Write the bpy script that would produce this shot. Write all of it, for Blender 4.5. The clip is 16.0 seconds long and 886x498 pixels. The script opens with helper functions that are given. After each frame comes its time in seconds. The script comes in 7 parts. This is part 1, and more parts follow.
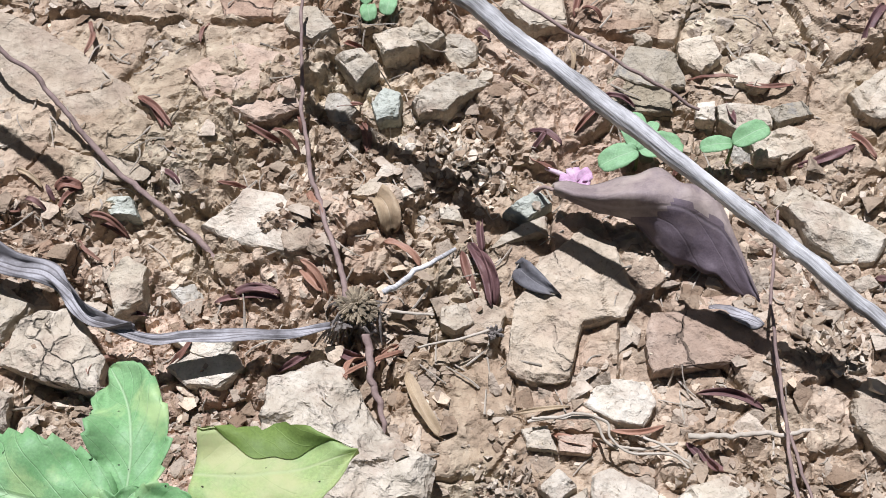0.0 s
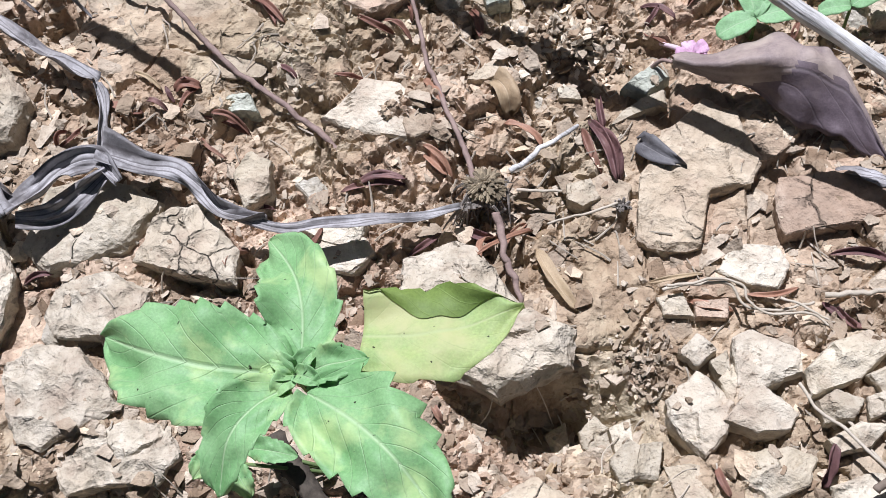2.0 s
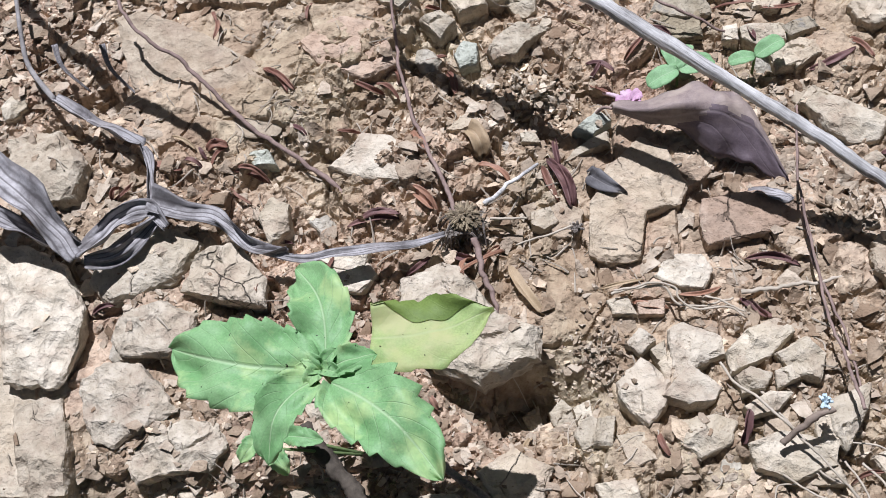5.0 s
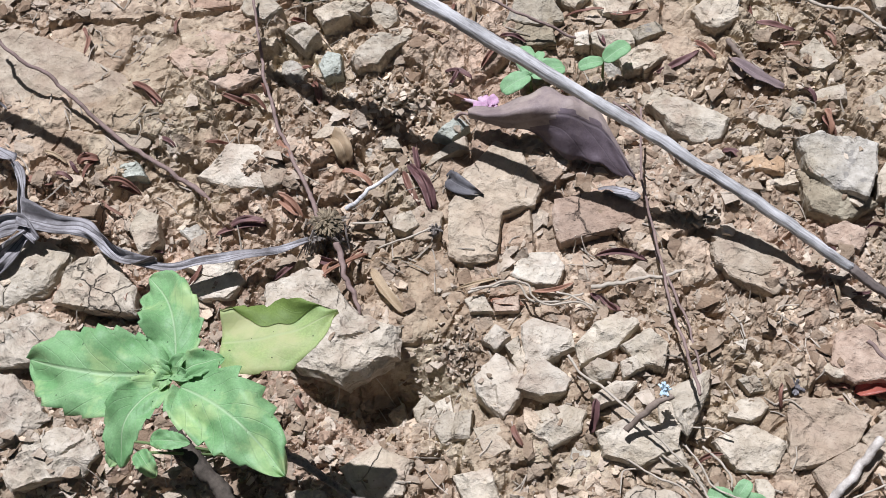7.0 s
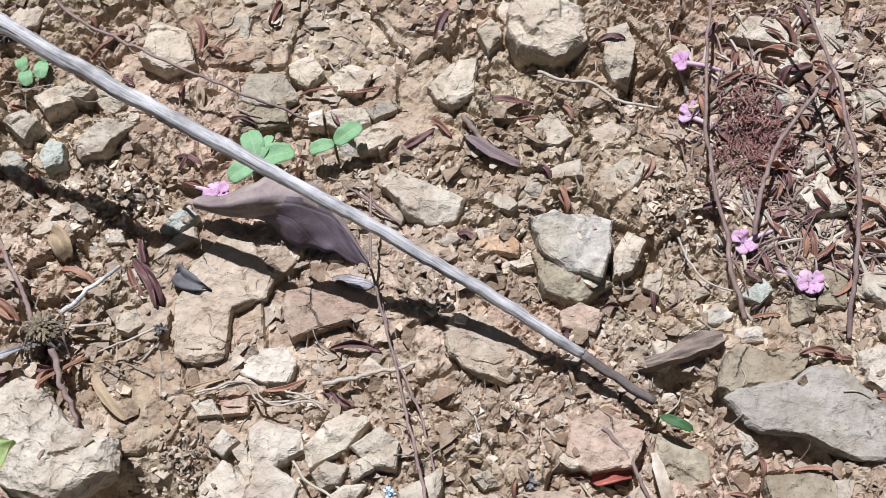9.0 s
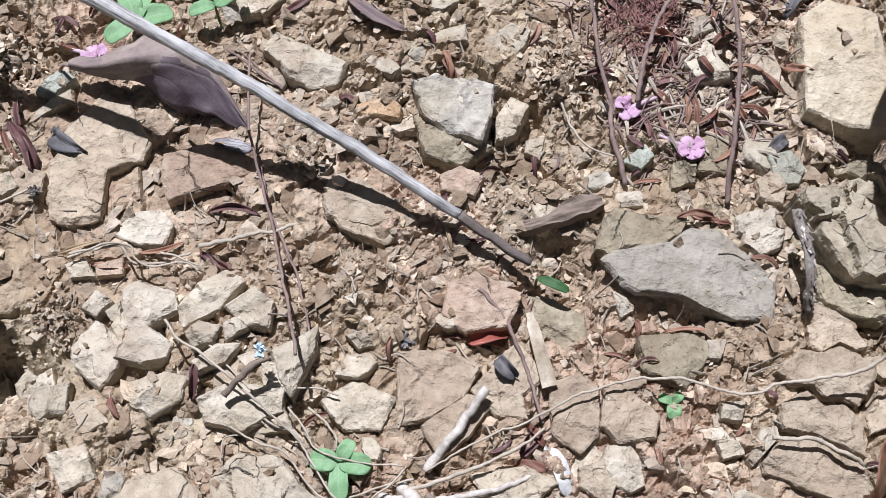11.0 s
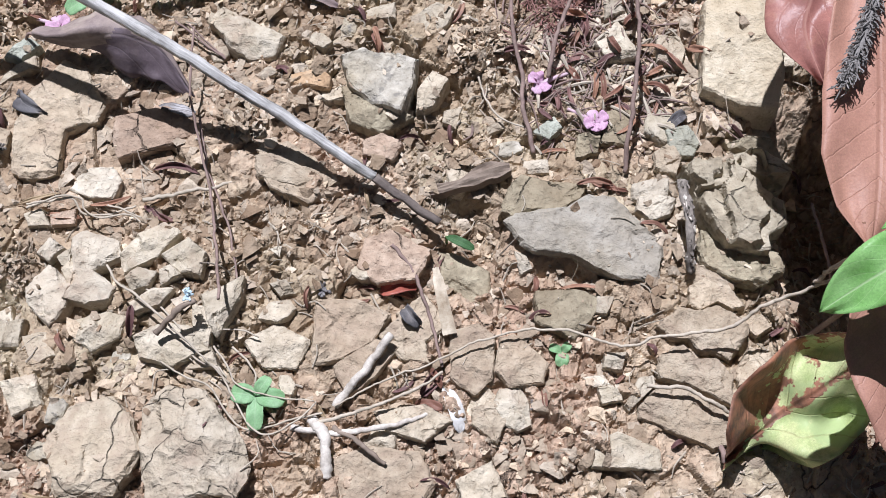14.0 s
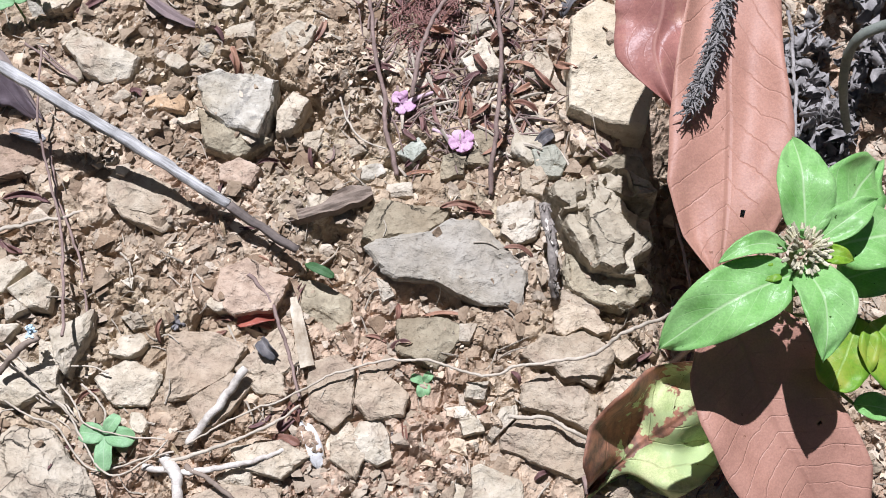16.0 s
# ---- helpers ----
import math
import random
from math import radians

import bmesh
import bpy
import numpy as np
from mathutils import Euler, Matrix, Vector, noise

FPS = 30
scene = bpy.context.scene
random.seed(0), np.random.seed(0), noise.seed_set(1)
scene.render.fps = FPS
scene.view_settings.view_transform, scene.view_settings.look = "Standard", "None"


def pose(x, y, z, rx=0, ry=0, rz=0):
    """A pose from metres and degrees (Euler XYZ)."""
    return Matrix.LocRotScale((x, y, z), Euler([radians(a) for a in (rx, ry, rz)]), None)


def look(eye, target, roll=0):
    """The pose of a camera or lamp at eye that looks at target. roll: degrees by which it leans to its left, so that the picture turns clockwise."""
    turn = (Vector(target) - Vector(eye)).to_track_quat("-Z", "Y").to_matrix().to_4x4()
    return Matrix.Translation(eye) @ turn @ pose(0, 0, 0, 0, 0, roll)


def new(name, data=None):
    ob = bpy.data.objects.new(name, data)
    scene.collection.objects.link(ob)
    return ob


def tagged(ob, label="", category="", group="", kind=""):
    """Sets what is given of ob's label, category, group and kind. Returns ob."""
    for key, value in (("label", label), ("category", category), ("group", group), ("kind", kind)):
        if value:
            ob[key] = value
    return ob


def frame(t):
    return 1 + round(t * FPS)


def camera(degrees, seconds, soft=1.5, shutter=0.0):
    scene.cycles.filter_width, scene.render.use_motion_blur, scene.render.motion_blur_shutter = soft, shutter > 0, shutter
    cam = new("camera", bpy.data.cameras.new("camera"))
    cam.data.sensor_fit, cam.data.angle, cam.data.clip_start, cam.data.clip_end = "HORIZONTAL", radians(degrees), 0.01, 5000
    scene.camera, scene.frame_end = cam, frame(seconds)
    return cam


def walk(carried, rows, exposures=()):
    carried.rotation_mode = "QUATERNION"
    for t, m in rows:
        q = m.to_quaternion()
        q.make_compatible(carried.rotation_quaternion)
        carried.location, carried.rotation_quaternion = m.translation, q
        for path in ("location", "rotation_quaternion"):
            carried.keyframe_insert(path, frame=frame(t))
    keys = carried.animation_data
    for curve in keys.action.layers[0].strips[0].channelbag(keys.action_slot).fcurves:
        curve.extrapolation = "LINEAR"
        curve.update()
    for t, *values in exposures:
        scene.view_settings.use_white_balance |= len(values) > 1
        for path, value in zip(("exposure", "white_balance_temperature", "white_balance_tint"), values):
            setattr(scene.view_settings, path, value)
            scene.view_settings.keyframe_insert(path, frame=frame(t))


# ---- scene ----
# ---- the camera and its way ----
cam = camera(40.0, 16.0, soft=0.6)
PATH = [
    (0.0, (0.0145, -0.0394, 0.6001), (-0.0678, 0.2655, -0.0801), -8.85),
    (0.5, (0.0067, -0.0294, 0.5933), (-0.0812, 0.2686, -0.0893), -10.86),
    (1.0, (-0.0064, -0.0316, 0.5975), (-0.0962, 0.2556, -0.0895), -11.78),
    (1.5, (-0.0239, -0.0477, 0.6002), (-0.1193, 0.2314, -0.0894), -13.65),
    (2.0, (-0.0318, -0.0789, 0.5947), (-0.1320, 0.1939, -0.0967), -16.39),
    (2.5, (-0.0453, -0.0986, 0.6174), (-0.1464, 0.1739, -0.0740), -17.67),
    (3.0, (-0.0553, -0.0952, 0.6545), (-0.1492, 0.1883, -0.0334), -16.55),
    (3.2, (-0.0454, -0.0798, 0.6658), (-0.1502, 0.1975, -0.0231), -19.08),
    (5.3, (-0.0012, -0.1467, 0.7403), (-0.1002, 0.1404, 0.0545), -18.04),
    (5.5, (0.0031, -0.1539, 0.7487), (-0.0951, 0.1294, 0.0612), -18.06),
    (6.0, (0.0188, -0.1620, 0.7560), (-0.0754, 0.1204, 0.0677), -17.60),
    (6.5, (0.0304, -0.1660, 0.7499), (-0.0519, 0.1118, 0.0582), -16.33),
    (7.0, (0.0532, -0.1417, 0.7503), (-0.0144, 0.1450, 0.0605), -14.37),
    (7.5, (0.0980, -0.1141, 0.7521), (0.0492, 0.1757, 0.0621), -12.33),
    (8.0, (0.1150, -0.1049, 0.7412), (0.0835, 0.1865, 0.0508), -9.41),
    (8.5, (0.1402, -0.0928, 0.7277), (0.1303, 0.2030, 0.0386), -6.03),
    (9.0, (0.1552, -0.0904, 0.7292), (0.1577, 0.2063, 0.0404), -4.21),
    (9.5, (0.1667, -0.1058, 0.7181), (0.1798, 0.1861, 0.0273), -2.13),
    (10.0, (0.1758, -0.1215, 0.7097), (0.2008, 0.1534, 0.0124), 0.35),
    (10.2, (0.1795, -0.1270, 0.7066), (0.2054, 0.1431, 0.0074), 0.66),
    (12.3, (0.2311, -0.1347, 0.7191), (0.2612, 0.1124, 0.0116), 1.90),
    (12.5, (0.2355, -0.1356, 0.7278), (0.2623, 0.1122, 0.0205), 1.09),
    (13.0, (0.2454, -0.1443, 0.7459), (0.2603, 0.0997, 0.0369), -1.24),
    (13.5, (0.2618, -0.1555, 0.7882), (0.2501, 0.0928, 0.0806), -6.40),
    (14.0, (0.2804, -0.1658, 0.7779), (0.2787, 0.0705, 0.0660), -3.48),
    (14.5, (0.3068, -0.1503, 0.7549), (0.3130, 0.0769, 0.0402), -1.98),
    (15.0, (0.3294, -0.1400, 0.7395), (0.3380, 0.0806, 0.0227), -1.81),
    (15.5, (0.3536, -0.1256, 0.7369), (0.3704, 0.1023, 0.0225), -0.27),
    (16.0, (0.3482, -0.1381, 0.7630), (0.3698, 0.0892, 0.0486), 1.10),
]
walk(cam, [(t, look(eye, target, roll)) for t, eye, target, roll in PATH],
     [(0.0, 0.41), (1.5, 0.54), (3.0, 0.31), (6.0, 0.30), (7.5, 0.25), (9.0, 0.35), (12.5, 0.28), (14.0, 0.37), (16.0, 0.51)])

# ---- light: high sun from beyond the plot, open sky ----
TO_SUN = Vector((-0.12, 0.46, 1.0)).normalized()
sun_data = bpy.data.lights.new("sun", "SUN")
sun_data.energy, sun_data.angle, sun_data.color = 4.8, radians(0.55), (0.965, 0.985, 1.11)
sun = new("sun", sun_data)
sun.matrix_world = look(TO_SUN * 30, (0, 0, 0))
world = bpy.data.worlds.new("sky")
scene.world = world
world.use_nodes = True
wn = world.node_tree
sky = wn.nodes.new("ShaderNodeTexSky")
sky.sky_type, sky.sun_disc = "NISHITA", False
sky.sun_elevation = math.asin(TO_SUN.z)
sky.sun_rotation = math.atan2(TO_SUN.x, TO_SUN.y)
sky.dust_density, sky.air_density = 2.0, 1.0
wn.links.new(sky.outputs["Color"], wn.nodes["Background"].inputs["Color"])
wn.nodes["Background"].inputs["Strength"].default_value = 0.020


# ---- materials ----
def material(name, rough=0.9):
    m = bpy.data.materials.new(name)
    m.use_nodes = True
    nt = m.node_tree
    b = nt.nodes["Principled BSDF"]
    b.inputs["Roughness"].default_value = rough
    b.inputs["Specular IOR Level"].default_value = 0.25
    return m, nt, b


def node(nt, kind, **values):
    n = nt.nodes.new(kind)
    for k, v in values.items():
        n.inputs[k.replace("_", " ")].default_value = v
    return n


def noise_tex(nt, co, scale, detail=6.0, rough=0.6, distortion=0.0):
    n = node(nt, "ShaderNodeTexNoise", Scale=scale, Detail=detail, Roughness=rough, Distortion=distortion)
    nt.links.new(co, n.inputs["Vector"])
    return n.outputs["Fac"]


def ramp(nt, fac, stops):
    n = nt.nodes.new("ShaderNodeValToRGB")
    while len(n.color_ramp.elements) < len(stops):
        n.color_ramp.elements.new(0.5)
    for e, (p, c) in zip(n.color_ramp.elements, stops):
        e.position, e.color = p, (*c, 1) if len(c) == 3 else c
    nt.links.new(fac, n.inputs["Fac"])
    return n.outputs["Color"]


def mix(nt, fac, a, b, kind="MIX"):
    n = nt.nodes.new("ShaderNodeMix")
    n.data_type, n.blend_type = "RGBA", kind
    for socket, v in ((n.inputs[0], fac), (n.inputs[6], a), (n.inputs[7], b)):
        if hasattr(v, "is_linked"):
            nt.links.new(v, socket)
        elif hasattr(v, "__len__"):
            socket.default_value = (*v, 1)
        else:
            socket.default_value = v
    return n.outputs[2]


def bump(nt, b, height, strength, distance, below=None):
    n = node(nt, "ShaderNodeBump", Strength=strength, Distance=distance)
    nt.links.new(height, n.inputs["Height"])
    if below:
        nt.links.new(below, n.inputs["Normal"])
    nt.links.new(n.outputs["Normal"], b.inputs["Normal"])
    return n.outputs["Normal"]


def muted(c, keep):
    g = (c[0] + c[1] + c[2]) / 3
    return tuple(g + (v - g) * keep for v in c)


def earth(name, dark, mid, light, stain, rough=0.92, lichen=None, vary=0.14, keep=0.82, cracks=0.0, dusty=True, chipped=0.5):
    """Weathered earth or stone: two scales of colour, stains, chipped and grainy relief; each piece differs a little."""
    m, nt, b = material(name, rough)
    dark, mid, light, stain = (muted(c, keep) for c in (dark, mid, light, stain))
    geo = nt.nodes.new("ShaderNodeNewGeometry")
    info = nt.nodes.new("ShaderNodeObjectInfo")
    co = geo.outputs["Position"]
    big = noise_tex(nt, co, 16.0, 4.0)
    fine = noise_tex(nt, co, 95.0, 6.0, 0.62)
    col = ramp(nt, fine, [(0.30, dark), (0.5, mid), (0.70, light)])
    patch = ramp(nt, big, [(0.42, (0, 0, 0)), (0.62, (0.62, 0.62, 0.62))])
    col = mix(nt, patch, col, stain)
    if dusty:
        dust = ramp(nt, noise_tex(nt, co, 42.0, 6.0, 0.65), [(0.50, (0, 0, 0)), (0.66, (0.55, 0.55, 0.55))])
        col = mix(nt, dust, col, (0.33, 0.25, 0.19))
    speck = noise_tex(nt, co, 420.0, 3.0)
    specks = ramp(nt, speck, [(0.28, (0.66, 0.63, 0.60)), (0.40, (1, 1, 1)), (0.62, (1, 1, 1)), (0.74, (1.14, 1.13, 1.12))])
    col = mix(nt, 1.0, col, specks, "MULTIPLY")
    var = ramp(nt, info.outputs["Random"], [(0.0, (1 - vary, 1 - vary * 1.1, 1 - vary * 1.2)), (1.0, (1 + vary, 1 + vary * 0.95, 1 + vary * 0.85))])
    col = mix(nt, 1.0, col, var, "MULTIPLY")
    if lichen:
        spots = ramp(nt, noise_tex(nt, co, 70.0, 5.0, 0.7), [(0.56, (0, 0, 0)), (0.63, (0.8, 0.8, 0.8))])
        col = mix(nt, spots, col, lichen)
    warp = node(nt, "ShaderNodeTexNoise", Scale=38.0, Detail=4.0)
    nt.links.new(co, warp.inputs["Vector"])
    push = nt.nodes.new("ShaderNodeVectorMath")
    push.operation = "MULTIPLY_ADD"
    push.inputs[1].default_value = (0.02, 0.02, 0.02)
    nt.links.new(warp.outputs["Color"], push.inputs[0])
    nt.links.new(co, push.inputs[2])
    low = None
    if cracks:
        cell = node(nt, "ShaderNodeTexVoronoi", Scale=cracks)
        cell.feature = "DISTANCE_TO_EDGE"
        nt.links.new(push.outputs[0], cell.inputs["Vector"])
        some = ramp(nt, noise_tex(nt, co, 17.0, 2.0), [(0.53, (0.0, 0.0, 0.0)), (0.62, (0.75, 0.75, 0.75))])
        line = ramp(nt, cell.outputs["Distance"], [(0.003, (1, 1, 1)), (0.016, (0, 0, 0))])
        line = mix(nt, 1.0, line, some, "MULTIPLY")
        col = mix(nt, line, col, tuple(v * 0.3 for v in dark))
        low = bump(nt, b, line, 1.0, -0.003)
    nt.links.new(col, b.inputs["Base Color"])
    flake = node(nt, "ShaderNodeTexVoronoi", Scale=85.0)
    nt.links.new(push.outputs[0], flake.inputs["Vector"])
    low = bump(nt, b, flake.outputs["Distance"], chipped, 0.006, low)
    low = bump(nt, b, noise_tex(nt, co, 60.0, 5.0, 0.6), 0.7, 0.008, low)
    low = bump(nt, b, fine, 0.6, 0.004, low)
    bump(nt, b, noise_tex(nt, co, 330.0, 4.0, 0.6), 0.35, 0.0010, low)
    return m


SOIL = earth("crumbly_soil", (0.23, 0.17, 0.122), (0.385, 0.295, 0.22), (0.51, 0.41, 0.315), (0.35, 0.245, 0.175), keep=0.85, cracks=20.0, dusty=False)
STONE = {
    "rock": earth("tan_mudstone", (0.330, 0.274, 0.193), (0.494, 0.423, 0.313), (0.627, 0.550, 0.423), (0.440, 0.341, 0.226), cracks=22.0),
    "boulder": earth("boulder_mudstone", (0.347, 0.291, 0.213), (0.515, 0.448, 0.342), (0.650, 0.577, 0.459), (0.448, 0.358, 0.246), cracks=26.0, chipped=0.85),
    "slab": earth("cracked_mudstone", (0.313, 0.243, 0.162), (0.453, 0.367, 0.259), (0.561, 0.469, 0.345), (0.410, 0.302, 0.194), cracks=24.0),
    "pale": earth("pale_stone", (0.342, 0.288, 0.203), (0.486, 0.423, 0.320), (0.594, 0.531, 0.419), (0.405, 0.324, 0.211)),
    "white": earth("chalky_stone", (0.423, 0.359, 0.271), (0.570, 0.506, 0.396), (0.662, 0.603, 0.488), (0.506, 0.414, 0.304)),
    "grey": earth("grey_slate", (0.248, 0.226, 0.178), (0.392, 0.356, 0.291), (0.534, 0.498, 0.421), (0.367, 0.297, 0.184), lichen=(0.22, 0.205, 0.18), cracks=13.0, dusty=False),
    "olive": earth("olive_mudstone", (0.214, 0.176, 0.112), (0.337, 0.283, 0.186), (0.439, 0.381, 0.258), (0.283, 0.214, 0.127), cracks=20.0, dusty=False),
    "cream": earth("cream_stone", (0.42, 0.345, 0.23), (0.57, 0.485, 0.34), (0.66, 0.58, 0.43), (0.48, 0.38, 0.24), dusty=False, chipped=0.2),
    "green": earth("greenish_stone", (0.27, 0.285, 0.22), (0.38, 0.40, 0.33), (0.48, 0.50, 0.42), (0.34, 0.32, 0.24), dusty=False),
    "ochre": earth("ochre_stone", (0.32, 0.195, 0.095), (0.46, 0.30, 0.165), (0.55, 0.40, 0.25), (0.41, 0.26, 0.14), dusty=False),
    "soil": earth("soil_clod", (0.253, 0.190, 0.127), (0.402, 0.316, 0.218), (0.517, 0.420, 0.305), (0.368, 0.259, 0.167), cracks=18.0),
    "slate": earth("mottled_slate", (0.228, 0.196, 0.143), (0.342, 0.299, 0.228), (0.437, 0.398, 0.323), (0.446, 0.418, 0.365), cracks=9.0, dusty=False, chipped=0.25),
    "crag": earth("stepped_mudstone", (0.244, 0.205, 0.142), (0.377, 0.323, 0.230), (0.489, 0.430, 0.318), (0.323, 0.259, 0.167), cracks=24.0, dusty=False),
    "reddish": earth("reddish_mudstone", (0.280, 0.190, 0.129), (0.437, 0.314, 0.224), (0.549, 0.420, 0.314), (0.392, 0.258, 0.168), cracks=22.0),
    "umber": earth("umber_clod", (0.247, 0.153, 0.096), (0.377, 0.247, 0.163), (0.481, 0.338, 0.234), (0.338, 0.202, 0.127), cracks=18.0),
}
STONE_WORDS = {
    "rock": "tan weathered mudstone half sunk in dry soil", "boulder": "large pale cracked mudstone boulder in the soil",
    "slab": "brown cracked mudstone plate lying in the soil", "pale": "pale angular stone lying on dry soil",
    "white": "chalky white angular stone lying on dry soil", "grey": "grey slate stone with dark specks on soil",
    "cream": "large smooth cream stone beside a dead leaf", "olive": "olive brown mudstone with cracks in the soil", "green": "flat greenish grey stone on dry soil", "ochre": "orange ochre stone half sunk in soil",
    "slate": "flat mottled grey slate plate over a hollow", "crag": "stepped olive grey mudstone rock beside a hollow",
    "reddish": "reddish brown mudstone half sunk in soil",
    "soil": "brown hard clod of dried soil", "umber": "reddish umber clod of hard dried soil",
}

# ---- the ground ----
def plate_tints(m):
    """Each broken plate of the soil has a tint of its own."""
    nt = m.node_tree
    b = nt.nodes["Principled BSDF"]
    old = b.inputs["Base Color"].links[0].from_socket
    at = nt.nodes.new("ShaderNodeAttribute")
    at.attribute_name = "tone"
    col = mix(nt, 1.0, old, ramp(nt, at.outputs["Fac"], [(0.0, (0.70, 0.60, 0.52)), (0.3, (0.90, 0.84, 0.79)), (0.6, (1.1, 1.09, 1.07)), (1.0, (1.6, 1.62, 1.6))]), "MULTIPLY")
    geo = nt.nodes.new("ShaderNodeNewGeometry")
    col = mix(nt, 1.0, col, ramp(nt, noise_tex(nt, geo.outputs["Position"], 5.0, 3.0), [(0.4, (0.95, 1.0, 0.93)), (0.6, (1.03, 0.98, 0.955))]), "MULTIPLY")
    nt.links.new(col, b.inputs["Base Color"])


plate_tints(SOIL)
RNG = np.random.default_rng(7)


def lattice(ix, iy, seed):
    ix, iy = np.asarray(ix), np.asarray(iy)
    h = (ix.astype(np.int64) * 374761393 + iy.astype(np.int64) * 668265263 + seed * 974634777) & 0xFFFFFFFF
    h = ((h ^ (h >> 13)) * 1274126177) & 0xFFFFFFFF
    h = ((h ^ (h >> 16)) * 2246822519) & 0xFFFFFFFF
    return ((h ^ (h >> 15)) & 0xFFFFFF) / float(0xFFFFFF)


def vnoise(x, y, seed):
    ix, iy = np.floor(x), np.floor(y)
    fx, fy = x - ix, y - iy
    fx, fy = fx * fx * (3 - 2 * fx), fy * fy * (3 - 2 * fy)
    a, b = lattice(ix, iy, seed), lattice(ix + 1, iy, seed)
    c, d = lattice(ix, iy + 1, seed), lattice(ix + 1, iy + 1, seed)
    return (a + (b - a) * fx) * (1 - fy) + (c + (d - c) * fx) * fy - 0.5


def fbm(x, y, seed, octaves=4):
    out, amp = 0.0, 1.0
    for k in range(octaves):
        out = out + amp * vnoise(x * 2 ** k, y * 2 ** k, seed + k)
        amp *= 0.5
    return out


def plates(x, y, size, seed, soft=0.12):
    """Broken plates: each cell has a level and a tilt of its own; gap is small along the joints."""
    u, v = x / size, y / size
    iu, iv = np.floor(u), np.floor(v)
    best, second = np.full(x.shape, 9.0), np.full(x.shape, 9.0)
    level, other, tint = np.zeros(x.shape), np.zeros(x.shape), np.zeros(x.shape)
    for du in (-1, 0, 1):
        for dv in (-1, 0, 1):
            cu, cv = iu + du, iv + dv
            px, py = cu + lattice(cu, cv, seed), cv + lattice(cu, cv, seed + 1)
            ex, ey = u - px, v - py
            d = np.sqrt(ex * ex + ey * ey)
            lev = (lattice(cu, cv, seed + 2) - 0.5 + ex * (lattice(cu, cv, seed + 3) - 0.5) * 1.3 + ey * (lattice(cu, cv, seed + 4) - 0.5) * 1.3)
            near = d < best
            second_was = second
            second = np.where(near, best, np.minimum(second, d))
            other = np.where(near, level, np.where(d < second_was, lev, other))
            level = np.where(near, lev, level)
            tint = np.where(near, lattice(cu, cv, seed + 5), tint)
            best = np.where(near, d, best)
    s = np.clip((second - best) / soft, 0, 1) * 0.5
    return level * (0.5 + s) + other * (0.5 - s), second - best, tint


# hollows and swells of the plot: x, y, radius along x, radius along y, height
FORMS = [
    (0.358, 0.066, 0.030, 0.012, -0.016), (0.55, 0.11, 0.042, 0.10, -0.11), (0.30, 0.104, 0.02, 0.034, -0.036), (-0.055, 0.070, 0.044, 0.022, -0.045),
    (-0.36, 0.285, 0.018, 0.02, -0.03), (-0.20, 0.0, 0.07, 0.02, -0.014), (-0.36, 0.10, 0.10, 0.10, 0.012),
    (0.09, 0.075, 0.05, 0.04, 0.012), (0.33, 0.30, 0.03, 0.10, -0.012), (0.62, 0.20, 0.06, 0.09, -0.045),
    (-0.10, 0.085, 0.04, 0.03, 0.012), (0.49, 0.13, 0.035, 0.07, 0.012), (-0.31, -0.02, 0.12, 0.025, -0.022),
    (-0.27, 0.28, 0.11, 0.04, 0.010), (0.40, 0.00, 0.10, 0.05, 0.004), (0.19, 0.14, 0.05, 0.03, 0.006),
]


def swell(x, y):
    z = 0.014 * fbm(x * 5, y * 5, 3, 3)
    for cx, cy, rx, ry, h in FORMS:
        z = z + h * np.exp(-((x - cx) / rx) ** 2 - ((y - cy) / ry) ** 2)
    return z


# plain stretches with little rubble: x, y, radius along x, radius along y
CALM = [(0.15, 0.155, 0.075, 0.032), (-0.27, 0.31, 0.10, 0.06), (0.02, 0.20, 0.055, 0.04), (0.20, 0.02, 0.045, 0.04), (0.44, 0.0, 0.05, 0.06), (-0.02, 0.15, 0.03, 0.03)]


def calm(x, y):
    out = 0.0
    for cx, cy, rx, ry in CALM:
        out = np.maximum(out, np.exp(-((x - cx) / rx) ** 4 - ((y - cy) / ry) ** 4))
    return out


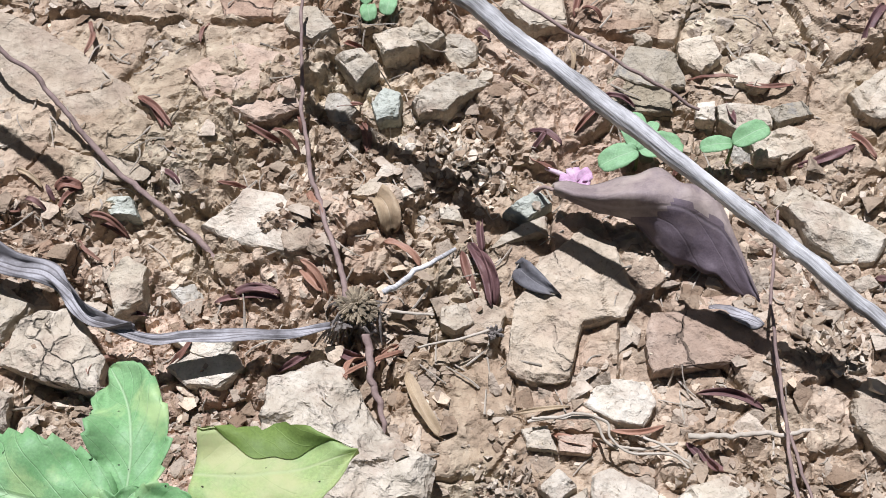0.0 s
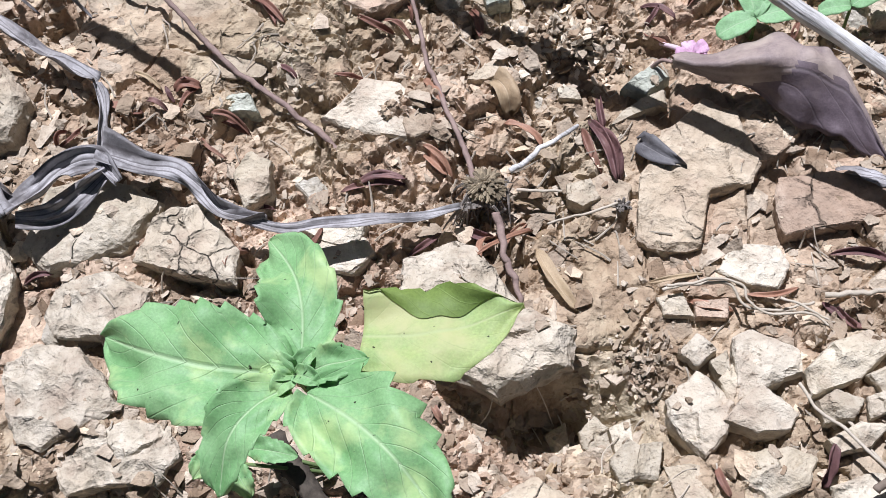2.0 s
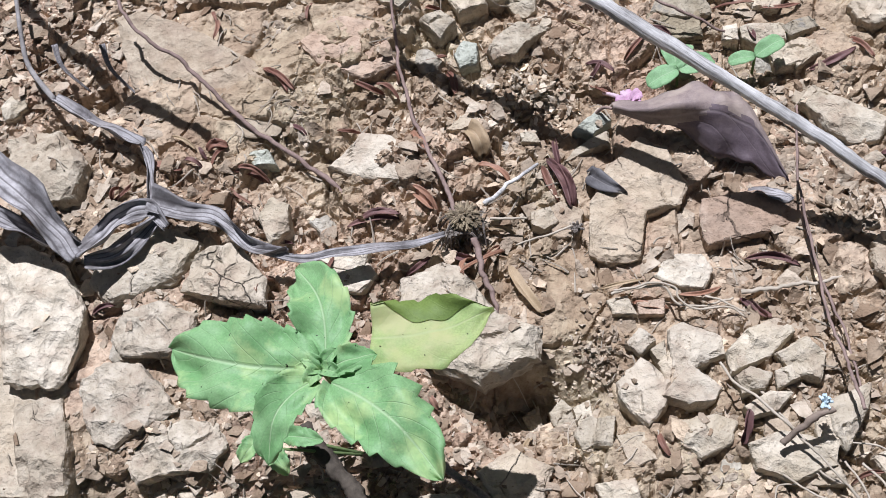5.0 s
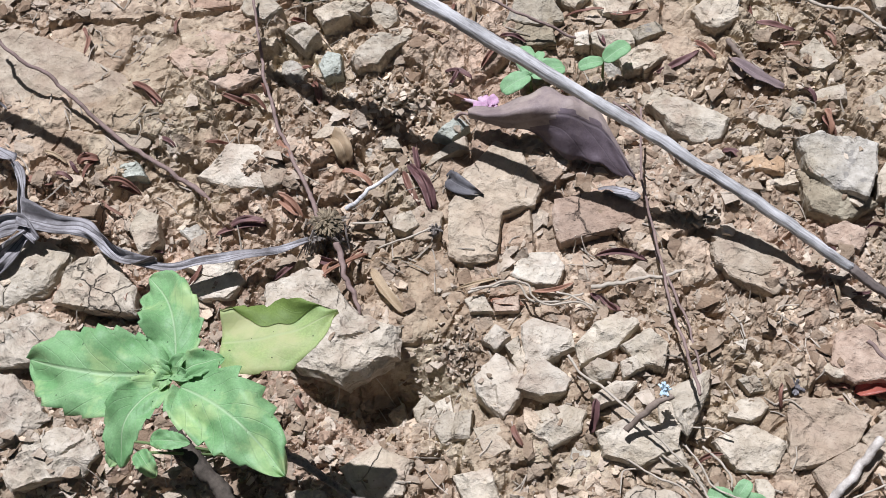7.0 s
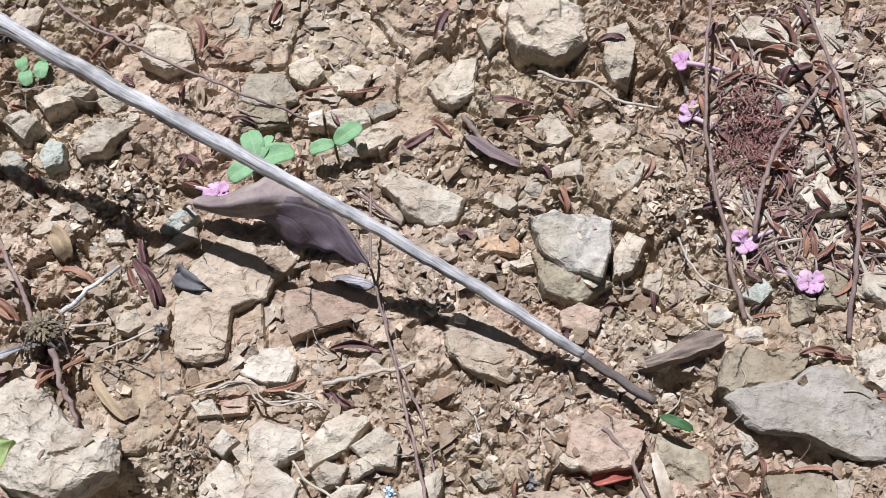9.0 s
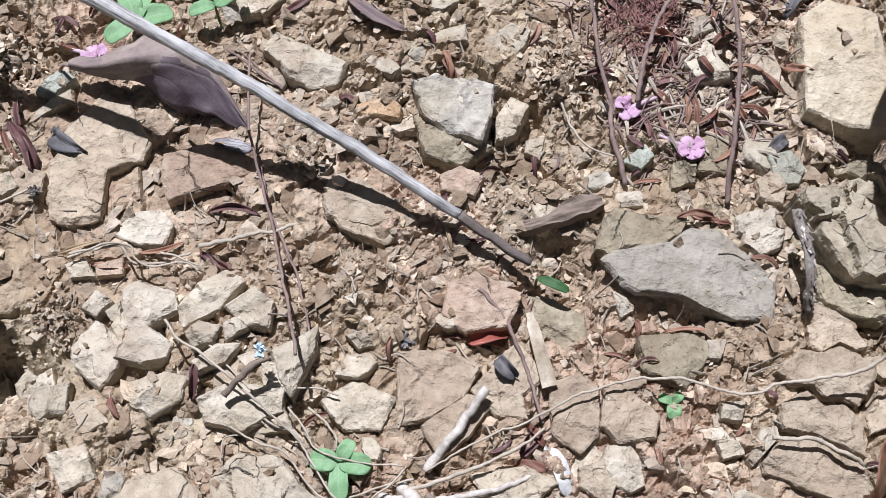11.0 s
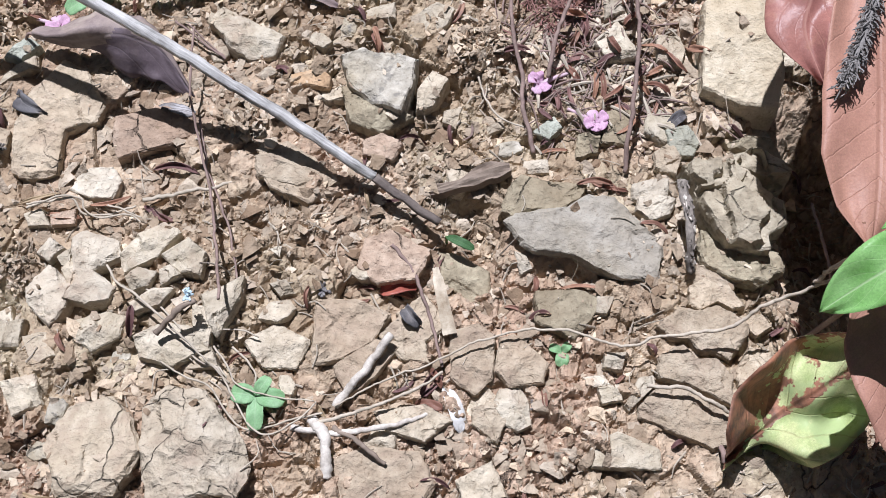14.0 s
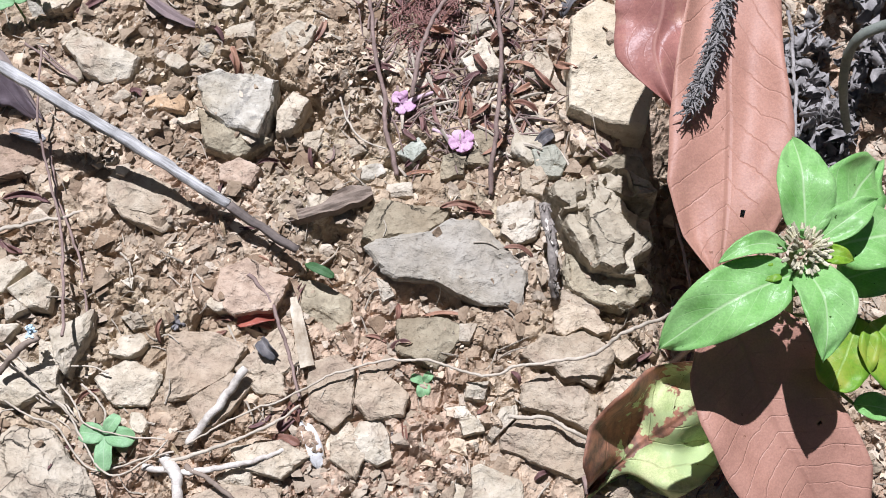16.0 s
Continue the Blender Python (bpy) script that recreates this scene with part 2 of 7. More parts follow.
def ground_z(x, y, tints=False):
    """Hard soil broken into flat plates, with rubbly stretches of small tilted flakes between."""
    wx, wy = x + 0.007 * fbm(x * 34, y * 34, 21, 4), y + 0.007 * fbm(x * 34, y * 34, 31, 4)
    z = swell(x, y)
    loose = np.clip(fbm(x * 10, y * 10, 55, 3) * 2.6 + 0.6 - 0.75 * calm(x, y), 0.0, 1)
    l0, g0, t0 = plates(wx, wy, 0.062, 60, 0.07)
    l1, g1, t1 = plates(wx + 2, wy, 0.027, 100, 0.13)
    l2, g2, t2 = plates(wx + 3, wy, 0.0125, 200, 0.14)
    l3, g3, t3 = plates(wx, wy + 5, 0.0062, 300, 0.25)
    z = z + 0.010 * l0 + (0.0035 + 0.0045 * loose) * l1 + (0.0018 + 0.0040 * loose) * l2 + (0.0014 + 0.0026 * loose) * l3
    z = z - 0.005 * np.clip(1 - g0 / 0.05, 0, 1) - 0.004 * np.clip(1 - g1 / 0.10, 0, 1) * (0.3 + 0.7 * loose)
    z = z - 0.0028 * np.clip(1 - g2 / 0.22, 0, 1) * loose - 0.001 * np.clip(1 - g3 / 0.2, 0, 1) * loose
    z = z + (0.0018 + 0.0020 * loose) * fbm(x * 110, y * 110, 77, 4)
    return (z, 0.16 * t0 + 0.34 * t1 + loose * (0.34 * t2 + 0.16 * t3) + (1 - loose) * 0.25) if tints else z


def mesh_object(name, verts, faces, mat, parent=None, smooth=False):
    me = bpy.data.meshes.new(name)
    me.from_pydata([tuple(map(float, v)) for v in verts], [], faces)
    me.materials.append(mat)
    if smooth:
        me.shade_smooth()
    ob = new(name, me)
    if parent:
        ob.parent = parent
    return ob


X0, X1, Y0, Y1, STEP = -0.52, 0.78, -0.16, 0.56, 0.0012


def build_ground():
    nx, ny = int((X1 - X0) / STEP) + 1, int((Y1 - Y0) / STEP) + 1
    gx, gy = np.meshgrid(np.linspace(X0, X1, nx), np.linspace(Y0, Y1, ny))
    edge = np.minimum(np.minimum(gx - X0, X1 - gx), np.minimum(gy - Y0, Y1 - gy))
    keep = np.clip(edge / 0.05, 0, 1)
    gz, tone = ground_z(gx, gy, True)
    gz = gz * keep
    verts = np.c_[gx.ravel(), gy.ravel(), gz.ravel()]
    idx = np.arange(nx * ny).reshape(ny, nx)
    quads = np.stack([idx[:-1, :-1], idx[:-1, 1:], idx[1:, 1:], idx[1:, :-1]], -1).reshape(-1, 4)
    # the same sheet goes on, ever coarser, to the horizon
    ring = [0.0, 0.03, 0.12, 0.4, 1.2, 4.0, 15.0, 60.0, 400.0]
    border = np.concatenate([idx[0, :-1], idx[:-1, -1], idx[-1, :0:-1], idx[:0:-1, 0]])
    bx, by = verts[border, 0], verts[border, 1]
    cx, cy = (X0 + X1) / 2, (Y0 + Y1) / 2
    last, more, extra = border, [verts], []
    count = nx * ny
    for r in ring[1:]:
        d = np.hypot(bx - cx, by - cy)
        px, py = bx + (bx - cx) / d * r, by + (by - cy) / d * r
        pz = 0.03 * min(r, 1.0) * fbm(px * 2, py * 2, 9, 3) + 0.05 * min(r, 8) * fbm(px * 0.2, py * 0.2, 19, 2)
        more.append(np.c_[px, py, pz])
        here = np.arange(count, count + len(border))
        extra.append(np.stack([last, here, np.roll(here, -1), np.roll(last, -1)], -1))
        count, last = count + len(border), here
    verts, faces = np.concatenate(more), np.concatenate([quads] + extra)
    me = bpy.data.meshes.new("ground")
    me.from_pydata(verts, [], faces.tolist())
    me.materials.append(SOIL)
    tones = np.full(len(verts), 0.5, np.float32)
    tones[: nx * ny] = tone.ravel()
    me.attributes.new("tone", "FLOAT", "POINT").data.foreach_set("value", tones)
    me.update()
    if me.polygons[0].normal.z < 0:
        me.flip_normals()
    ob = new("ground", me)
    return tagged(ob, "dry brown crumbly stony soil with clods and cracks", "ground", kind="structure")


build_ground()


# ---- stones ----
def stone_mesh(pts, h, rng, rings=9, sides=44, rough=1.0, cracks=0.0, foot=(1.0, 1.004, 1.01, 1.02), flat=1.0, strata=0.0):
    """An angular stone over a polygon: a flat top cut by a few planes, a sharp broken rim, sides that go into the soil."""
    pts = np.array(pts, float)
    c = pts.mean(0)
    R = np.sqrt(((pts - c) ** 2).sum(1)).mean()
    seg = np.roll(pts, -1, 0) - pts
    cum = np.r_[0, np.cumsum(np.hypot(seg[:, 0], seg[:, 1]))]
    s = np.linspace(0, cum[-1], sides, endpoint=False)
    k = np.clip(np.searchsorted(cum, s, side="right") - 1, 0, len(pts) - 1)
    rim = pts[k] + seg[k] * ((s - cum[k]) / np.maximum(cum[k + 1] - cum[k], 1e-9))[:, None]
    seed = int(rng.integers(1, 9999))
    wig = fbm(rim[:, 0] / R * 2.2, rim[:, 1] / R * 2.2, seed + 40, 2)
    nick = fbm(rim[:, 0] / R * 9, rim[:, 1] / R * 9, seed + 45, 3)
    rim = c + (rim - c) * (1 + rough * (0.07 * wig + 0.05 * nick))[:, None]
    planes = []
    for i in range(5):
        a = rng.random() * 6.283
        planes.append((math.cos(a), math.sin(a), rng.uniform(0.25, 1.5) * flat, rng.uniform(0.98, 1.3)))
    tilt = rng.uniform(-0.28, 0.28, 2) * flat
    slopes = rng.choice([0.15, 0.35, 0.6, 1.0, 1.7], len(pts))
    rims = rng.uniform(0.5, 1.0, len(pts)) if h > 0.0075 else rng.uniform(0.8, 1.0, len(pts))
    rims = 1 - (1 - rims) * flat
    base = float(swell(np.array(c[0]), np.array(c[1])))
    verts, n = [], sides
    fr = [*np.linspace(0.12, 0.93, rings), 0.975, *foot]
    drop = (0.95, 0.76, 0.46, 0.18, 0.0)
    for j, f in enumerate(fr):
        p = c + (rim - c) * f
        q = (p - c) / R
        top = 1.0 + tilt[0] * q[:, 0] + tilt[1] * q[:, 1]
        for ax, ay, st, lv in planes:
            top = np.minimum(top, lv - st * 0.5 * (ax * q[:, 0] + ay * q[:, 1]))
        low = min(h, 0.026)
        z = h + low * (np.maximum(top, 0.4) - 1)
        z = z + low * rough * (0.10 * fbm(q[:, 0] * 1.8, q[:, 1] * 1.8, seed, 2) + 0.045 * fbm(q[:, 0] * 11, q[:, 1] * 11, seed + 3, 4))
        wob = R * 0.12 * fbm(q[:, 0] * 4, q[:, 1] * 4, seed + 9, 3)
        lev, gap, _ = plates(p[:, 0] + wob, p[:, 1] - wob, R * 0.75, seed, 0.08)
        z = z + low * 0.26 * rough * lev - cracks * low * np.clip(1 - gap / 0.045, 0, 1)
        for k, (a, e) in enumerate(zip(pts, seg)):
            f2 = np.clip(((p - a) * e).sum(1) / max((e * e).sum(), 1e-9), 0, 1)
            away = np.hypot(*(p - a - f2[:, None] * e).T)
            z = np.minimum(z, h - low * (1 - rims[k]) + slopes[k] * away + low * 0.05 * lev)
        if strata:
            bed = z / strata + 0.9 * fbm(q[:, 0] * 1.3, q[:, 1] * 1.3, seed + 20, 2)
            part = bed - np.floor(bed)
            z = z + strata * (np.clip((part - 0.62) / 0.12, 0, 1) - part) * 0.9
        if j >= rings:
            z = z * drop[j - rings] - (0.016 if j == rings + 4 else 0.0004)
            bulge = 0.07 * rough * fbm(p[:, 0] / R * 3 + j * 0.7, p[:, 1] / R * 3 - j * 0.5, seed + 70, 3)
            p = c + (p - c) * (1 + bulge)[:, None]
        verts.append(np.c_[p, base + z])
    mid = verts[0].mean(0)
    verts = np.concatenate(verts + [mid[None]])
    faces = []
    for j in range(len(fr) - 1):
        for i in range(n):
            a, b = j * n + i, j * n + (i + 1) % n
            faces.append((a, a + n, b + n, b))
    faces += [(len(verts) - 1, i, (i + 1) % n) for i in range(n)]
    area = (seg[:, 1] * pts[:, 0] - seg[:, 0] * pts[:, 1]).sum()
    if area < 0:
        faces = [f[::-1] for f in faces]
    return verts, faces, c, base


def stone(kind, h, pts):
    large = h > 0.018 or kind in ("rock", "slab", "olive", "boulder", "slate", "crag", "reddish")
    foot = (1.0, 1.004, 1.01, 1.02)
    if h > 0.06:
        foot = (1.0, 1.01, 1.02, 1.05)
    elif kind in ("slate", "boulder"):
        foot = (1.0, 0.975, 0.93, 0.86) if kind == "boulder" else (1.0, 0.97, 0.92, 0.85)
    verts, faces, c, base = stone_mesh(pts, h, RNG, 22 if large else 10, 110 if large else 50, 0.4 if kind == "cream" else 1.0, foot=foot, flat=0.25 if kind in ("slab", "slate", "umber", "reddish", "soil") else 1.0, strata=0.009 if kind == "crag" else 0.0)
    origin = np.array([c[0], c[1], base])
    ob = mesh_object("stone", verts - origin, faces, STONE[kind])
    ob.location = origin
    return tagged(ob, STONE_WORDS[kind], "stone", "stones in the soil")


stone("reddish", 0.0050, [(0.055, 0.201), (0.093, 0.208), (0.126, 0.197), (0.128, 0.187), (0.092, 0.177), (0.059, 0.169), (0.054, 0.185)])
stone("pale", 0.0110, [(0.123, 0.270), (0.145, 0.271), (0.176, 0.254), (0.168, 0.238), (0.150, 0.237), (0.136, 0.246)])
stone("pale", 0.0093, [(0.084, 0.329), (0.115, 0.332), (0.116, 0.320), (0.104, 0.309), (0.087, 0.320)])
stone("rock", 0.0074, [(0.116, 0.305), (0.142, 0.317), (0.143, 0.309), (0.121, 0.296)])
stone("olive", 0.0062, [(0.023, 0.343), (0.059, 0.343), (0.060, 0.322), (0.026, 0.319)])
stone("white", 0.0059, [(0.074, 0.331), (0.084, 0.333), (0.084, 0.319), (0.073, 0.319)])
stone("pale", 0.0076, [(-0.080, 0.329), (-0.066, 0.339), (-0.043, 0.334), (-0.065, 0.316)])
stone("pale", 0.0059, [(-0.028, 0.240), (-0.004, 0.255), (-0.003, 0.245), (-0.033, 0.232)])
stone("green", 0.0068, [(-0.028, 0.254), (-0.011, 0.269), (-0.002, 0.262), (-0.014, 0.250)])
stone("ochre", 0.0100, [(0.179, 0.222), (0.199, 0.226), (0.208, 0.218), (0.206, 0.209), (0.181, 0.214)])
stone("pale", 0.0110, [(0.226, 0.301), (0.237, 0.313), (0.251, 0.293), (0.240, 0.285), (0.224, 0.288)])
stone("pale", 0.0076, [(0.230, 0.272), (0.254, 0.277), (0.254, 0.263), (0.233, 0.263)])
stone("pale", 0.0102, [(0.264, 0.264), (0.284, 0.276), (0.296, 0.271), (0.292, 0.259), (0.276, 0.246), (0.264, 0.255)])
stone("grey", 0.0260, [(0.215, 0.231), (0.230, 0.236), (0.254, 0.233), (0.268, 0.228), (0.263, 0.204), (0.255, 0.186), (0.235, 0.193), (0.220, 0.208)])
stone("rock", 0.0074, [(0.266, 0.208), (0.278, 0.224), (0.289, 0.215), (0.277, 0.194), (0.265, 0.192)])
stone("reddish", 0.0068, [(0.228, 0.170), (0.241, 0.175), (0.255, 0.167), (0.248, 0.153), (0.227, 0.159)])
stone("pale", 0.0110, [(0.393, 0.241), (0.412, 0.257), (0.426, 0.227), (0.401, 0.224)])
stone("pale", 0.0085, [(0.403, 0.273), (0.418, 0.273), (0.418, 0.263), (0.403, 0.259)])
stone("green", 0.0068, [(0.345, 0.176), (0.361, 0.186), (0.366, 0.177), (0.356, 0.168)])
stone("olive", 0.0050, [(0.398, 0.188), (0.416, 0.188), (0.410, 0.160), (0.392, 0.165)])
stone("olive", 0.0043, [(0.376, 0.171), (0.394, 0.175), (0.389, 0.157), (0.373, 0.153)])
stone("pale", 0.0102, [(0.446, 0.313), (0.470, 0.314), (0.467, 0.299), (0.449, 0.289)])
stone("rock", 0.0074, [(0.438, 0.244), (0.455, 0.242), (0.458, 0.231), (0.453, 0.217), (0.437, 0.224)])
stone("green", 0.0068, [(0.436, 0.169), (0.452, 0.173), (0.459, 0.159), (0.454, 0.149), (0.438, 0.150)])
stone("rock", 0.0050, [(0.284, 0.192), (0.297, 0.194), (0.292, 0.178), (0.283, 0.184)])
stone("rock", 0.0056, [(0.298, 0.151), (0.320, 0.156), (0.329, 0.149), (0.319, 0.143)])
stone("white", 0.0076, [(0.337, 0.153), (0.354, 0.154), (0.354, 0.143), (0.335, 0.143)])
stone("white", 0.0093, [(0.024, 0.150), (0.033, 0.164), (0.054, 0.164), (0.061, 0.154), (0.054, 0.140), (0.040, 0.141)])
stone("white", 0.0085, [(0.005, 0.103), (0.014, 0.114), (0.024, 0.106), (0.015, 0.096)])
stone("white", 0.0110, [(0.031, 0.110), (0.040, 0.116), (0.063, 0.107), (0.065, 0.095), (0.044, 0.085), (0.033, 0.079)])
stone("pale", 0.0110, [(0.065, 0.095), (0.076, 0.108), (0.095, 0.116), (0.106, 0.108), (0.090, 0.091), (0.067, 0.082)])
stone("pale", 0.0102, [(0.093, 0.093), (0.111, 0.104), (0.123, 0.093), (0.118, 0.077), (0.105, 0.080)])
stone("pale", 0.0076, [(0.069, 0.079), (0.078, 0.085), (0.091, 0.081), (0.086, 0.071), (0.073, 0.069)])
stone("pale", 0.0068, [(0.092, 0.082), (0.100, 0.085), (0.107, 0.078), (0.093, 0.071)])
stone("white", 0.0127, [(-0.001, 0.079), (0.015, 0.094), (0.033, 0.079), (0.029, 0.063), (0.018, 0.049), (0.002, 0.067)])
stone("white", 0.0110, [(0.025, 0.068), (0.044, 0.089), (0.062, 0.074), (0.058, 0.065), (0.042, 0.063)])
stone("pale", 0.0093, [(0.020, 0.099), (0.029, 0.106), (0.031, 0.089), (0.024, 0.092)])
stone("pale", 0.0085, [(0.073, 0.060), (0.089, 0.070), (0.102, 0.069), (0.093, 0.058), (0.077, 0.053)])
stone("pale", 0.0127, [(0.118, 0.064), (0.148, 0.078), (0.146, 0.064), (0.130, 0.034), (0.122, 0.048)])
stone("pale", 0.0110, [(0.032, 0.052), (0.057, 0.058), (0.071, 0.053), (0.066, 0.040), (0.048, 0.030), (0.035, 0.038)])
stone("pale", 0.0110, [(0.075, 0.039), (0.095, 0.048), (0.121, 0.042), (0.125, 0.028), (0.100, 0.017), (0.079, 0.025)])
stone("pale", 0.0085, [(-0.028, 0.068), (-0.017, 0.074), (-0.014, 0.058), (-0.023, 0.054)])
stone("pale", 0.0085, [(-0.012, 0.056), (-0.001, 0.059), (-0.003, 0.039), (-0.015, 0.038)])
stone("rock", 0.0050, [(-0.006, 0.133), (0.007, 0.136), (0.013, 0.123), (-0.002, 0.123)])
stone("reddish", 0.0043, [(0.012, 0.131), (0.030, 0.134), (0.030, 0.123), (0.014, 0.123)])
stone("rock", 0.0062, [(0.105, 0.026), (0.125, 0.031), (0.131, 0.017), (0.109, 0.016)])
stone("white", 0.0051, [(0.163, 0.095), (0.172, 0.097), (0.170, 0.089)])
stone("slate", 0.0120, [(0.318, 0.106), (0.327, 0.094), (0.338, 0.083), (0.363, 0.079), (0.375, 0.070), (0.389, 0.062), (0.418, 0.058), (0.426, 0.081), (0.411, 0.098), (0.395, 0.119), (0.375, 0.121), (0.363, 0.114), (0.343, 0.112), (0.326, 0.111)])
stone("white", 0.0085, [(0.412, 0.120), (0.438, 0.118), (0.433, 0.106), (0.418, 0.101), (0.409, 0.110)])
stone("olive", 0.0087, [(0.338, 0.058), (0.369, 0.057), (0.382, 0.049), (0.372, 0.034), (0.361, 0.023), (0.336, 0.035)])
stone("olive", 0.0081, [(0.274, 0.094), (0.292, 0.090), (0.309, 0.077), (0.309, 0.063), (0.302, 0.045), (0.290, 0.060), (0.274, 0.073)])
stone("reddish", 0.0062, [(0.226, 0.099), (0.243, 0.105), (0.271, 0.090), (0.260, 0.070), (0.234, 0.067), (0.220, 0.080)])
stone("soil", 0.0050, [(0.280, 0.032), (0.298, 0.038), (0.310, 0.030), (0.306, 0.000), (0.294, -0.010), (0.279, 0.002)])
stone("soil", 0.0050, [(0.312, 0.027), (0.322, 0.029), (0.343, 0.008), (0.338, -0.005), (0.316, -0.006), (0.308, 0.005)])
stone("soil", 0.0064, [(0.193, 0.059), (0.220, 0.059), (0.243, 0.047), (0.230, 0.028), (0.209, 0.017), (0.189, 0.014)])
stone("slab", 0.0056, [(0.233, 0.033), (0.250, 0.047), (0.264, 0.026), (0.266, 0.012), (0.247, 0.016)])
stone("white", 0.0076, [(0.326, 0.088), (0.333, 0.085), (0.338, 0.075), (0.329, 0.071)])
stone("olive", 0.0200, [(0.475, 0.159), (0.486, 0.162), (0.508, 0.160), (0.516, 0.141), (0.503, 0.144), (0.480, 0.155)])
stone("crag", 0.0360, [(0.440, 0.133), (0.459, 0.139), (0.483, 0.127), (0.495, 0.111), (0.506, 0.106), (0.505, 0.088), (0.491, 0.080), (0.491, 0.072), (0.476, 0.071), (0.463, 0.077), (0.448, 0.105), (0.447, 0.117)])
stone("crag", 0.0400, [(0.468, 0.141), (0.492, 0.142), (0.507, 0.131), (0.512, 0.123), (0.497, 0.122), (0.481, 0.130), (0.470, 0.135)])
stone("crag", 0.0410, [(0.439, 0.132), (0.458, 0.137), (0.481, 0.125), (0.478, 0.118), (0.465, 0.115), (0.448, 0.113)])
stone("olive", 0.0130, [(0.450, 0.093), (0.461, 0.087), (0.475, 0.080), (0.500, 0.074), (0.502, 0.062), (0.483, 0.050), (0.463, 0.058), (0.450, 0.068), (0.446, 0.082)])
stone("slab", 0.0056, [(0.439, 0.055), (0.449, 0.059), (0.464, 0.054), (0.473, 0.039), (0.465, 0.037), (0.456, 0.043), (0.444, 0.038), (0.437, 0.042)])
stone("slab", 0.0062, [(0.413, 0.028), (0.430, 0.040), (0.444, 0.037), (0.455, 0.040), (0.465, 0.034), (0.472, 0.026), (0.473, 0.019), (0.458, 0.003), (0.449, 0.008), (0.440, 0.010), (0.433, 0.018), (0.424, 0.019)])
stone("slab", 0.0056, [(0.413, 0.008), (0.430, 0.015), (0.438, 0.005), (0.450, 0.005), (0.459, -0.007), (0.457, -0.027), (0.443, -0.018), (0.429, -0.011), (0.412, -0.006)])
stone("slab", 0.0075, [(0.396, -0.026), (0.410, -0.012), (0.429, -0.014), (0.444, -0.025), (0.455, -0.032), (0.455, -0.048), (0.441, -0.053), (0.417, -0.042), (0.409, -0.036), (0.395, -0.031)])
stone("slab", 0.0056, [(0.462, -0.003), (0.473, 0.013), (0.486, 0.008), (0.487, 0.002), (0.478, -0.008), (0.462, -0.014)])
stone("slab", 0.0050, [(0.470, 0.033), (0.484, 0.034), (0.490, 0.025), (0.479, 0.019), (0.475, 0.022)])
stone("pale", 0.0070, [(0.389, -0.022), (0.399, -0.005), (0.409, -0.004), (0.410, -0.010), (0.396, -0.022), (0.391, -0.026)])
stone("rock", 0.0074, [(0.427, 0.154), (0.440, 0.161), (0.445, 0.148), (0.440, 0.135), (0.426, 0.141)])
stone("white", 0.0093, [(0.409, 0.131), (0.435, 0.133), (0.433, 0.120), (0.418, 0.111), (0.408, 0.120)])
stone("slab", 0.0056, [(0.246, 0.047), (0.265, 0.060), (0.281, 0.037), (0.262, 0.026)])
stone("soil", 0.0056, [(0.203, 0.014), (0.231, 0.031), (0.248, 0.025), (0.231, 0.005), (0.212, -0.007)])
stone("rock", 0.0068, [(0.228, -0.016), (0.262, -0.014), (0.278, -0.026), (0.261, -0.039), (0.235, -0.030)])
stone("slab", 0.0043, [(0.292, -0.018), (0.308, -0.014), (0.317, -0.020), (0.306, -0.042), (0.291, -0.029)])
stone("slab", 0.0050, [(0.444, 0.069), (0.464, 0.068), (0.477, 0.056), (0.455, 0.050), (0.442, 0.057)])
stone("pale", 0.0051, [(0.364, -0.048), (0.383, -0.038), (0.407, -0.051), (0.408, -0.064), (0.365, -0.060)])
stone("white", 0.0051, [(0.364, -0.002), (0.377, -0.002), (0.381, -0.009), (0.369, -0.010)])
stone("boulder", 0.0190, [(-0.412, 0.163), (-0.390, 0.170), (-0.359, 0.152), (-0.340, 0.122), (-0.342, 0.093), (-0.352, 0.066), (-0.389, 0.070)])
stone("boulder", 0.0140, [(-0.342, 0.077), (-0.326, 0.088), (-0.302, 0.087), (-0.286, 0.075), (-0.272, 0.057), (-0.287, 0.048), (-0.300, 0.041), (-0.311, 0.033), (-0.326, 0.036), (-0.335, 0.053)])
stone("boulder", 0.0120, [(-0.309, 0.030), (-0.298, 0.039), (-0.285, 0.046), (-0.269, 0.053), (-0.247, 0.051), (-0.240, 0.034), (-0.251, 0.021), (-0.265, 0.019), (-0.283, 0.017), (-0.298, 0.011), (-0.304, 0.020)])
stone("rock", 0.0080, [(-0.277, 0.012), (-0.254, 0.014), (-0.227, 0.013), (-0.224, -0.003), (-0.247, -0.012), (-0.270, -0.011)])
stone("reddish", 0.0060, [(-0.268, 0.091), (-0.240, 0.088), (-0.230, 0.076), (-0.239, 0.062), (-0.266, 0.066)])
stone("rock", 0.0070, [(-0.302, 0.007), (-0.283, 0.013), (-0.279, -0.008), (-0.287, -0.018), (-0.302, -0.009)])
stone("rock", 0.0180, [(-0.385, 0.068), (-0.352, 0.066), (-0.339, 0.032), (-0.339, 0.002), (-0.369, -0.006)])
stone("boulder", 0.0130, [(-0.317, 0.124), (-0.293, 0.129), (-0.268, 0.120), (-0.264, 0.100), (-0.283, 0.091), (-0.315, 0.091), (-0.324, 0.106)])
stone("boulder", 0.0170, [(-0.275, 0.161), (-0.249, 0.171), (-0.224, 0.145), (-0.223, 0.125), (-0.249, 0.127), (-0.280, 0.135)])
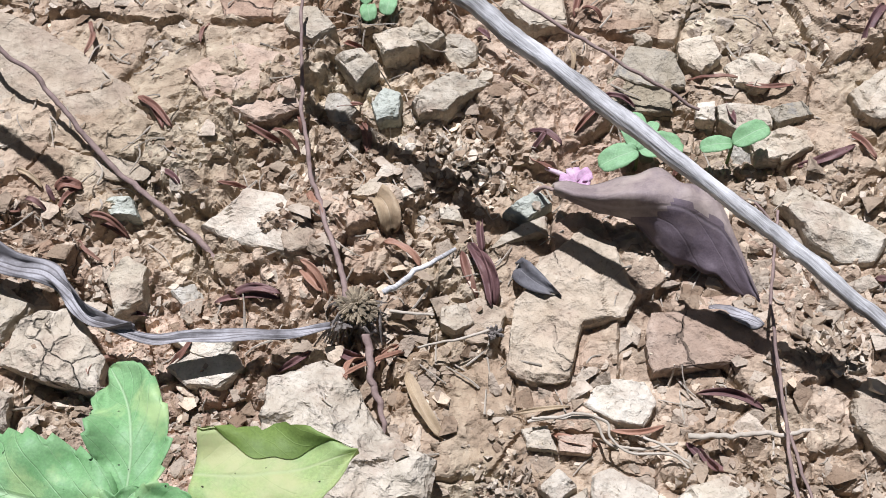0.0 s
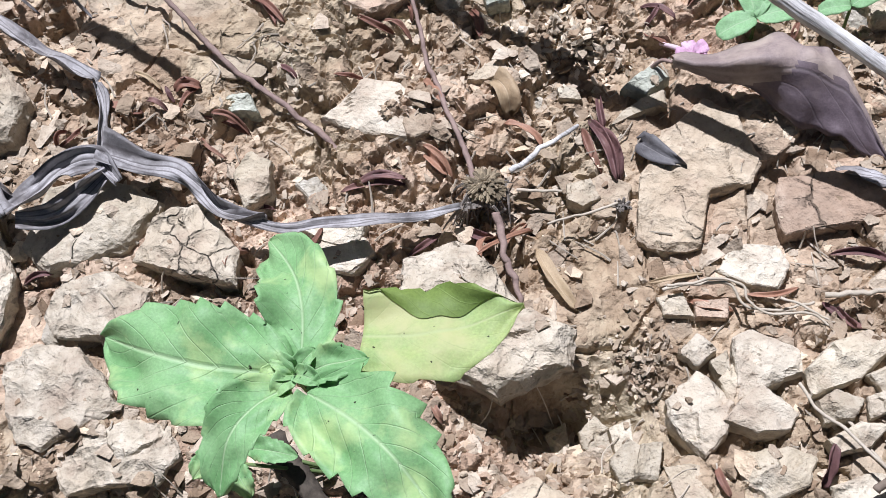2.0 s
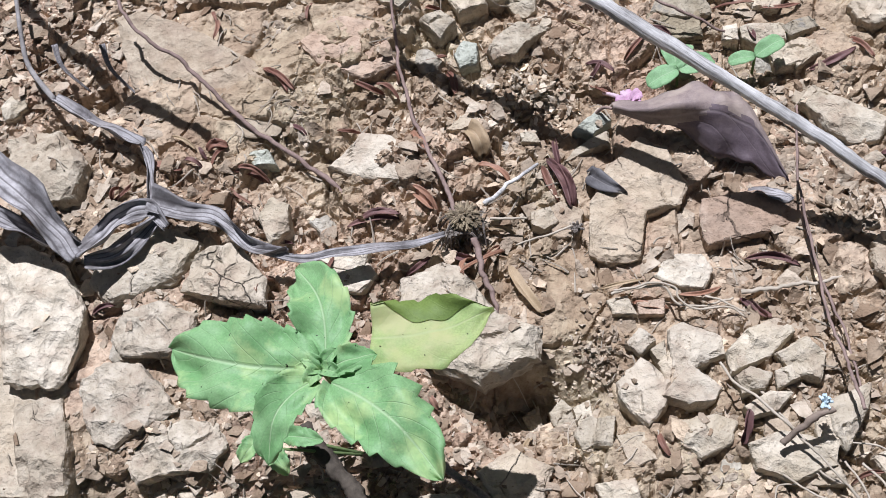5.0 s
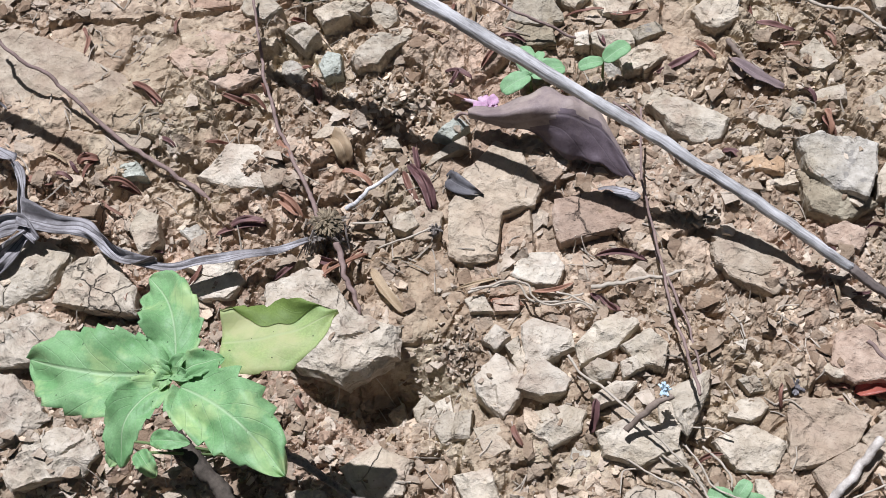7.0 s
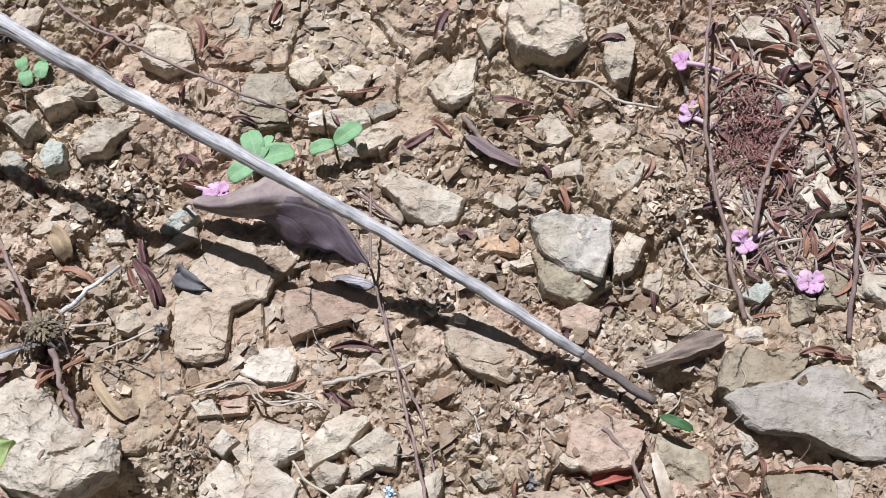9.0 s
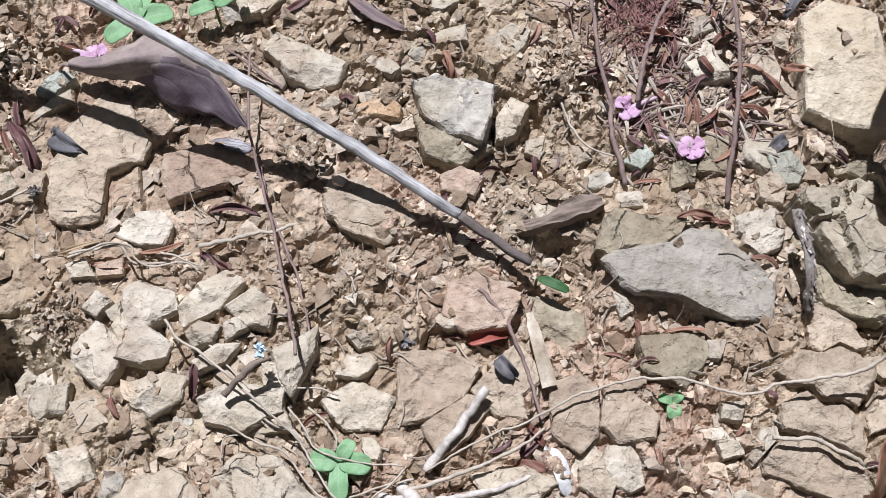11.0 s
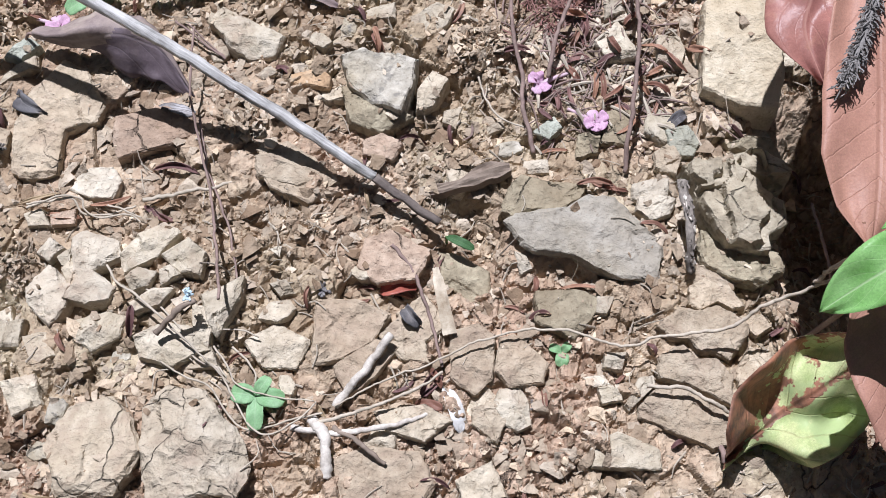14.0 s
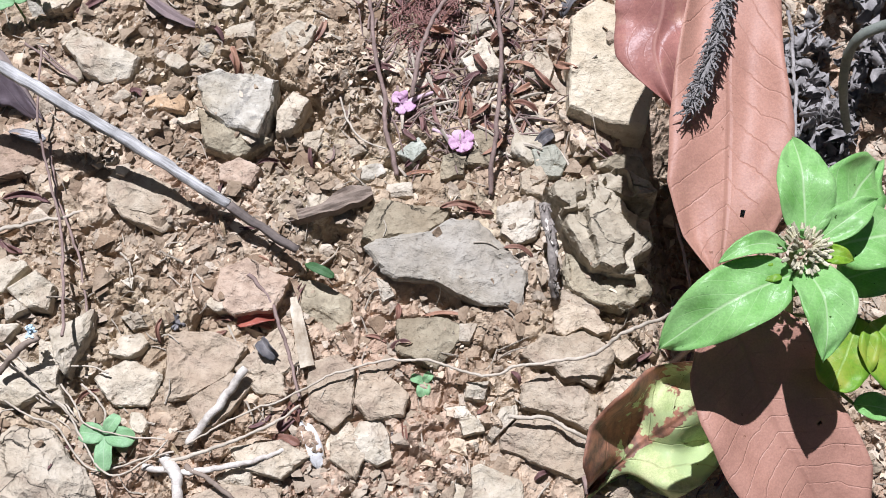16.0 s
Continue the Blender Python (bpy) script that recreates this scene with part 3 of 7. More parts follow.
stone("pale", 0.0136, [(-0.344, 0.140), (-0.336, 0.176), (-0.315, 0.184), (-0.285, 0.179), (-0.271, 0.170), (-0.285, 0.142), (-0.308, 0.132), (-0.327, 0.128)])
stone("rock", 0.0180, [(-0.422, 0.251), (-0.383, 0.255), (-0.357, 0.228), (-0.362, 0.202), (-0.385, 0.195), (-0.414, 0.213)])
stone("white", 0.0110, [(-0.191, 0.227), (-0.170, 0.250), (-0.150, 0.250), (-0.122, 0.224), (-0.134, 0.212), (-0.167, 0.217)])
stone("pale", 0.0102, [(-0.236, 0.191), (-0.228, 0.206), (-0.216, 0.200), (-0.214, 0.181), (-0.227, 0.170)])
stone("green", 0.0068, [(-0.250, 0.238), (-0.233, 0.240), (-0.227, 0.229), (-0.242, 0.227)])
stone("boulder", 0.0100, [(-0.133, 0.146), (-0.112, 0.158), (-0.099, 0.153), (-0.099, 0.136), (-0.120, 0.131)])
stone("white", 0.0068, [(-0.198, 0.163), (-0.182, 0.169), (-0.158, 0.166), (-0.162, 0.149), (-0.181, 0.154)])
stone("pale", 0.0085, [(-0.043, 0.067), (-0.035, 0.076), (-0.023, 0.067), (-0.026, 0.052), (-0.040, 0.058)])
stone("rock", 0.0050, [(-0.055, 0.195), (-0.042, 0.199), (-0.036, 0.188), (-0.045, 0.181), (-0.054, 0.185)])
stone("rock", 0.0074, [(0.104, 0.310), (0.125, 0.319), (0.137, 0.316), (0.125, 0.299), (0.107, 0.296)])
stone("rock", 0.0062, [(0.061, 0.371), (0.080, 0.376), (0.086, 0.361), (0.075, 0.349), (0.062, 0.359)])
stone("rock", 0.0056, [(0.034, 0.373), (0.042, 0.379), (0.047, 0.368), (0.039, 0.364)])
stone("green", 0.0059, [(-0.110, 0.314), (-0.104, 0.326), (-0.094, 0.323), (-0.093, 0.308), (-0.105, 0.303)])
stone("pale", 0.0085, [(-0.136, 0.343), (-0.120, 0.348), (-0.109, 0.338), (-0.120, 0.325)])
stone("rock", 0.0056, [(-0.116, 0.361), (-0.089, 0.367), (-0.088, 0.353), (-0.107, 0.346)])
stone("rock", 0.0062, [(0.156, 0.341), (0.177, 0.361), (0.176, 0.331), (0.162, 0.328)])
stone("grey", 0.0080, [(0.113, 0.329), (0.132, 0.336), (0.138, 0.327), (0.119, 0.320)])
stone("umber", 0.0050, [(-0.212, 0.379), (-0.179, 0.389), (-0.176, 0.365), (-0.205, 0.363)])
stone("pale", 0.0085, [(-0.027, 0.049), (-0.018, 0.060), (-0.009, 0.056), (-0.011, 0.041), (-0.021, 0.036)])
stone("rock", 0.0081, [(-0.084, 0.022), (-0.063, 0.037), (-0.039, 0.026), (-0.045, 0.005), (-0.069, -0.002)])
stone("rock", 0.0081, [(0.024, 0.089), (0.035, 0.104), (0.038, 0.085), (0.031, 0.074)])
stone("rock", 0.0190, [(0.213, 0.376), (0.218, 0.399), (0.242, 0.406), (0.268, 0.389), (0.268, 0.361), (0.244, 0.350), (0.221, 0.359)])
stone("pale", 0.0136, [(0.277, 0.348), (0.284, 0.375), (0.298, 0.378), (0.302, 0.360), (0.294, 0.333), (0.282, 0.332)])
stone("grey", 0.0100, [(0.026, 0.343), (0.034, 0.365), (0.061, 0.360), (0.068, 0.341), (0.049, 0.334)])
stone("rock", 0.0099, [(-0.042, 0.383), (-0.033, 0.415), (-0.009, 0.403), (-0.003, 0.375), (-0.024, 0.370)])
stone("pale", 0.0068, [(-0.096, 0.357), (-0.089, 0.373), (-0.073, 0.362), (-0.080, 0.354)])
stone("rock", 0.0081, [(0.163, 0.329), (0.179, 0.361), (0.192, 0.358), (0.188, 0.331), (0.172, 0.324)])
stone("soil", 0.0025, [(-0.049, 0.194), (-0.035, 0.204), (-0.020, 0.197), (-0.023, 0.180), (-0.038, 0.177)])
stone("soil", 0.0037, [(0.155, 0.160), (0.178, 0.170), (0.210, 0.141), (0.191, 0.124), (0.164, 0.137)])
stone("pale", 0.0068, [(0.378, 0.052), (0.390, 0.051), (0.383, 0.038), (0.376, 0.040)])
stone("pale", 0.0102, [(-0.087, 0.316), (-0.075, 0.336), (-0.056, 0.324), (-0.066, 0.312), (-0.082, 0.311)])
stone("rock", 0.0062, [(-0.113, 0.256), (-0.096, 0.272), (-0.088, 0.260), (-0.103, 0.254)])
stone("white", 0.0068, [(-0.195, 0.146), (-0.182, 0.156), (-0.162, 0.162), (-0.153, 0.150), (-0.163, 0.137), (-0.181, 0.137)])
stone("rock", 0.0081, [(0.323, 0.359), (0.338, 0.367), (0.343, 0.350), (0.329, 0.343)])
stone("rock", 0.0099, [(0.367, 0.363), (0.385, 0.379), (0.411, 0.372), (0.407, 0.350), (0.381, 0.357)])
stone("rock", 0.0099, [(0.427, 0.371), (0.447, 0.373), (0.445, 0.346), (0.429, 0.341)])
stone("pale", 0.0085, [(0.396, 0.335), (0.414, 0.349), (0.420, 0.333), (0.403, 0.325)])
stone("pale", 0.0076, [(0.018, 0.399), (0.026, 0.417), (0.038, 0.409), (0.034, 0.391)])
stone("rock", 0.0074, [(0.088, 0.357), (0.105, 0.366), (0.120, 0.356), (0.111, 0.341), (0.094, 0.343)])
stone("pale", 0.0076, [(0.194, 0.382), (0.205, 0.391), (0.212, 0.376), (0.200, 0.363)])
stone("soil", 0.0031, [(0.262, 0.299), (0.278, 0.306), (0.292, 0.296), (0.282, 0.284), (0.268, 0.286)])
stone("rock", 0.0074, [(0.307, 0.252), (0.324, 0.263), (0.333, 0.250), (0.320, 0.234), (0.309, 0.239)])
stone("pale", 0.0068, [(0.153, 0.226), (0.165, 0.231), (0.170, 0.225), (0.160, 0.220)])
stone("pale", 0.0068, [(0.136, 0.185), (0.146, 0.186), (0.148, 0.176), (0.138, 0.175)])
stone("pale", 0.0068, [(0.152, 0.183), (0.161, 0.186), (0.162, 0.177), (0.153, 0.176)])
stone("pale", 0.0051, [(0.310, 0.179), (0.325, 0.184), (0.326, 0.178), (0.312, 0.173)])
stone("pale", 0.0068, [(-0.063, 0.252), (-0.052, 0.252), (-0.048, 0.244), (-0.061, 0.245)])
stone("rock", 0.0074, [(0.120, 0.270), (0.130, 0.283), (0.145, 0.273), (0.136, 0.256)])
stone("rock", 0.0081, [(0.113, 0.060), (0.129, 0.053), (0.124, 0.028), (0.114, 0.032)])
stone("rock", 0.0087, [(-0.014, 0.016), (0.010, 0.020), (0.016, -0.001), (-0.004, -0.008)])
stone("pale", 0.0076, [(-0.061, 0.067), (-0.050, 0.074), (-0.046, 0.059), (-0.055, 0.056)])
stone("rock", 0.0099, [(-0.119, 0.007), (-0.094, 0.009), (-0.086, -0.010), (-0.110, -0.017)])
stone("rock", 0.0081, [(-0.206, 0.013), (-0.184, 0.017), (-0.175, -0.004), (-0.196, -0.011)])
stone("rock", 0.0087, [(0.145, 0.033), (0.166, 0.045), (0.189, 0.032), (0.181, 0.013), (0.158, 0.015)])
stone("slab", 0.0050, [(0.153, 0.162), (0.186, 0.163), (0.206, 0.146), (0.184, 0.136), (0.156, 0.146)])
stone("pale", 0.0068, [(0.163, 0.071), (0.174, 0.074), (0.180, 0.064), (0.170, 0.062)])
stone("pale", 0.0068, [(0.379, 0.013), (0.393, 0.012), (0.389, 0.000), (0.377, 0.003)])
stone("pale", 0.0068, [(0.372, -0.010), (0.386, -0.008), (0.388, -0.019), (0.374, -0.021)])
stone("rock", 0.0062, [(-0.001, 0.046), (0.016, 0.048), (0.023, 0.031), (0.007, 0.025)])
stone("rock", 0.0170, [(0.019, -0.028), (0.030, -0.002), (0.062, 0.002), (0.077, -0.014), (0.081, -0.035), (0.065, -0.063), (0.029, -0.062)])
stone("rock", 0.0062, [(0.278, -0.063), (0.302, -0.052), (0.311, -0.076), (0.283, -0.077)])
stone("soil", 0.0037, [(0.191, -0.051), (0.220, -0.038), (0.256, -0.044), (0.266, -0.065), (0.254, -0.079), (0.205, -0.076)])
stone("slab", 0.0037, [(0.154, 0.166), (0.164, 0.174), (0.195, 0.158), (0.210, 0.140), (0.198, 0.133), (0.171, 0.146)])
stone("slab", 0.0100, [(-0.017, 0.198), (-0.005, 0.227), (0.016, 0.247), (0.034, 0.240), (0.047, 0.213), (0.042, 0.199), (0.020, 0.192), (0.016, 0.161), (-0.017, 0.161)])
stone("rock", 0.0060, [(-0.483, 0.186), (-0.439, 0.170), (-0.405, 0.176), (-0.373, 0.157), (-0.352, 0.120), (-0.348, 0.060), (-0.352, 0.000), (-0.391, -0.005), (-0.431, -0.013)])
stone("slab", 0.0045, [(-0.357, 0.348), (-0.343, 0.356), (-0.318, 0.347), (-0.285, 0.331), (-0.252, 0.311), (-0.219, 0.269), (-0.231, 0.251), (-0.275, 0.249), (-0.297, 0.262), (-0.331, 0.274), (-0.343, 0.307)])
stone("reddish", 0.0060, [(-0.221, 0.324), (-0.192, 0.345), (-0.162, 0.339), (-0.148, 0.303), (-0.172, 0.292), (-0.204, 0.306)])
stone("olive", 0.0150, [(0.318, 0.114), (0.324, 0.131), (0.334, 0.141), (0.359, 0.134), (0.378, 0.131), (0.374, 0.120), (0.362, 0.112), (0.343, 0.109), (0.326, 0.108)])
stone("olive", 0.0130, [(0.214, 0.213), (0.231, 0.201), (0.253, 0.190), (0.263, 0.186), (0.241, 0.174), (0.218, 0.183)])
stone("boulder", 0.026, [(-0.136, 0.142), (-0.099, 0.152), (-0.072, 0.118), (-0.045, 0.108), (-0.046, 0.089), (-0.081, 0.071), (-0.111, 0.082), (-0.134, 0.108)])
stone("boulder", 0.016, [(0.081, -0.007), (0.099, 0.007), (0.121, 0.002), (0.142, -0.025), (0.150, -0.050), (0.143, -0.070), (0.086, -0.067), (0.078, -0.035)])
stone("cream", 0.032, [(0.462, 0.193), (0.466, 0.230), (0.472, 0.262), (0.493, 0.274), (0.523, 0.259), (0.522, 0.206), (0.514, 0.177), (0.489, 0.181)])

bpy.context.view_layer.update()
DG = bpy.context.evaluated_depsgraph_get()


def top(x, y):
    """Height of the soil or stone at a place."""
    hit, place, *_ = scene.ray_cast(DG, (x, y, 0.6), (0, 0, -1))
    return place.z if hit else 0.0


def on_stone(x, y):
    return scene.ray_cast(DG, (x, y, 0.6), (0, 0, -1))[4].name.startswith("stone")


# ---- shapes for stems, leaves and litter ----
def spline(ctrl, steps=8):
    c = [Vector(p) for p in ctrl]
    if len(c) == 2:
        c = [c[0], (c[0] + c[1]) / 2, c[1]]
    c = [c[0] * 2 - c[1]] + c + [c[-1] * 2 - c[-2]]
    out = []
    for i in range(1, len(c) - 2):
        for k in range(steps):
            t = k / steps
            out.append(0.5 * ((2 * c[i]) + (c[i + 1] - c[i - 1]) * t + (2 * c[i - 1] - 5 * c[i] + 4 * c[i + 1] - c[i + 2]) * t * t + (3 * c[i] - c[i - 1] - 3 * c[i + 1] + c[i + 2]) * t ** 3))
    return out + [c[-2]]


def tube(pts, r0, r1, sides=7, wob=0.12, seed=0, ridge=0.0):
    """A tapered stem with uneven girth along points."""
    rng = random.Random(seed)
    verts, faces, m, n = [], [], len(pts), sides
    for i, p in enumerate(pts):
        d = (pts[min(i + 1, m - 1)] - pts[max(i - 1, 0)]).normalized()
        a = d.cross(Vector((0.13, 0.07, 1))).normalized()
        b = d.cross(a)
        r = (r0 + (r1 - r0) * i / (m - 1)) * (1 + wob * (0.6 * noise.noise(p * 130 + Vector((seed, 0, 0))) + 0.3 * (rng.random() - 0.5)))
        for k in range(n):
            w = 6.2832 * k / n
            q = r * (1 + ridge * math.sin(k * 2.4 + 0.15 * i) * (1 + 0.5 * math.sin(k * 5.1))) * (1 + wob * 0.5 * (rng.random() - 0.5))
            verts.append(p + (a * math.cos(w) + b * math.sin(w)) * q)
    for i in range(m - 1):
        for k in range(n):
            faces.append((i * n + k, i * n + (k + 1) % n, (i + 1) * n + (k + 1) % n, (i + 1) * n + k))
    faces += [tuple(range(n - 1, -1, -1)), tuple(range((m - 1) * n, m * n))]
    return verts, faces


def joined(*shapes):
    verts, faces = [], []
    for v, f in shapes:
        k = len(verts)
        verts += list(v)
        faces += [tuple(i + k for i in q) for q in f]
    return verts, faces


def profile(a, b):
    peak = a / (a + b)
    most = peak ** a * (1 - peak) ** b
    return lambda u: max(u, 1e-4) ** a * max(1 - u, 1e-4) ** b / most


def steps(widths):
    """A leaf's outline from its half widths at even steps along it."""
    def at(u):
        s = min(max(u, 0.0), 1.0) * (len(widths) - 1)
        k = min(int(s), len(widths) - 2)
        return widths[k] + (widths[k + 1] - widths[k]) * (s - k)
    return at


def ribbon(mid, half, up=(0, 0, 1), shape=profile(0.6, 0.7), nv=9, cup=0.0, curl=0.0, ripple=0.0, teeth=0, bite=0.0, thick=0.0004, seed=0, lift=None):
    """A leaf along a midrib: folded by cup, bent by curl, waved by ripple, toothed at the rim, with its thickness.
    Gives points, faces and, for each point, its place along and across the leaf."""
    m = len(mid)
    ups = [Vector(up)] if not isinstance(up[0], (tuple, Vector)) else [Vector(q) for q in up]
    verts, place, under = [], [], []
    for i, p in enumerate(mid):
        u = i / (m - 1)
        d = (mid[min(i + 1, m - 1)] - mid[max(i - 1, 0)]).normalized()
        s = u * (len(ups) - 1)
        k = min(int(s), len(ups) - 2) if len(ups) > 1 else 0
        upv = ups[k].lerp(ups[k + 1], s - k) if len(ups) > 1 else ups[0]
        side = d.cross(upv).normalized()
        nrm = side.cross(d)
        w = half * shape(u)
        for j in range(nv):
            v = 2 * j / (nv - 1) - 1
            out = v
            if teeth and abs(v) > 0.7:
                at = u * teeth + (0.4 if v > 0 else 0) + 0.35 * noise.noise(Vector((u * 3.1, v, seed * 0.7)))
                saw = at % 1.0
                deep = bite * (0.65 + 0.7 * noise.noise(Vector((math.floor(at) * 1.7, v * 3, seed))))
                out *= 1 + deep * (saw - 0.5) * (abs(v) - 0.7) / 0.3
            wave = ripple * half * noise.noise(Vector((u * 4.0 + seed, v * 1.6, seed * 1.7)))
            up_by = (cup * abs(v) + curl * v * v) * w + wave * (0.35 + abs(v))
            if lift:
                up_by += lift(u, v) * half
            q = p + side * out * w + nrm * up_by
            verts.append(q)
            under.append(q - nrm * thick)
            place.append((u, (v + 1) / 2))
    n = m * nv
    faces = []
    for i in range(m - 1):
        for j in range(nv - 1):
            a = i * nv + j
            faces.append((a, a + 1, a + nv + 1, a + nv))
            faces.append((n + a, n + a + nv, n + a + nv + 1, n + a + 1))
    rim = [*range(nv), *[i * nv + nv - 1 for i in range(1, m)], *[(m - 1) * nv + j for j in range(nv - 2, -1, -1)], *[i * nv for i in range(m - 2, 0, -1)]]
    for a, b in zip(rim, rim[1:] + rim[:1]):
        faces.append((b, a, n + a, n + b))
    return verts + under, faces, place + place


def leaf_object(name, rib, mat, parent=None):
    verts, faces, place = rib
    me = bpy.data.meshes.new(name)
    me.from_pydata([tuple(v) for v in verts], [], faces)
    uv = me.uv_layers.new(name="blade")
    for loop in me.loops:
        uv.data[loop.index].uv = place[loop.vertex_index]
    me.materials.append(mat)
    me.shade_smooth()
    ob = new(name, me)
    if parent:
        ob.parent = parent
    return ob


def stem_object(name, shape, mat, parent=None):
    return mesh_object(name, *shape, mat, parent, smooth=True)


def thing(name, at, label, category, group=""):
    """An empty at a thing's base, to carry its parts."""
    ob = new(name)
    ob.location = at
    ob.empty_display_size = 0.01
    return tagged(ob, label, category, group)


def under(ob, base):
    """Hang a part, whose points are in world places, under its thing."""
    ob.parent = base
    ob.matrix_parent_inverse = Matrix.Translation(base.location).inverted()
    return ob


def onto(ob, part):
    """Hang a piece under a part of its thing."""
    ob.parent = part
    return ob


# ---- plant materials ----
def leaf_material(name, main, edge, vein, blotch=None, veins=9.0, rough=0.5, glow=0.35, spot=0.62, fleck=None, stripes=0.0, crisp=0.1, relief=0.25, slant=0.75, scorch=None):
    """A leaf: midrib and slanting side veins, two scales of tint, blotches, light that shines through."""
    m, nt, b = material(name, rough)
    uv = nt.nodes.new("ShaderNodeUVMap")
    geo = nt.nodes.new("ShaderNodeNewGeometry")
    co = geo.outputs["Position"]
    sep = nt.nodes.new("ShaderNodeSeparateXYZ")
    nt.links.new(uv.outputs["UV"], sep.inputs[0])

    def calc(op, a, c=0.0, d=None):
        n = nt.nodes.new("ShaderNodeMath")
        n.operation = op
        for s, v in zip(n.inputs, (a, c, d)):
            if v is None:
                continue
            if hasattr(v, "is_linked"):
                nt.links.new(v, s)
            else:
                s.default_value = v
        return n.outputs[0]

    off = calc("ABSOLUTE", calc("SUBTRACT", sep.outputs["Y"], 0.5))
    bend = noise_tex(nt, co, 60.0, 3.0)
    along = calc("ADD", calc("SUBTRACT", sep.outputs["X"], calc("MULTIPLY", off, slant)), calc("MULTIPLY", bend, 0.04))
    phase = calc("ABSOLUTE", calc("SUBTRACT", calc("FRACT", calc("MULTIPLY", along, veins)), 0.5))
    side = ramp(nt, phase, [(0.0, (1, 1, 1)), (0.05, (0, 0, 0))])
    rib = ramp(nt, off, [(0.006, (1, 1, 1)), (0.03, (0, 0, 0))])
    col = ramp(nt, noise_tex(nt, co, 55.0, 5.0, 0.65), [(0.33, edge), (0.62, main)])
    fine = ramp(nt, noise_tex(nt, co, 900.0, 4.0), [(0.3, (0.86, 0.86, 0.86)), (0.7, (1.1, 1.1, 1.1))])
    col = mix(nt, 1.0, col, fine, "MULTIPLY")
    if blotch:
        where = ramp(nt, noise_tex(nt, co, 38.0, 5.0, 0.6), [(spot - crisp, (0, 0, 0)), (spot + crisp * 0.8, (1, 1, 1))])
        col = mix(nt, where, col, blotch)
    col = mix(nt, calc("MULTIPLY", side, 0.3), col, vein)
    col = mix(nt, calc("MULTIPLY", rib, 0.85), col, vein)
    if stripes:
        lines = calc("ABSOLUTE", calc("SUBTRACT", calc("FRACT", calc("ADD", calc("MULTIPLY", sep.outputs["Y"], stripes), calc("MULTIPLY", bend, 0.8))), 0.5))
        col = mix(nt, ramp(nt, lines, [(0.05, (0.75, 0.75, 0.75)), (0.22, (0, 0, 0))]), col, edge)
    if fleck:
        dots = ramp(nt, noise_tex(nt, co, 260.0, 2.0), [(0.72, (0, 0, 0)), (0.76, (1, 1, 1))])
        col = mix(nt, dots, col, fleck)
    if scorch:
        # dead tissue along one margin, at the stalk and up the midrib
        near = calc("ADD", calc("MULTIPLY", calc("SUBTRACT", 0.44, sep.outputs["Y"]), 0.85), calc("MULTIPLY", calc("SUBTRACT", 0.34, sep.outputs["X"]), 0.6))
        far = calc("ADD", calc("MAXIMUM", near, calc("SUBTRACT", 0.10, calc("MULTIPLY", off, 2.2))), noise_tex(nt, co, 85.0, 3.0, 0.6))
        col = mix(nt, ramp(nt, far, [(0.50, (0, 0, 0)), (0.55, (1, 1, 1))]), col, ramp(nt, noise_tex(nt, co, 110.0, 5.0), [(0.35, scorch), (0.65, tuple(v * f for v, f in zip(scorch, (2.9, 2.3, 1.9))))]))
    nt.links.new(col, b.inputs["Base Color"])
    height = calc("ADD", calc("MULTIPLY", side, 0.5), rib)
    low = bump(nt, b, height, relief, -0.0012)
    bump(nt, b, noise_tex(nt, co, 330.0, 5.0), 0.4, 0.0008, low)
    if glow:
        tr = nt.nodes.new("ShaderNodeBsdfTranslucent")
        nt.links.new(col, tr.inputs["Color"])
        sh = nt.nodes.new("ShaderNodeMixShader")
        sh.inputs[0].default_value = glow
        nt.links.new(b.outputs[0], sh.inputs[1])
        nt.links.new(tr.outputs[0], sh.inputs[2])
        nt.links.new(sh.outputs[0], nt.nodes["Material Output"].inputs["Surface"])
    return m


def fibre(name, dark, light, rough=0.8, stretch=1.0, vary=0.2, axis=None):
    """Dry stalk, bark or straw: streaks and specks, each piece a little different."""
    m, nt, b = material(name, rough)
    geo = nt.nodes.new("ShaderNodeNewGeometry")
    co = geo.outputs["Position"]
    if axis:
        a = Vector(axis).normalized()
        b1 = a.cross(Vector((0, 0, 1))).normalized()
        parts = []
        for way in (a * 0.05, b1, a.cross(b1)):
            d = nt.nodes.new("ShaderNodeVectorMath")
            d.operation = "DOT_PRODUCT"
            d.inputs[1].default_value = way
            nt.links.new(co, d.inputs[0])
            parts.append(d.outputs["Value"])
        put = nt.nodes.new("ShaderNodeCombineXYZ")
        for s, p in zip(put.inputs, parts):
            nt.links.new(p, s)
        n1 = noise_tex(nt, put.outputs[0], 700.0, 4.0, 0.6)
    else:
        n1 = noise_tex(nt, co, 260.0 * stretch, 6.0, 0.7)
    n2 = noise_tex(nt, co, 45.0, 4.0)
    col = mix(nt, 0.5, ramp(nt, n1, [(0.32, dark), (0.66, light)]), ramp(nt, n2, [(0.35, dark), (0.65, light)]))
    var = ramp(nt, geo.outputs["Random Per Island"], [(0.0, (1 - vary,) * 3), (1.0, (1 + vary,) * 3)])
    col = mix(nt, 1.0, col, var, "MULTIPLY")
    nt.links.new(col, b.inputs["Base Color"])
    bump(nt, b, n1, 0.6, 0.001)
    return m


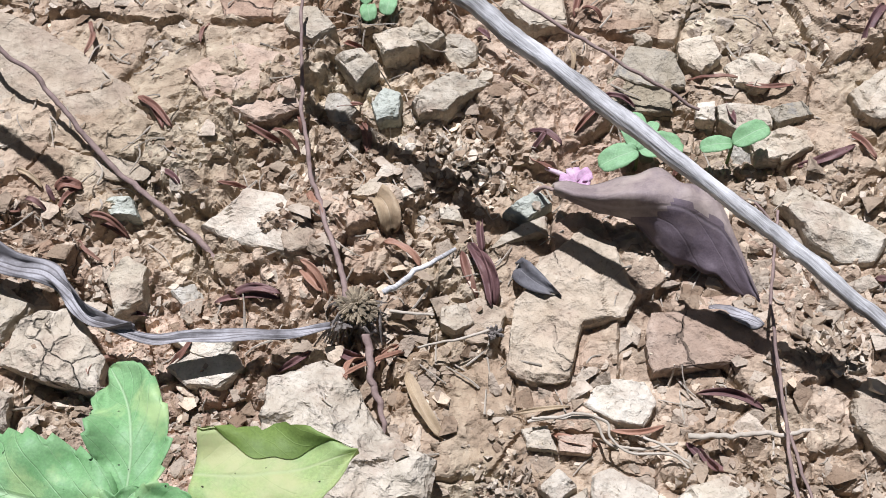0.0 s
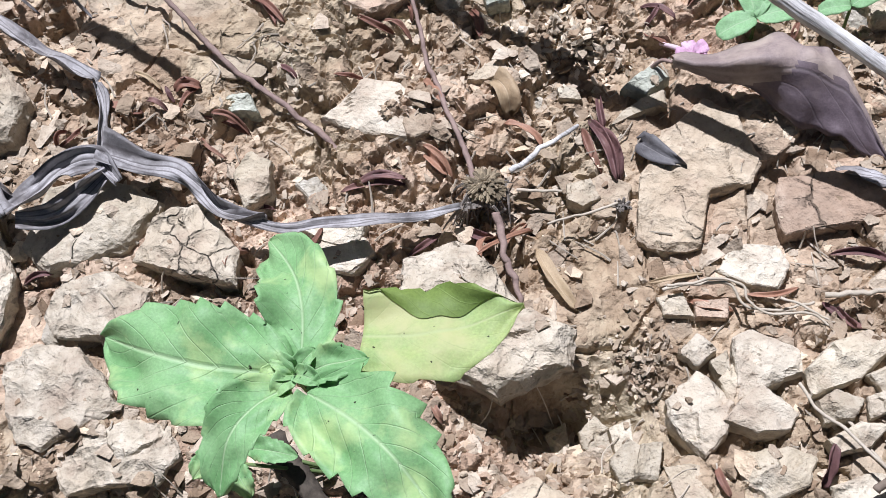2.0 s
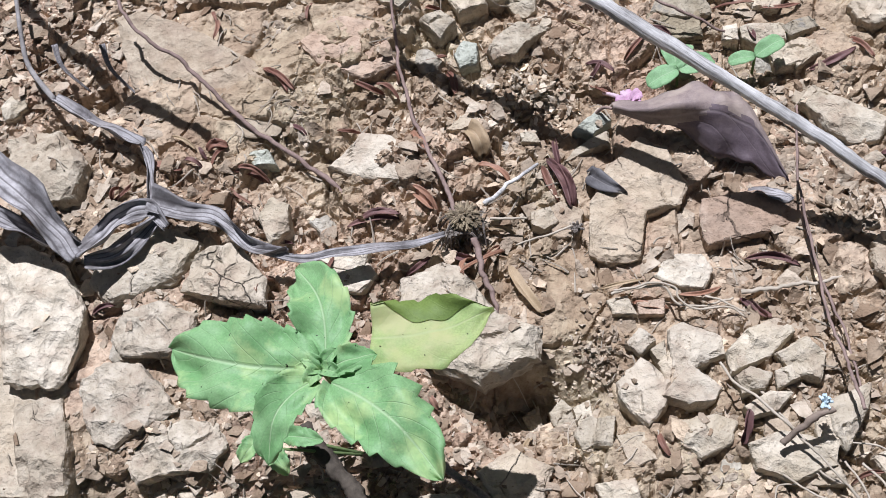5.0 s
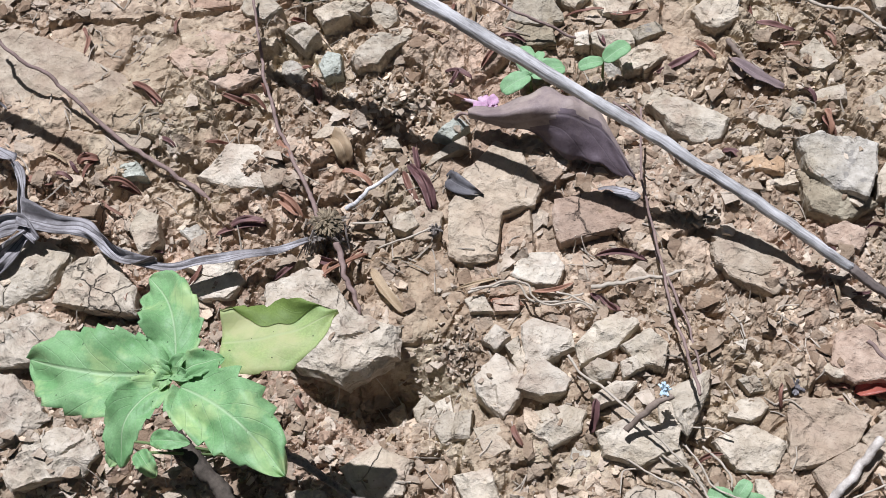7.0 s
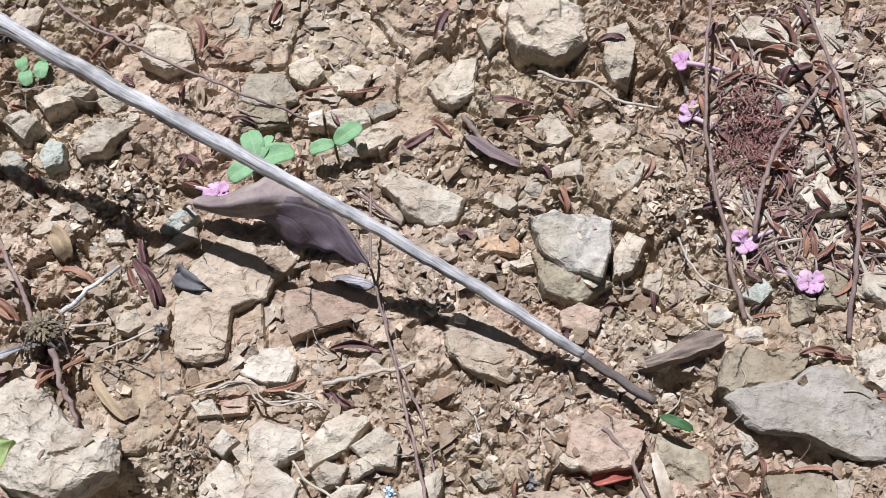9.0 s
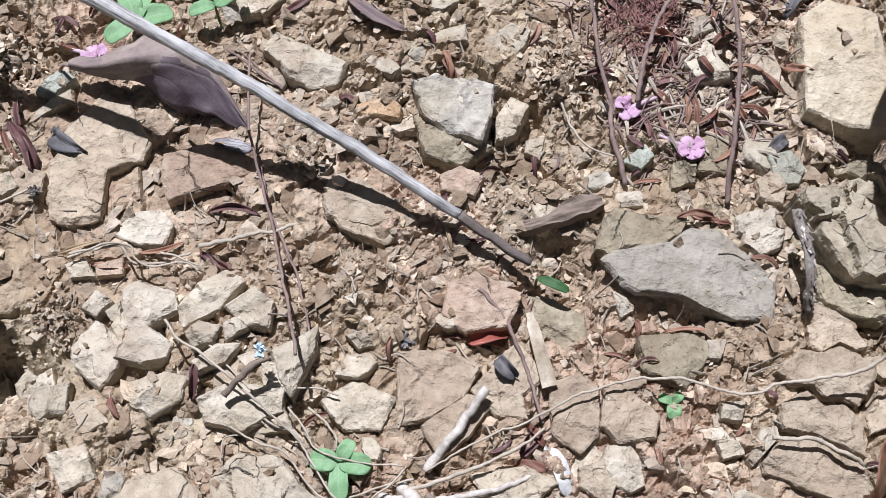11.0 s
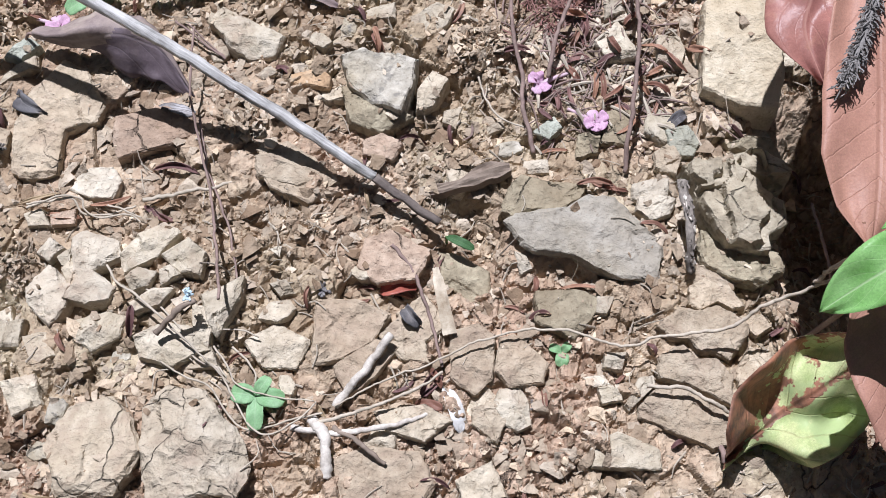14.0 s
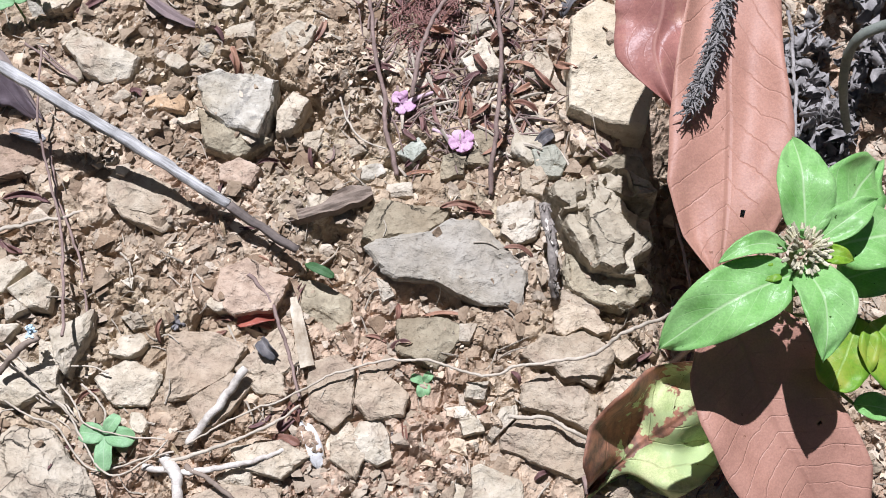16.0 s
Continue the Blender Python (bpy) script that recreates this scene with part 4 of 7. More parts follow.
GREEN_DULL = leaf_material("soft_green_leaf", (0.29, 0.50, 0.24), (0.20, 0.41, 0.17), (0.45, 0.62, 0.36), (0.50, 0.66, 0.31), 7.0, 0.48, 0.3, 0.60, (0.03, 0.035, 0.02), relief=0.45)
GREEN_YELLOW = leaf_material("yellowing_leaf", (0.47, 0.56, 0.24), (0.38, 0.52, 0.21), (0.52, 0.59, 0.31), (0.56, 0.58, 0.30), 6.0, 0.55, 0.4, 0.58, (0.05, 0.05, 0.02))
GREEN_GLOSS = leaf_material("glossy_green_leaf", (0.32, 0.58, 0.22), (0.20, 0.45, 0.12), (0.48, 0.66, 0.36), None, 6.0, 0.30, 0.35, fleck=(0.05, 0.12, 0.02), relief=0.22)
GREEN_LIME = leaf_material("lime_leaf", (0.24, 0.43, 0.04), (0.13, 0.33, 0.035), (0.33, 0.5, 0.12), (0.40, 0.44, 0.07), 6.0, 0.42, 0.35, 0.6, (0.10, 0.09, 0.03))
GREEN_SEED = leaf_material("seedling_leaf", (0.34, 0.56, 0.31), (0.28, 0.50, 0.25), (0.44, 0.60, 0.38), None, 5.0, 0.5, 0.35)
GREEN_DARK = leaf_material("dark_green_leaf", (0.07, 0.16, 0.06), (0.05, 0.12, 0.045), (0.10, 0.2, 0.08), None, 5.0, 0.5, 0.2)
DECAY = leaf_material("decaying_leaf", (0.64, 0.68, 0.36), (0.38, 0.48, 0.20), (0.30, 0.24, 0.12), (0.44, 0.54, 0.26), 6.0, 0.5, 0.2, 0.55, (0.08, 0.04, 0.02), crisp=0.04, relief=0.6, scorch=(0.17, 0.10, 0.075))
BROWN = leaf_material("brown_dead_leaf", (0.44, 0.235, 0.175), (0.375, 0.195, 0.145), (0.375, 0.195, 0.145), None, 15.0, 0.5, 0.12, fleck=(0.24, 0.12, 0.08), slant=0.24, relief=0.45)
RED_BROWN = leaf_material("red_brown_dead_leaf", (0.37, 0.17, 0.14), (0.28, 0.12, 0.105), (0.42, 0.22, 0.18), (0.45, 0.26, 0.17), 6.0, 0.36, 0.12, 0.64)
PURPLE = leaf_material("purplish_dead_leaf", (0.25, 0.19, 0.18), (0.18, 0.135, 0.135), (0.30, 0.24, 0.23), (0.31, 0.23, 0.195), 8.0, 0.7, 0.08, 0.6)
GREY_BLADE = leaf_material("grey_dry_blade", (0.42, 0.405, 0.41), (0.10, 0.09, 0.09), (0.46, 0.445, 0.445), (0.27, 0.25, 0.245), 1.0, 0.7, 0.05, 0.6, stripes=4.6)
YELLOW_SHADED = leaf_material("yellowing_leaf_shaded", (0.17, 0.24, 0.06), (0.13, 0.195, 0.05), (0.21, 0.28, 0.09), None, 6.0, 0.6, 0.1)
DARK_LEAF = leaf_material("blackened_leaf", (0.13, 0.125, 0.13), (0.07, 0.066, 0.07), (0.20, 0.19, 0.19), (0.21, 0.19, 0.18), 5.0, 0.6, 0.0)
LITTER = [
    leaf_material("rust_leaflet", (0.25, 0.125, 0.09), (0.17, 0.085, 0.065), (0.28, 0.15, 0.11), (0.36, 0.22, 0.16), 5.0, 0.5, 0.12),
    leaf_material("maroon_leaflet", (0.165, 0.085, 0.08), (0.11, 0.06, 0.06), (0.19, 0.105, 0.10), (0.25, 0.14, 0.12), 5.0, 0.5, 0.08),
    leaf_material("orange_leaflet", (0.40, 0.225, 0.155), (0.30, 0.16, 0.105), (0.43, 0.255, 0.175), (0.25, 0.13, 0.09), 5.0, 0.5, 0.12),
    leaf_material("tan_leaflet", (0.42, 0.32, 0.205), (0.33, 0.235, 0.145), (0.48, 0.38, 0.26), None, 5.0, 0.6, 0.1),
]
PINK = leaf_material("pink_petal", (0.72, 0.47, 0.63), (0.62, 0.33, 0.53), (0.78, 0.62, 0.72), (0.78, 0.64, 0.73), 4.0, 0.5, 0.3, 0.6)
PINK_TUBE = leaf_material("pale_flower_tube", (0.74, 0.58, 0.64), (0.66, 0.46, 0.56), (0.78, 0.66, 0.70), None, 4.0, 0.5, 0.25)
STALK = fibre("pale_grey_stalk", (0.15, 0.142, 0.135), (0.80, 0.785, 0.765), axis=(0.365, -0.23, -0.13))
STALK_DARK = fibre("dark_stalk", (0.10, 0.082, 0.075), (0.20, 0.165, 0.145))
TWIG = fibre("brown_twig", (0.15, 0.105, 0.092), (0.33, 0.24, 0.21))
CURLED = leaf_material("purplish_brown_dead_leaf", (0.27, 0.215, 0.20), (0.20, 0.155, 0.15), (0.31, 0.255, 0.235), (0.38, 0.31, 0.27), 3.0, 0.6, 0.05, 0.55, relief=0.2)
CURLED_FRONT = leaf_material("dark_purple_leaf_front", (0.165, 0.13, 0.145), (0.12, 0.092, 0.105), (0.20, 0.165, 0.175), (0.21, 0.165, 0.165), 4.0, 0.55, 0.05, 0.6, relief=0.25)
STRAW = fibre("pale_straw", (0.31, 0.265, 0.205), (0.54, 0.475, 0.39))
ROOT_DARK = fibre("rotten_root", (0.03, 0.025, 0.02), (0.115, 0.095, 0.075), 0.85, 1.3)
BARK = fibre("dark_bark", (0.05, 0.042, 0.038), (0.34, 0.30, 0.265), 0.85, 1.6)
WOOD = fibre("weathered_wood", (0.15, 0.115, 0.09), (0.29, 0.23, 0.185))
CHIP = fibre("pale_splinter", (0.24, 0.18, 0.12), (0.62, 0.55, 0.44), 0.8, 0.6)
BONE = fibre("bleached_stick", (0.30, 0.26, 0.22), (0.74, 0.69, 0.62))
GREY_WEED = fibre("grey_dead_weed", (0.11, 0.10, 0.095), (0.36, 0.34, 0.33))
SCARLET = leaf_material("bright_red_leaf", (0.46, 0.15, 0.105), (0.34, 0.10, 0.075), (0.50, 0.20, 0.15), None, 5.0, 0.35, 0.2)
GREEN_STEM = fibre("green_stem", (0.10, 0.15, 0.055), (0.17, 0.235, 0.095))
GREY_STEM = fibre("greyish_green_stem", (0.10, 0.115, 0.095), (0.20, 0.215, 0.185))
RED_MOSS = fibre("reddish_rootlets", (0.20, 0.09, 0.08), (0.40, 0.23, 0.20))
BLUE = fibre("pale_blue_fleck", (0.36, 0.50, 0.58), (0.60, 0.72, 0.78), 0.6)
WHITE = fibre("white_flake", (0.32, 0.30, 0.28), (0.78, 0.78, 0.77), 0.6)
BUD = fibre("cream_florets", (0.36, 0.33, 0.21), (0.66, 0.62, 0.48), 0.8, 2.0, 0.4)
DRY_HEAD = fibre("dry_seed_head", (0.135, 0.105, 0.075), (0.36, 0.295, 0.2), 0.85, 2.0, 0.4)


def uneven(pts, r):
    """Small kinks and bends along a stem."""
    out = []
    for p in pts:
        p = Vector(p)
        out.append(p + noise.noise_vector(p * 60) * r * 1.6 + noise.noise_vector(p * 210) * r * 0.7)
    return out


# ---- the long stalk ----
def long_stalk():
    ctrl = [(-0.165, 0.3833, 0.1562), (-0.0871, 0.3316, 0.1306), (0.0006, 0.2790, 0.1049), (0.0975, 0.2230, 0.0770), (0.1939, 0.1631, 0.0449), (0.277, 0.1060, 0.0144)]
    base = thing("dry_stalk", ctrl[-1], "long pale grey dry stalk leaning over the soil", "stalk")
    pts = uneven(spline(ctrl, 26), 0.0007)
    under(stem_object("shaft", tube(pts[:-13], 0.0053, 0.0032, 18, 0.16, 3, 0.16), STALK), base)
    under(stem_object("rotten_end", tube(pts[-14:], 0.0031, 0.0026, 18, 0.2, 4, 0.14), STALK_DARK), base)
    return base


long_stalk()


def arching_stalk():
    """A second dry stalk that stands beside the plot and throws its shade across it."""
    ctrl = [(-0.505, 0.500, 0.0), (-0.485, 0.480, 0.120), (-0.449, 0.449, 0.206), (-0.3978, 0.4024, 0.196), (-0.358, 0.3585, 0.181), (-0.3262, 0.3346, 0.166), (-0.293, 0.315, 0.156)]
    base = thing("dry_stalk", ctrl[0], "grey dry stalk arching over the soil", "stalk")
    under(stem_object("shaft", tube(uneven(spline(ctrl, 12), 0.0007), 0.0046, 0.0034, 12, 0.16, 8, 0.16), STALK), base)


arching_stalk()


def stem_thing(name, ctrl, r0, r1, mat, label, category="stem", seed=0, steps=8, wob=0.15, group=""):
    """A lone stem, twig, root or stalk, with its origin at its first end."""
    p0 = Vector(ctrl[0])
    verts, faces = tube([q - p0 for q in uneven(spline(ctrl, steps * 2), min(r0, 0.0016))], r0, r1, 7, wob + 0.12, seed)
    ob = stem_object(name, (verts, faces), mat)
    ob.location = p0
    return tagged(ob, label, category, group)


THIN = "thin brown dry stem over the soil"
stem_thing("dry_twig", [(0.1143, 0.2545, 0.0300), (0.1122, 0.2045, 0.0280), (0.1205, 0.1587, 0.0180), (0.1258, 0.1232, 0.0140), (0.1319, 0.0836, 0.0300), (0.1359, 0.0521, 0.0450)], 0.0008, 0.0011, TWIG, THIN, seed=1, group="thin stems")
stem_thing("dry_twig", [(0.3536, 0.3920, 0.0500), (0.3440, 0.3458, 0.0400), (0.3363, 0.2921, 0.0300), (0.3346, 0.2549, 0.0220), (0.3389, 0.2108, 0.0120), (0.3405, 0.1818, 0.0060), (0.3442, 0.1589, 0.0000)], 0.0010, 0.0018, TWIG, THIN, seed=2, group="thin stems")
stem_thing("dry_twig", [(0.3960, 0.3731, 0.0700), (0.4049, 0.3427, 0.0620), (0.4154, 0.2952, 0.0550), (0.4178, 0.2488, 0.0500), (0.4185, 0.2183, 0.0400), (0.4121, 0.1793, 0.0250), (0.4049, 0.1397, 0.0020)], 0.0011, 0.0017, TWIG, THIN, seed=3, group="thin stems")
stem_thing("dry_twig", [(0.4276, 0.3223, 0.0300), (0.4051, 0.2971, 0.0250), (0.3798, 0.2673, 0.0220), (0.3668, 0.2417, 0.0180), (0.3584, 0.2117, 0.0060)], 0.0012, 0.0017, TWIG, THIN, seed=4, group="thin stems")
stem_thing("dry_twig", [(-0.1005, 0.4197, 0.0600), (-0.0687, 0.3888, 0.0480), (-0.0029, 0.3525, 0.0360), (0.0333, 0.3364, 0.0280), (0.0742, 0.3214, 0.0120)], 0.0012, 0.0010, TWIG, THIN, seed=5, group="thin stems")
stem_thing("dry_twig", [(-0.1551, 0.3675, 0.0300), (-0.1498, 0.3248, 0.0220), (-0.1449, 0.2957, 0.0160), (-0.1356, 0.2653, 0.0130), (-0.1206, 0.2311, 0.0140), (-0.1094, 0.2063, 0.0160), (-0.0996, 0.1854, 0.0200)], 0.0010, 0.0017, TWIG, THIN, seed=6, group="thin stems")
stem_thing("dry_twig", [(-0.3456, 0.3488, 0.0550), (-0.3281, 0.3190, 0.0450), (-0.2978, 0.3008, 0.0350), (-0.2744, 0.2788, 0.0280), (-0.2488, 0.2576, 0.0160), (-0.2116, 0.2332, 0.0080), (-0.1846, 0.2135, 0.0040), (-0.1617, 0.1946, 0.0020)], 0.0013, 0.0019, TWIG, "purplish brown dry stem curving over the soil", seed=7, group="thin stems")
stem_thing("dry_twig", [(0.1151, 0.1919, 0.0120), (0.1203, 0.1568, 0.0100), (0.1337, 0.1190, 0.0080), (0.1433, 0.0734, 0.0120)], 0.0010, 0.0008, TWIG, THIN, seed=8, group="thin stems")

# roots and strings
ROOT = "pale thin root winding over the stones"
stem_thing("root", [(0.5103, 0.0330, 0.0850), (0.4860, 0.0292, 0.0600), (0.4723, 0.0271, 0.0500), (0.4599, 0.0194, 0.0360), (0.4357, 0.0162, 0.0300), (0.4129, 0.0180, 0.0280), (0.3893, 0.0128, 0.0240), (0.3705, 0.0205, 0.0220), (0.3481, 0.0281, 0.0200), (0.3211, 0.0279, 0.0180), (0.2934, 0.0218, 0.0160), (0.2654, 0.0110, 0.0140), (0.2307, -0.0011, 0.0140), (0.2031, -0.0133, 0.0120)], 0.0013, 0.0006, STRAW, ROOT, "root", 11, 8, 0.25, "pale roots")
stem_thing("root", [(0.4042, -0.0121, 0.0220), (0.4184, -0.0147, 0.0240), (0.4317, -0.0182, 0.0220), (0.4429, -0.0269, 0.0240), (0.4524, -0.0320, 0.0200)], 0.0014, 0.0012, STRAW, ROOT, "root", 12, 8, 0.25, "pale roots")
stem_thing("root", [(0.0593, 0.0847, 0.0280), (0.0675, 0.0729, 0.0300), (0.0824, 0.0595, 0.0300), (0.0971, 0.0462, 0.0300), (0.1109, 0.0324, 0.0260), (0.1259, 0.0171, 0.0200), (0.1379, 0.0048, 0.0140)], 0.0009, 0.0007, STRAW, ROOT, "root", 13, 8, 0.25, "pale roots")
stem_thing("root", [(0.0889, 0.0246, 0.0160), (0.1089, 0.0107, 0.0180), (0.1248, 0.0029, 0.0160), (0.1340, -0.0108, 0.0140), (0.1463, -0.0248, 0.0120), (0.1628, -0.0236, 0.0120), (0.1795, -0.0195, 0.0120), (0.1964, -0.0170, 0.0140)], 0.0007, 0.0007, STRAW, ROOT, "root", 14, 8, 0.25, "pale roots")
stem_thing("root", [(0.2316, 0.3439, 0.0120), (0.2441, 0.3361, 0.0140), (0.2629, 0.3322, 0.0140), (0.2773, 0.3231, 0.0120), (0.2895, 0.3145, 0.0120), (0.3102, 0.3103, 0.0100)], 0.0013, 0.0010, STRAW, ROOT, "root", 15, 8, 0.25, "pale roots")
stem_thing("root", [(0.3095, 0.2163, 0.0060), (0.3131, 0.1987, 0.0080), (0.3225, 0.1837, 0.0080), (0.3382, 0.1752, 0.0060)], 0.0008, 0.0006, STRAW, ROOT, "root", 16, 8, 0.25, "pale roots")
stem_thing("root", [(-0.0037, 0.1358, 0.0060), (0.0109, 0.1389, 0.0080), (0.0289, 0.1388, 0.0100), (0.0358, 0.1282, 0.0100), (0.0503, 0.1277, 0.0060), (0.0719, 0.1327, 0.0050)], 0.0010, 0.0007, STRAW, ROOT, "root", 17, 8, 0.25, "pale roots")
stem_thing("root", [(0.4999, 0.0338, 0.0750), (0.5060, 0.0332, 0.1100), (0.5131, 0.0349, 0.1250), (0.5277, 0.0450, 0.1200)], 0.0014, 0.0012, STRAW, ROOT, "root", 18, 8, 0.25, "pale roots")
stem_thing("root", [(0.5190, 0.0996, 0.0300), (0.5194, 0.0775, 0.0400), (0.5178, 0.0491, 0.0500), (0.5178, 0.0349, 0.0500)], 0.0010, 0.0010, TWIG, "thin dark root hanging under the dead leaf", "root", 19, 8, 0.2)

stem_thing("root", [(0.1070, 0.0310, 0.0160), (0.1180, 0.0210, 0.0160), (0.1310, 0.0130, 0.0160), (0.1410, -0.0060, 0.0160), (0.1530, -0.0250, 0.0160), (0.1660, -0.0290, 0.0160), (0.1800, -0.0220, 0.0160), (0.1930, -0.0100, 0.0160)], 0.0008, 0.0006, STRAW, ROOT, "root", 50, 8, 0.25, "pale roots")
stem_thing("root", [(0.0810, 0.0730, 0.0180), (0.0950, 0.0550, 0.0180), (0.1090, 0.0400, 0.0180), (0.1160, 0.0370, 0.0180)], 0.0008, 0.0006, STRAW, ROOT, "root", 51, 8, 0.25, "pale roots")
stem_thing("root", [(0.1280, 0.0290, 0.0180), (0.1370, 0.0150, 0.0180), (0.1440, 0.0030, 0.0180), (0.1620, -0.0050, 0.0180), (0.1920, -0.0100, 0.0180)], 0.0007, 0.0005, STRAW, ROOT, "root", 52, 8, 0.25, "pale roots")
stem_thing("root", [(0.1570, 0.0340, 0.0160), (0.1430, 0.0400, 0.0160), (0.1270, 0.0390, 0.0160), (0.1090, 0.0290, 0.0160), (0.1140, 0.0210, 0.0160)], 0.0006, 0.0004, STRAW, ROOT, "root", 53, 8, 0.25, "pale roots")
stem_thing("root", [(0.0860, 0.0260, 0.0140), (0.0980, 0.0230, 0.0140), (0.1020, 0.0170, 0.0140), (0.0900, 0.0150, 0.0140), (0.0880, 0.0010, 0.0140)], 0.0006, 0.0004, STRAW, ROOT, "root", 54, 8, 0.25, "pale roots")
stem_thing("root", [(-0.0010, 0.1360, 0.0120), (0.0110, 0.1380, 0.0120), (0.0220, 0.1410, 0.0120), (0.0350, 0.1380, 0.0120), (0.0380, 0.1300, 0.0120), (0.0500, 0.1240, 0.0120), (0.0680, 0.1250, 0.0120), (0.0770, 0.1190, 0.0120)], 0.0008, 0.0006, STRAW, ROOT, "root", 60, 8, 0.25, "pale roots")
stem_thing("root", [(0.0540, 0.1320, 0.0120), (0.0660, 0.1280, 0.0120), (0.0770, 0.1220, 0.0120)], 0.0008, 0.0006, STRAW, ROOT, "root", 61, 8, 0.25, "pale roots")
stem_thing("root", [(0.1630, 0.1130, 0.0120), (0.1680, 0.1070, 0.0120), (0.1700, 0.0980, 0.0120)], 0.0008, 0.0006, STRAW, ROOT, "root", 62, 8, 0.25, "pale roots")
stem_thing("root", [(0.1390, 0.0300, 0.0120), (0.1530, 0.0120, 0.0120), (0.1540, 0.0040, 0.0120)], 0.0008, 0.0006, STRAW, ROOT, "root", 63, 8, 0.25, "pale roots")
stem_thing("root", [(0.0890, 0.0550, 0.0120), (0.1040, 0.0380, 0.0120), (0.1210, 0.0260, 0.0120), (0.1350, 0.0090, 0.0120)], 0.0008, 0.0006, STRAW, ROOT, "root", 64, 8, 0.25, "pale roots")

# sticks
def bark_stick():
    """A short stick with ragged flaking bark."""
    line = spline([(0.4362, 0.1187, 0.0370), (0.4383, 0.0985, 0.0360), (0.4392, 0.0790, 0.0300), (0.4389, 0.0629, 0.0120)], 9)
    p0 = line[0]
    base = thing("stick", p0, "dark bark covered stick leaning on a rock", "stick")
    under(stem_object("wood", tube(uneven(line, 0.0012), 0.0034, 0.0024, 11, 0.25, 25, 0.3), BARK), base)
    rng = random.Random(71)
    for k in range(26):
        i = rng.randrange(1, len(line) - 3)
        a = rng.uniform(-1.2, 1.2)
        side = Vector((math.sin(a), 0, math.cos(a))) * 0.0034
        u = line[i] + side
        rib = ribbon([u, (u + line[i + 1] + side) / 2, line[i + 2] + side * rng.uniform(1.0, 1.5)], rng.uniform(0.0010, 0.0022), side, profile(0.3, 0.4), 5, -0.5, 0, 0.8, 0, 0, 0.0005, k)
        under(mesh_object("bark_flake", rib[0], rib[1], BONE if k % 4 == 0 else BARK), base)


stem_thing("stick", [(0.2427, 0.0288, 0.0200), (0.2249, 0.0095, 0.0140), (0.2029, -0.0133, 0.0080)], 0.0030, 0.0026, BONE, "bleached white stick with dark specks on soil", "stick", 21, 8, 0.12)
stem_thing("stick", [(0.1755, -0.0251, 0.0080), (0.2020, -0.0304, 0.0120), (0.2353, -0.0269, 0.0130), (0.2656, -0.0219, 0.0100)], 0.0023, 0.0014, BONE, "grey dry stick lying among the stones", "stick", 22, 8, 0.3)
stem_thing("stick", [(0.1932, -0.0224, 0.0120), (0.2162, -0.0185, 0.0160), (0.2433, -0.0110, 0.0160), (0.2750, 0.0055, 0.0120)], 0.0014, 0.0009, STRAW, "pale thin forked twig over the stones", "twig", 36, 8, 0.3)
stem_thing("stick", [(0.2022, -0.0271, 0.0120), (0.2181, -0.0363, 0.0140), (0.2348, -0.0519, 0.0100)], 0.0020, 0.0014, WOOD, "grey brown forked twig over the stones", "twig", 37, 8, 0.3)
stem_thing("stick", [(0.1891, -0.0197, 0.0080), (0.1970, -0.0328, 0.0140), (0.1973, -0.0582, 0.0100)], 0.0040, 0.0034, BONE, "pale grey weathered stick on the soil", "stick", 23, 8, 0.3)
stem_thing("stick", [(0.2446, 0.0930, 0.0120), (0.2562, 0.0780, 0.0100), (0.2630, 0.0576, 0.0100), (0.2665, 0.0396, 0.0100), (0.2739, 0.0098, 0.0080)], 0.0014, 0.0010, TWIG, "brown curved twig lying on the soil", "twig", 24)
bark_stick()
stem_thing("stick", [(0.0916, 0.0370, 0.0280), (0.1065, 0.0473, 0.0360), (0.1199, 0.0553, 0.0400)], 0.0022, 0.0020, WOOD, "short pale grey stub leaning on the stones", "stick", 27, 6, 0.3)
stem_thing("stick", [(-0.0507, 0.2240, 0.0140), (-0.0672, 0.2087, 0.0180), (-0.0836, 0.1934, 0.0200)], 0.0011, 0.0017, STALK, "short pale grey twig beside the seed head", "twig", 28)
stem_thing("stick", [(-0.0894, 0.1697, 0.0180), (-0.0837, 0.1523, 0.0160), (-0.0768, 0.1339, 0.0120), (-0.0744, 0.1209, 0.0100)], 0.0024, 0.0012, TWIG, "brown dry twig below the seed head", "twig", 29)
stem_thing("stick", [(0.0772, 0.1353, 0.0060), (0.0999, 0.1375, 0.0100), (0.1212, 0.1432, 0.0100), (0.1391, 0.1466, 0.0080)], 0.0016, 0.0010, STRAW, "pale forked twig on the soil", "twig", 30)
stem_thing("stick", [(-0.1321, 0.0429, 0.0500), (-0.1152, 0.0273, 0.0420), (-0.0987, 0.0168, 0.0360), (-0.0700, -0.0012, 0.0280), (-0.0457, -0.0084, 0.0180), (-0.0208, -0.0191, 0.0080)], 0.0027, 0.0022, BARK, "dark brown woody stem under the green weed", "stick", 31, 8, 0.3)
stem_thing("stick", [(-0.1942, 0.0472, 0.0120), (-0.1763, 0.0271, 0.0100), (-0.1530, 0.0038, 0.0080), (-0.1301, -0.0207, 0.0060)], 0.0065, 0.0050, ROOT_DARK, "thick dark rotten root on the soil", "root", 38, 8, 0.35)
stem_thing("stick", [(0.0977, 0.2696, 0.0120), (0.1326, 0.2416, 0.0040), (0.1053, 0.2681, 0.0100)], 0.0009, 0.0007, TWIG, "thin brown twig on the soil", "twig", 32)
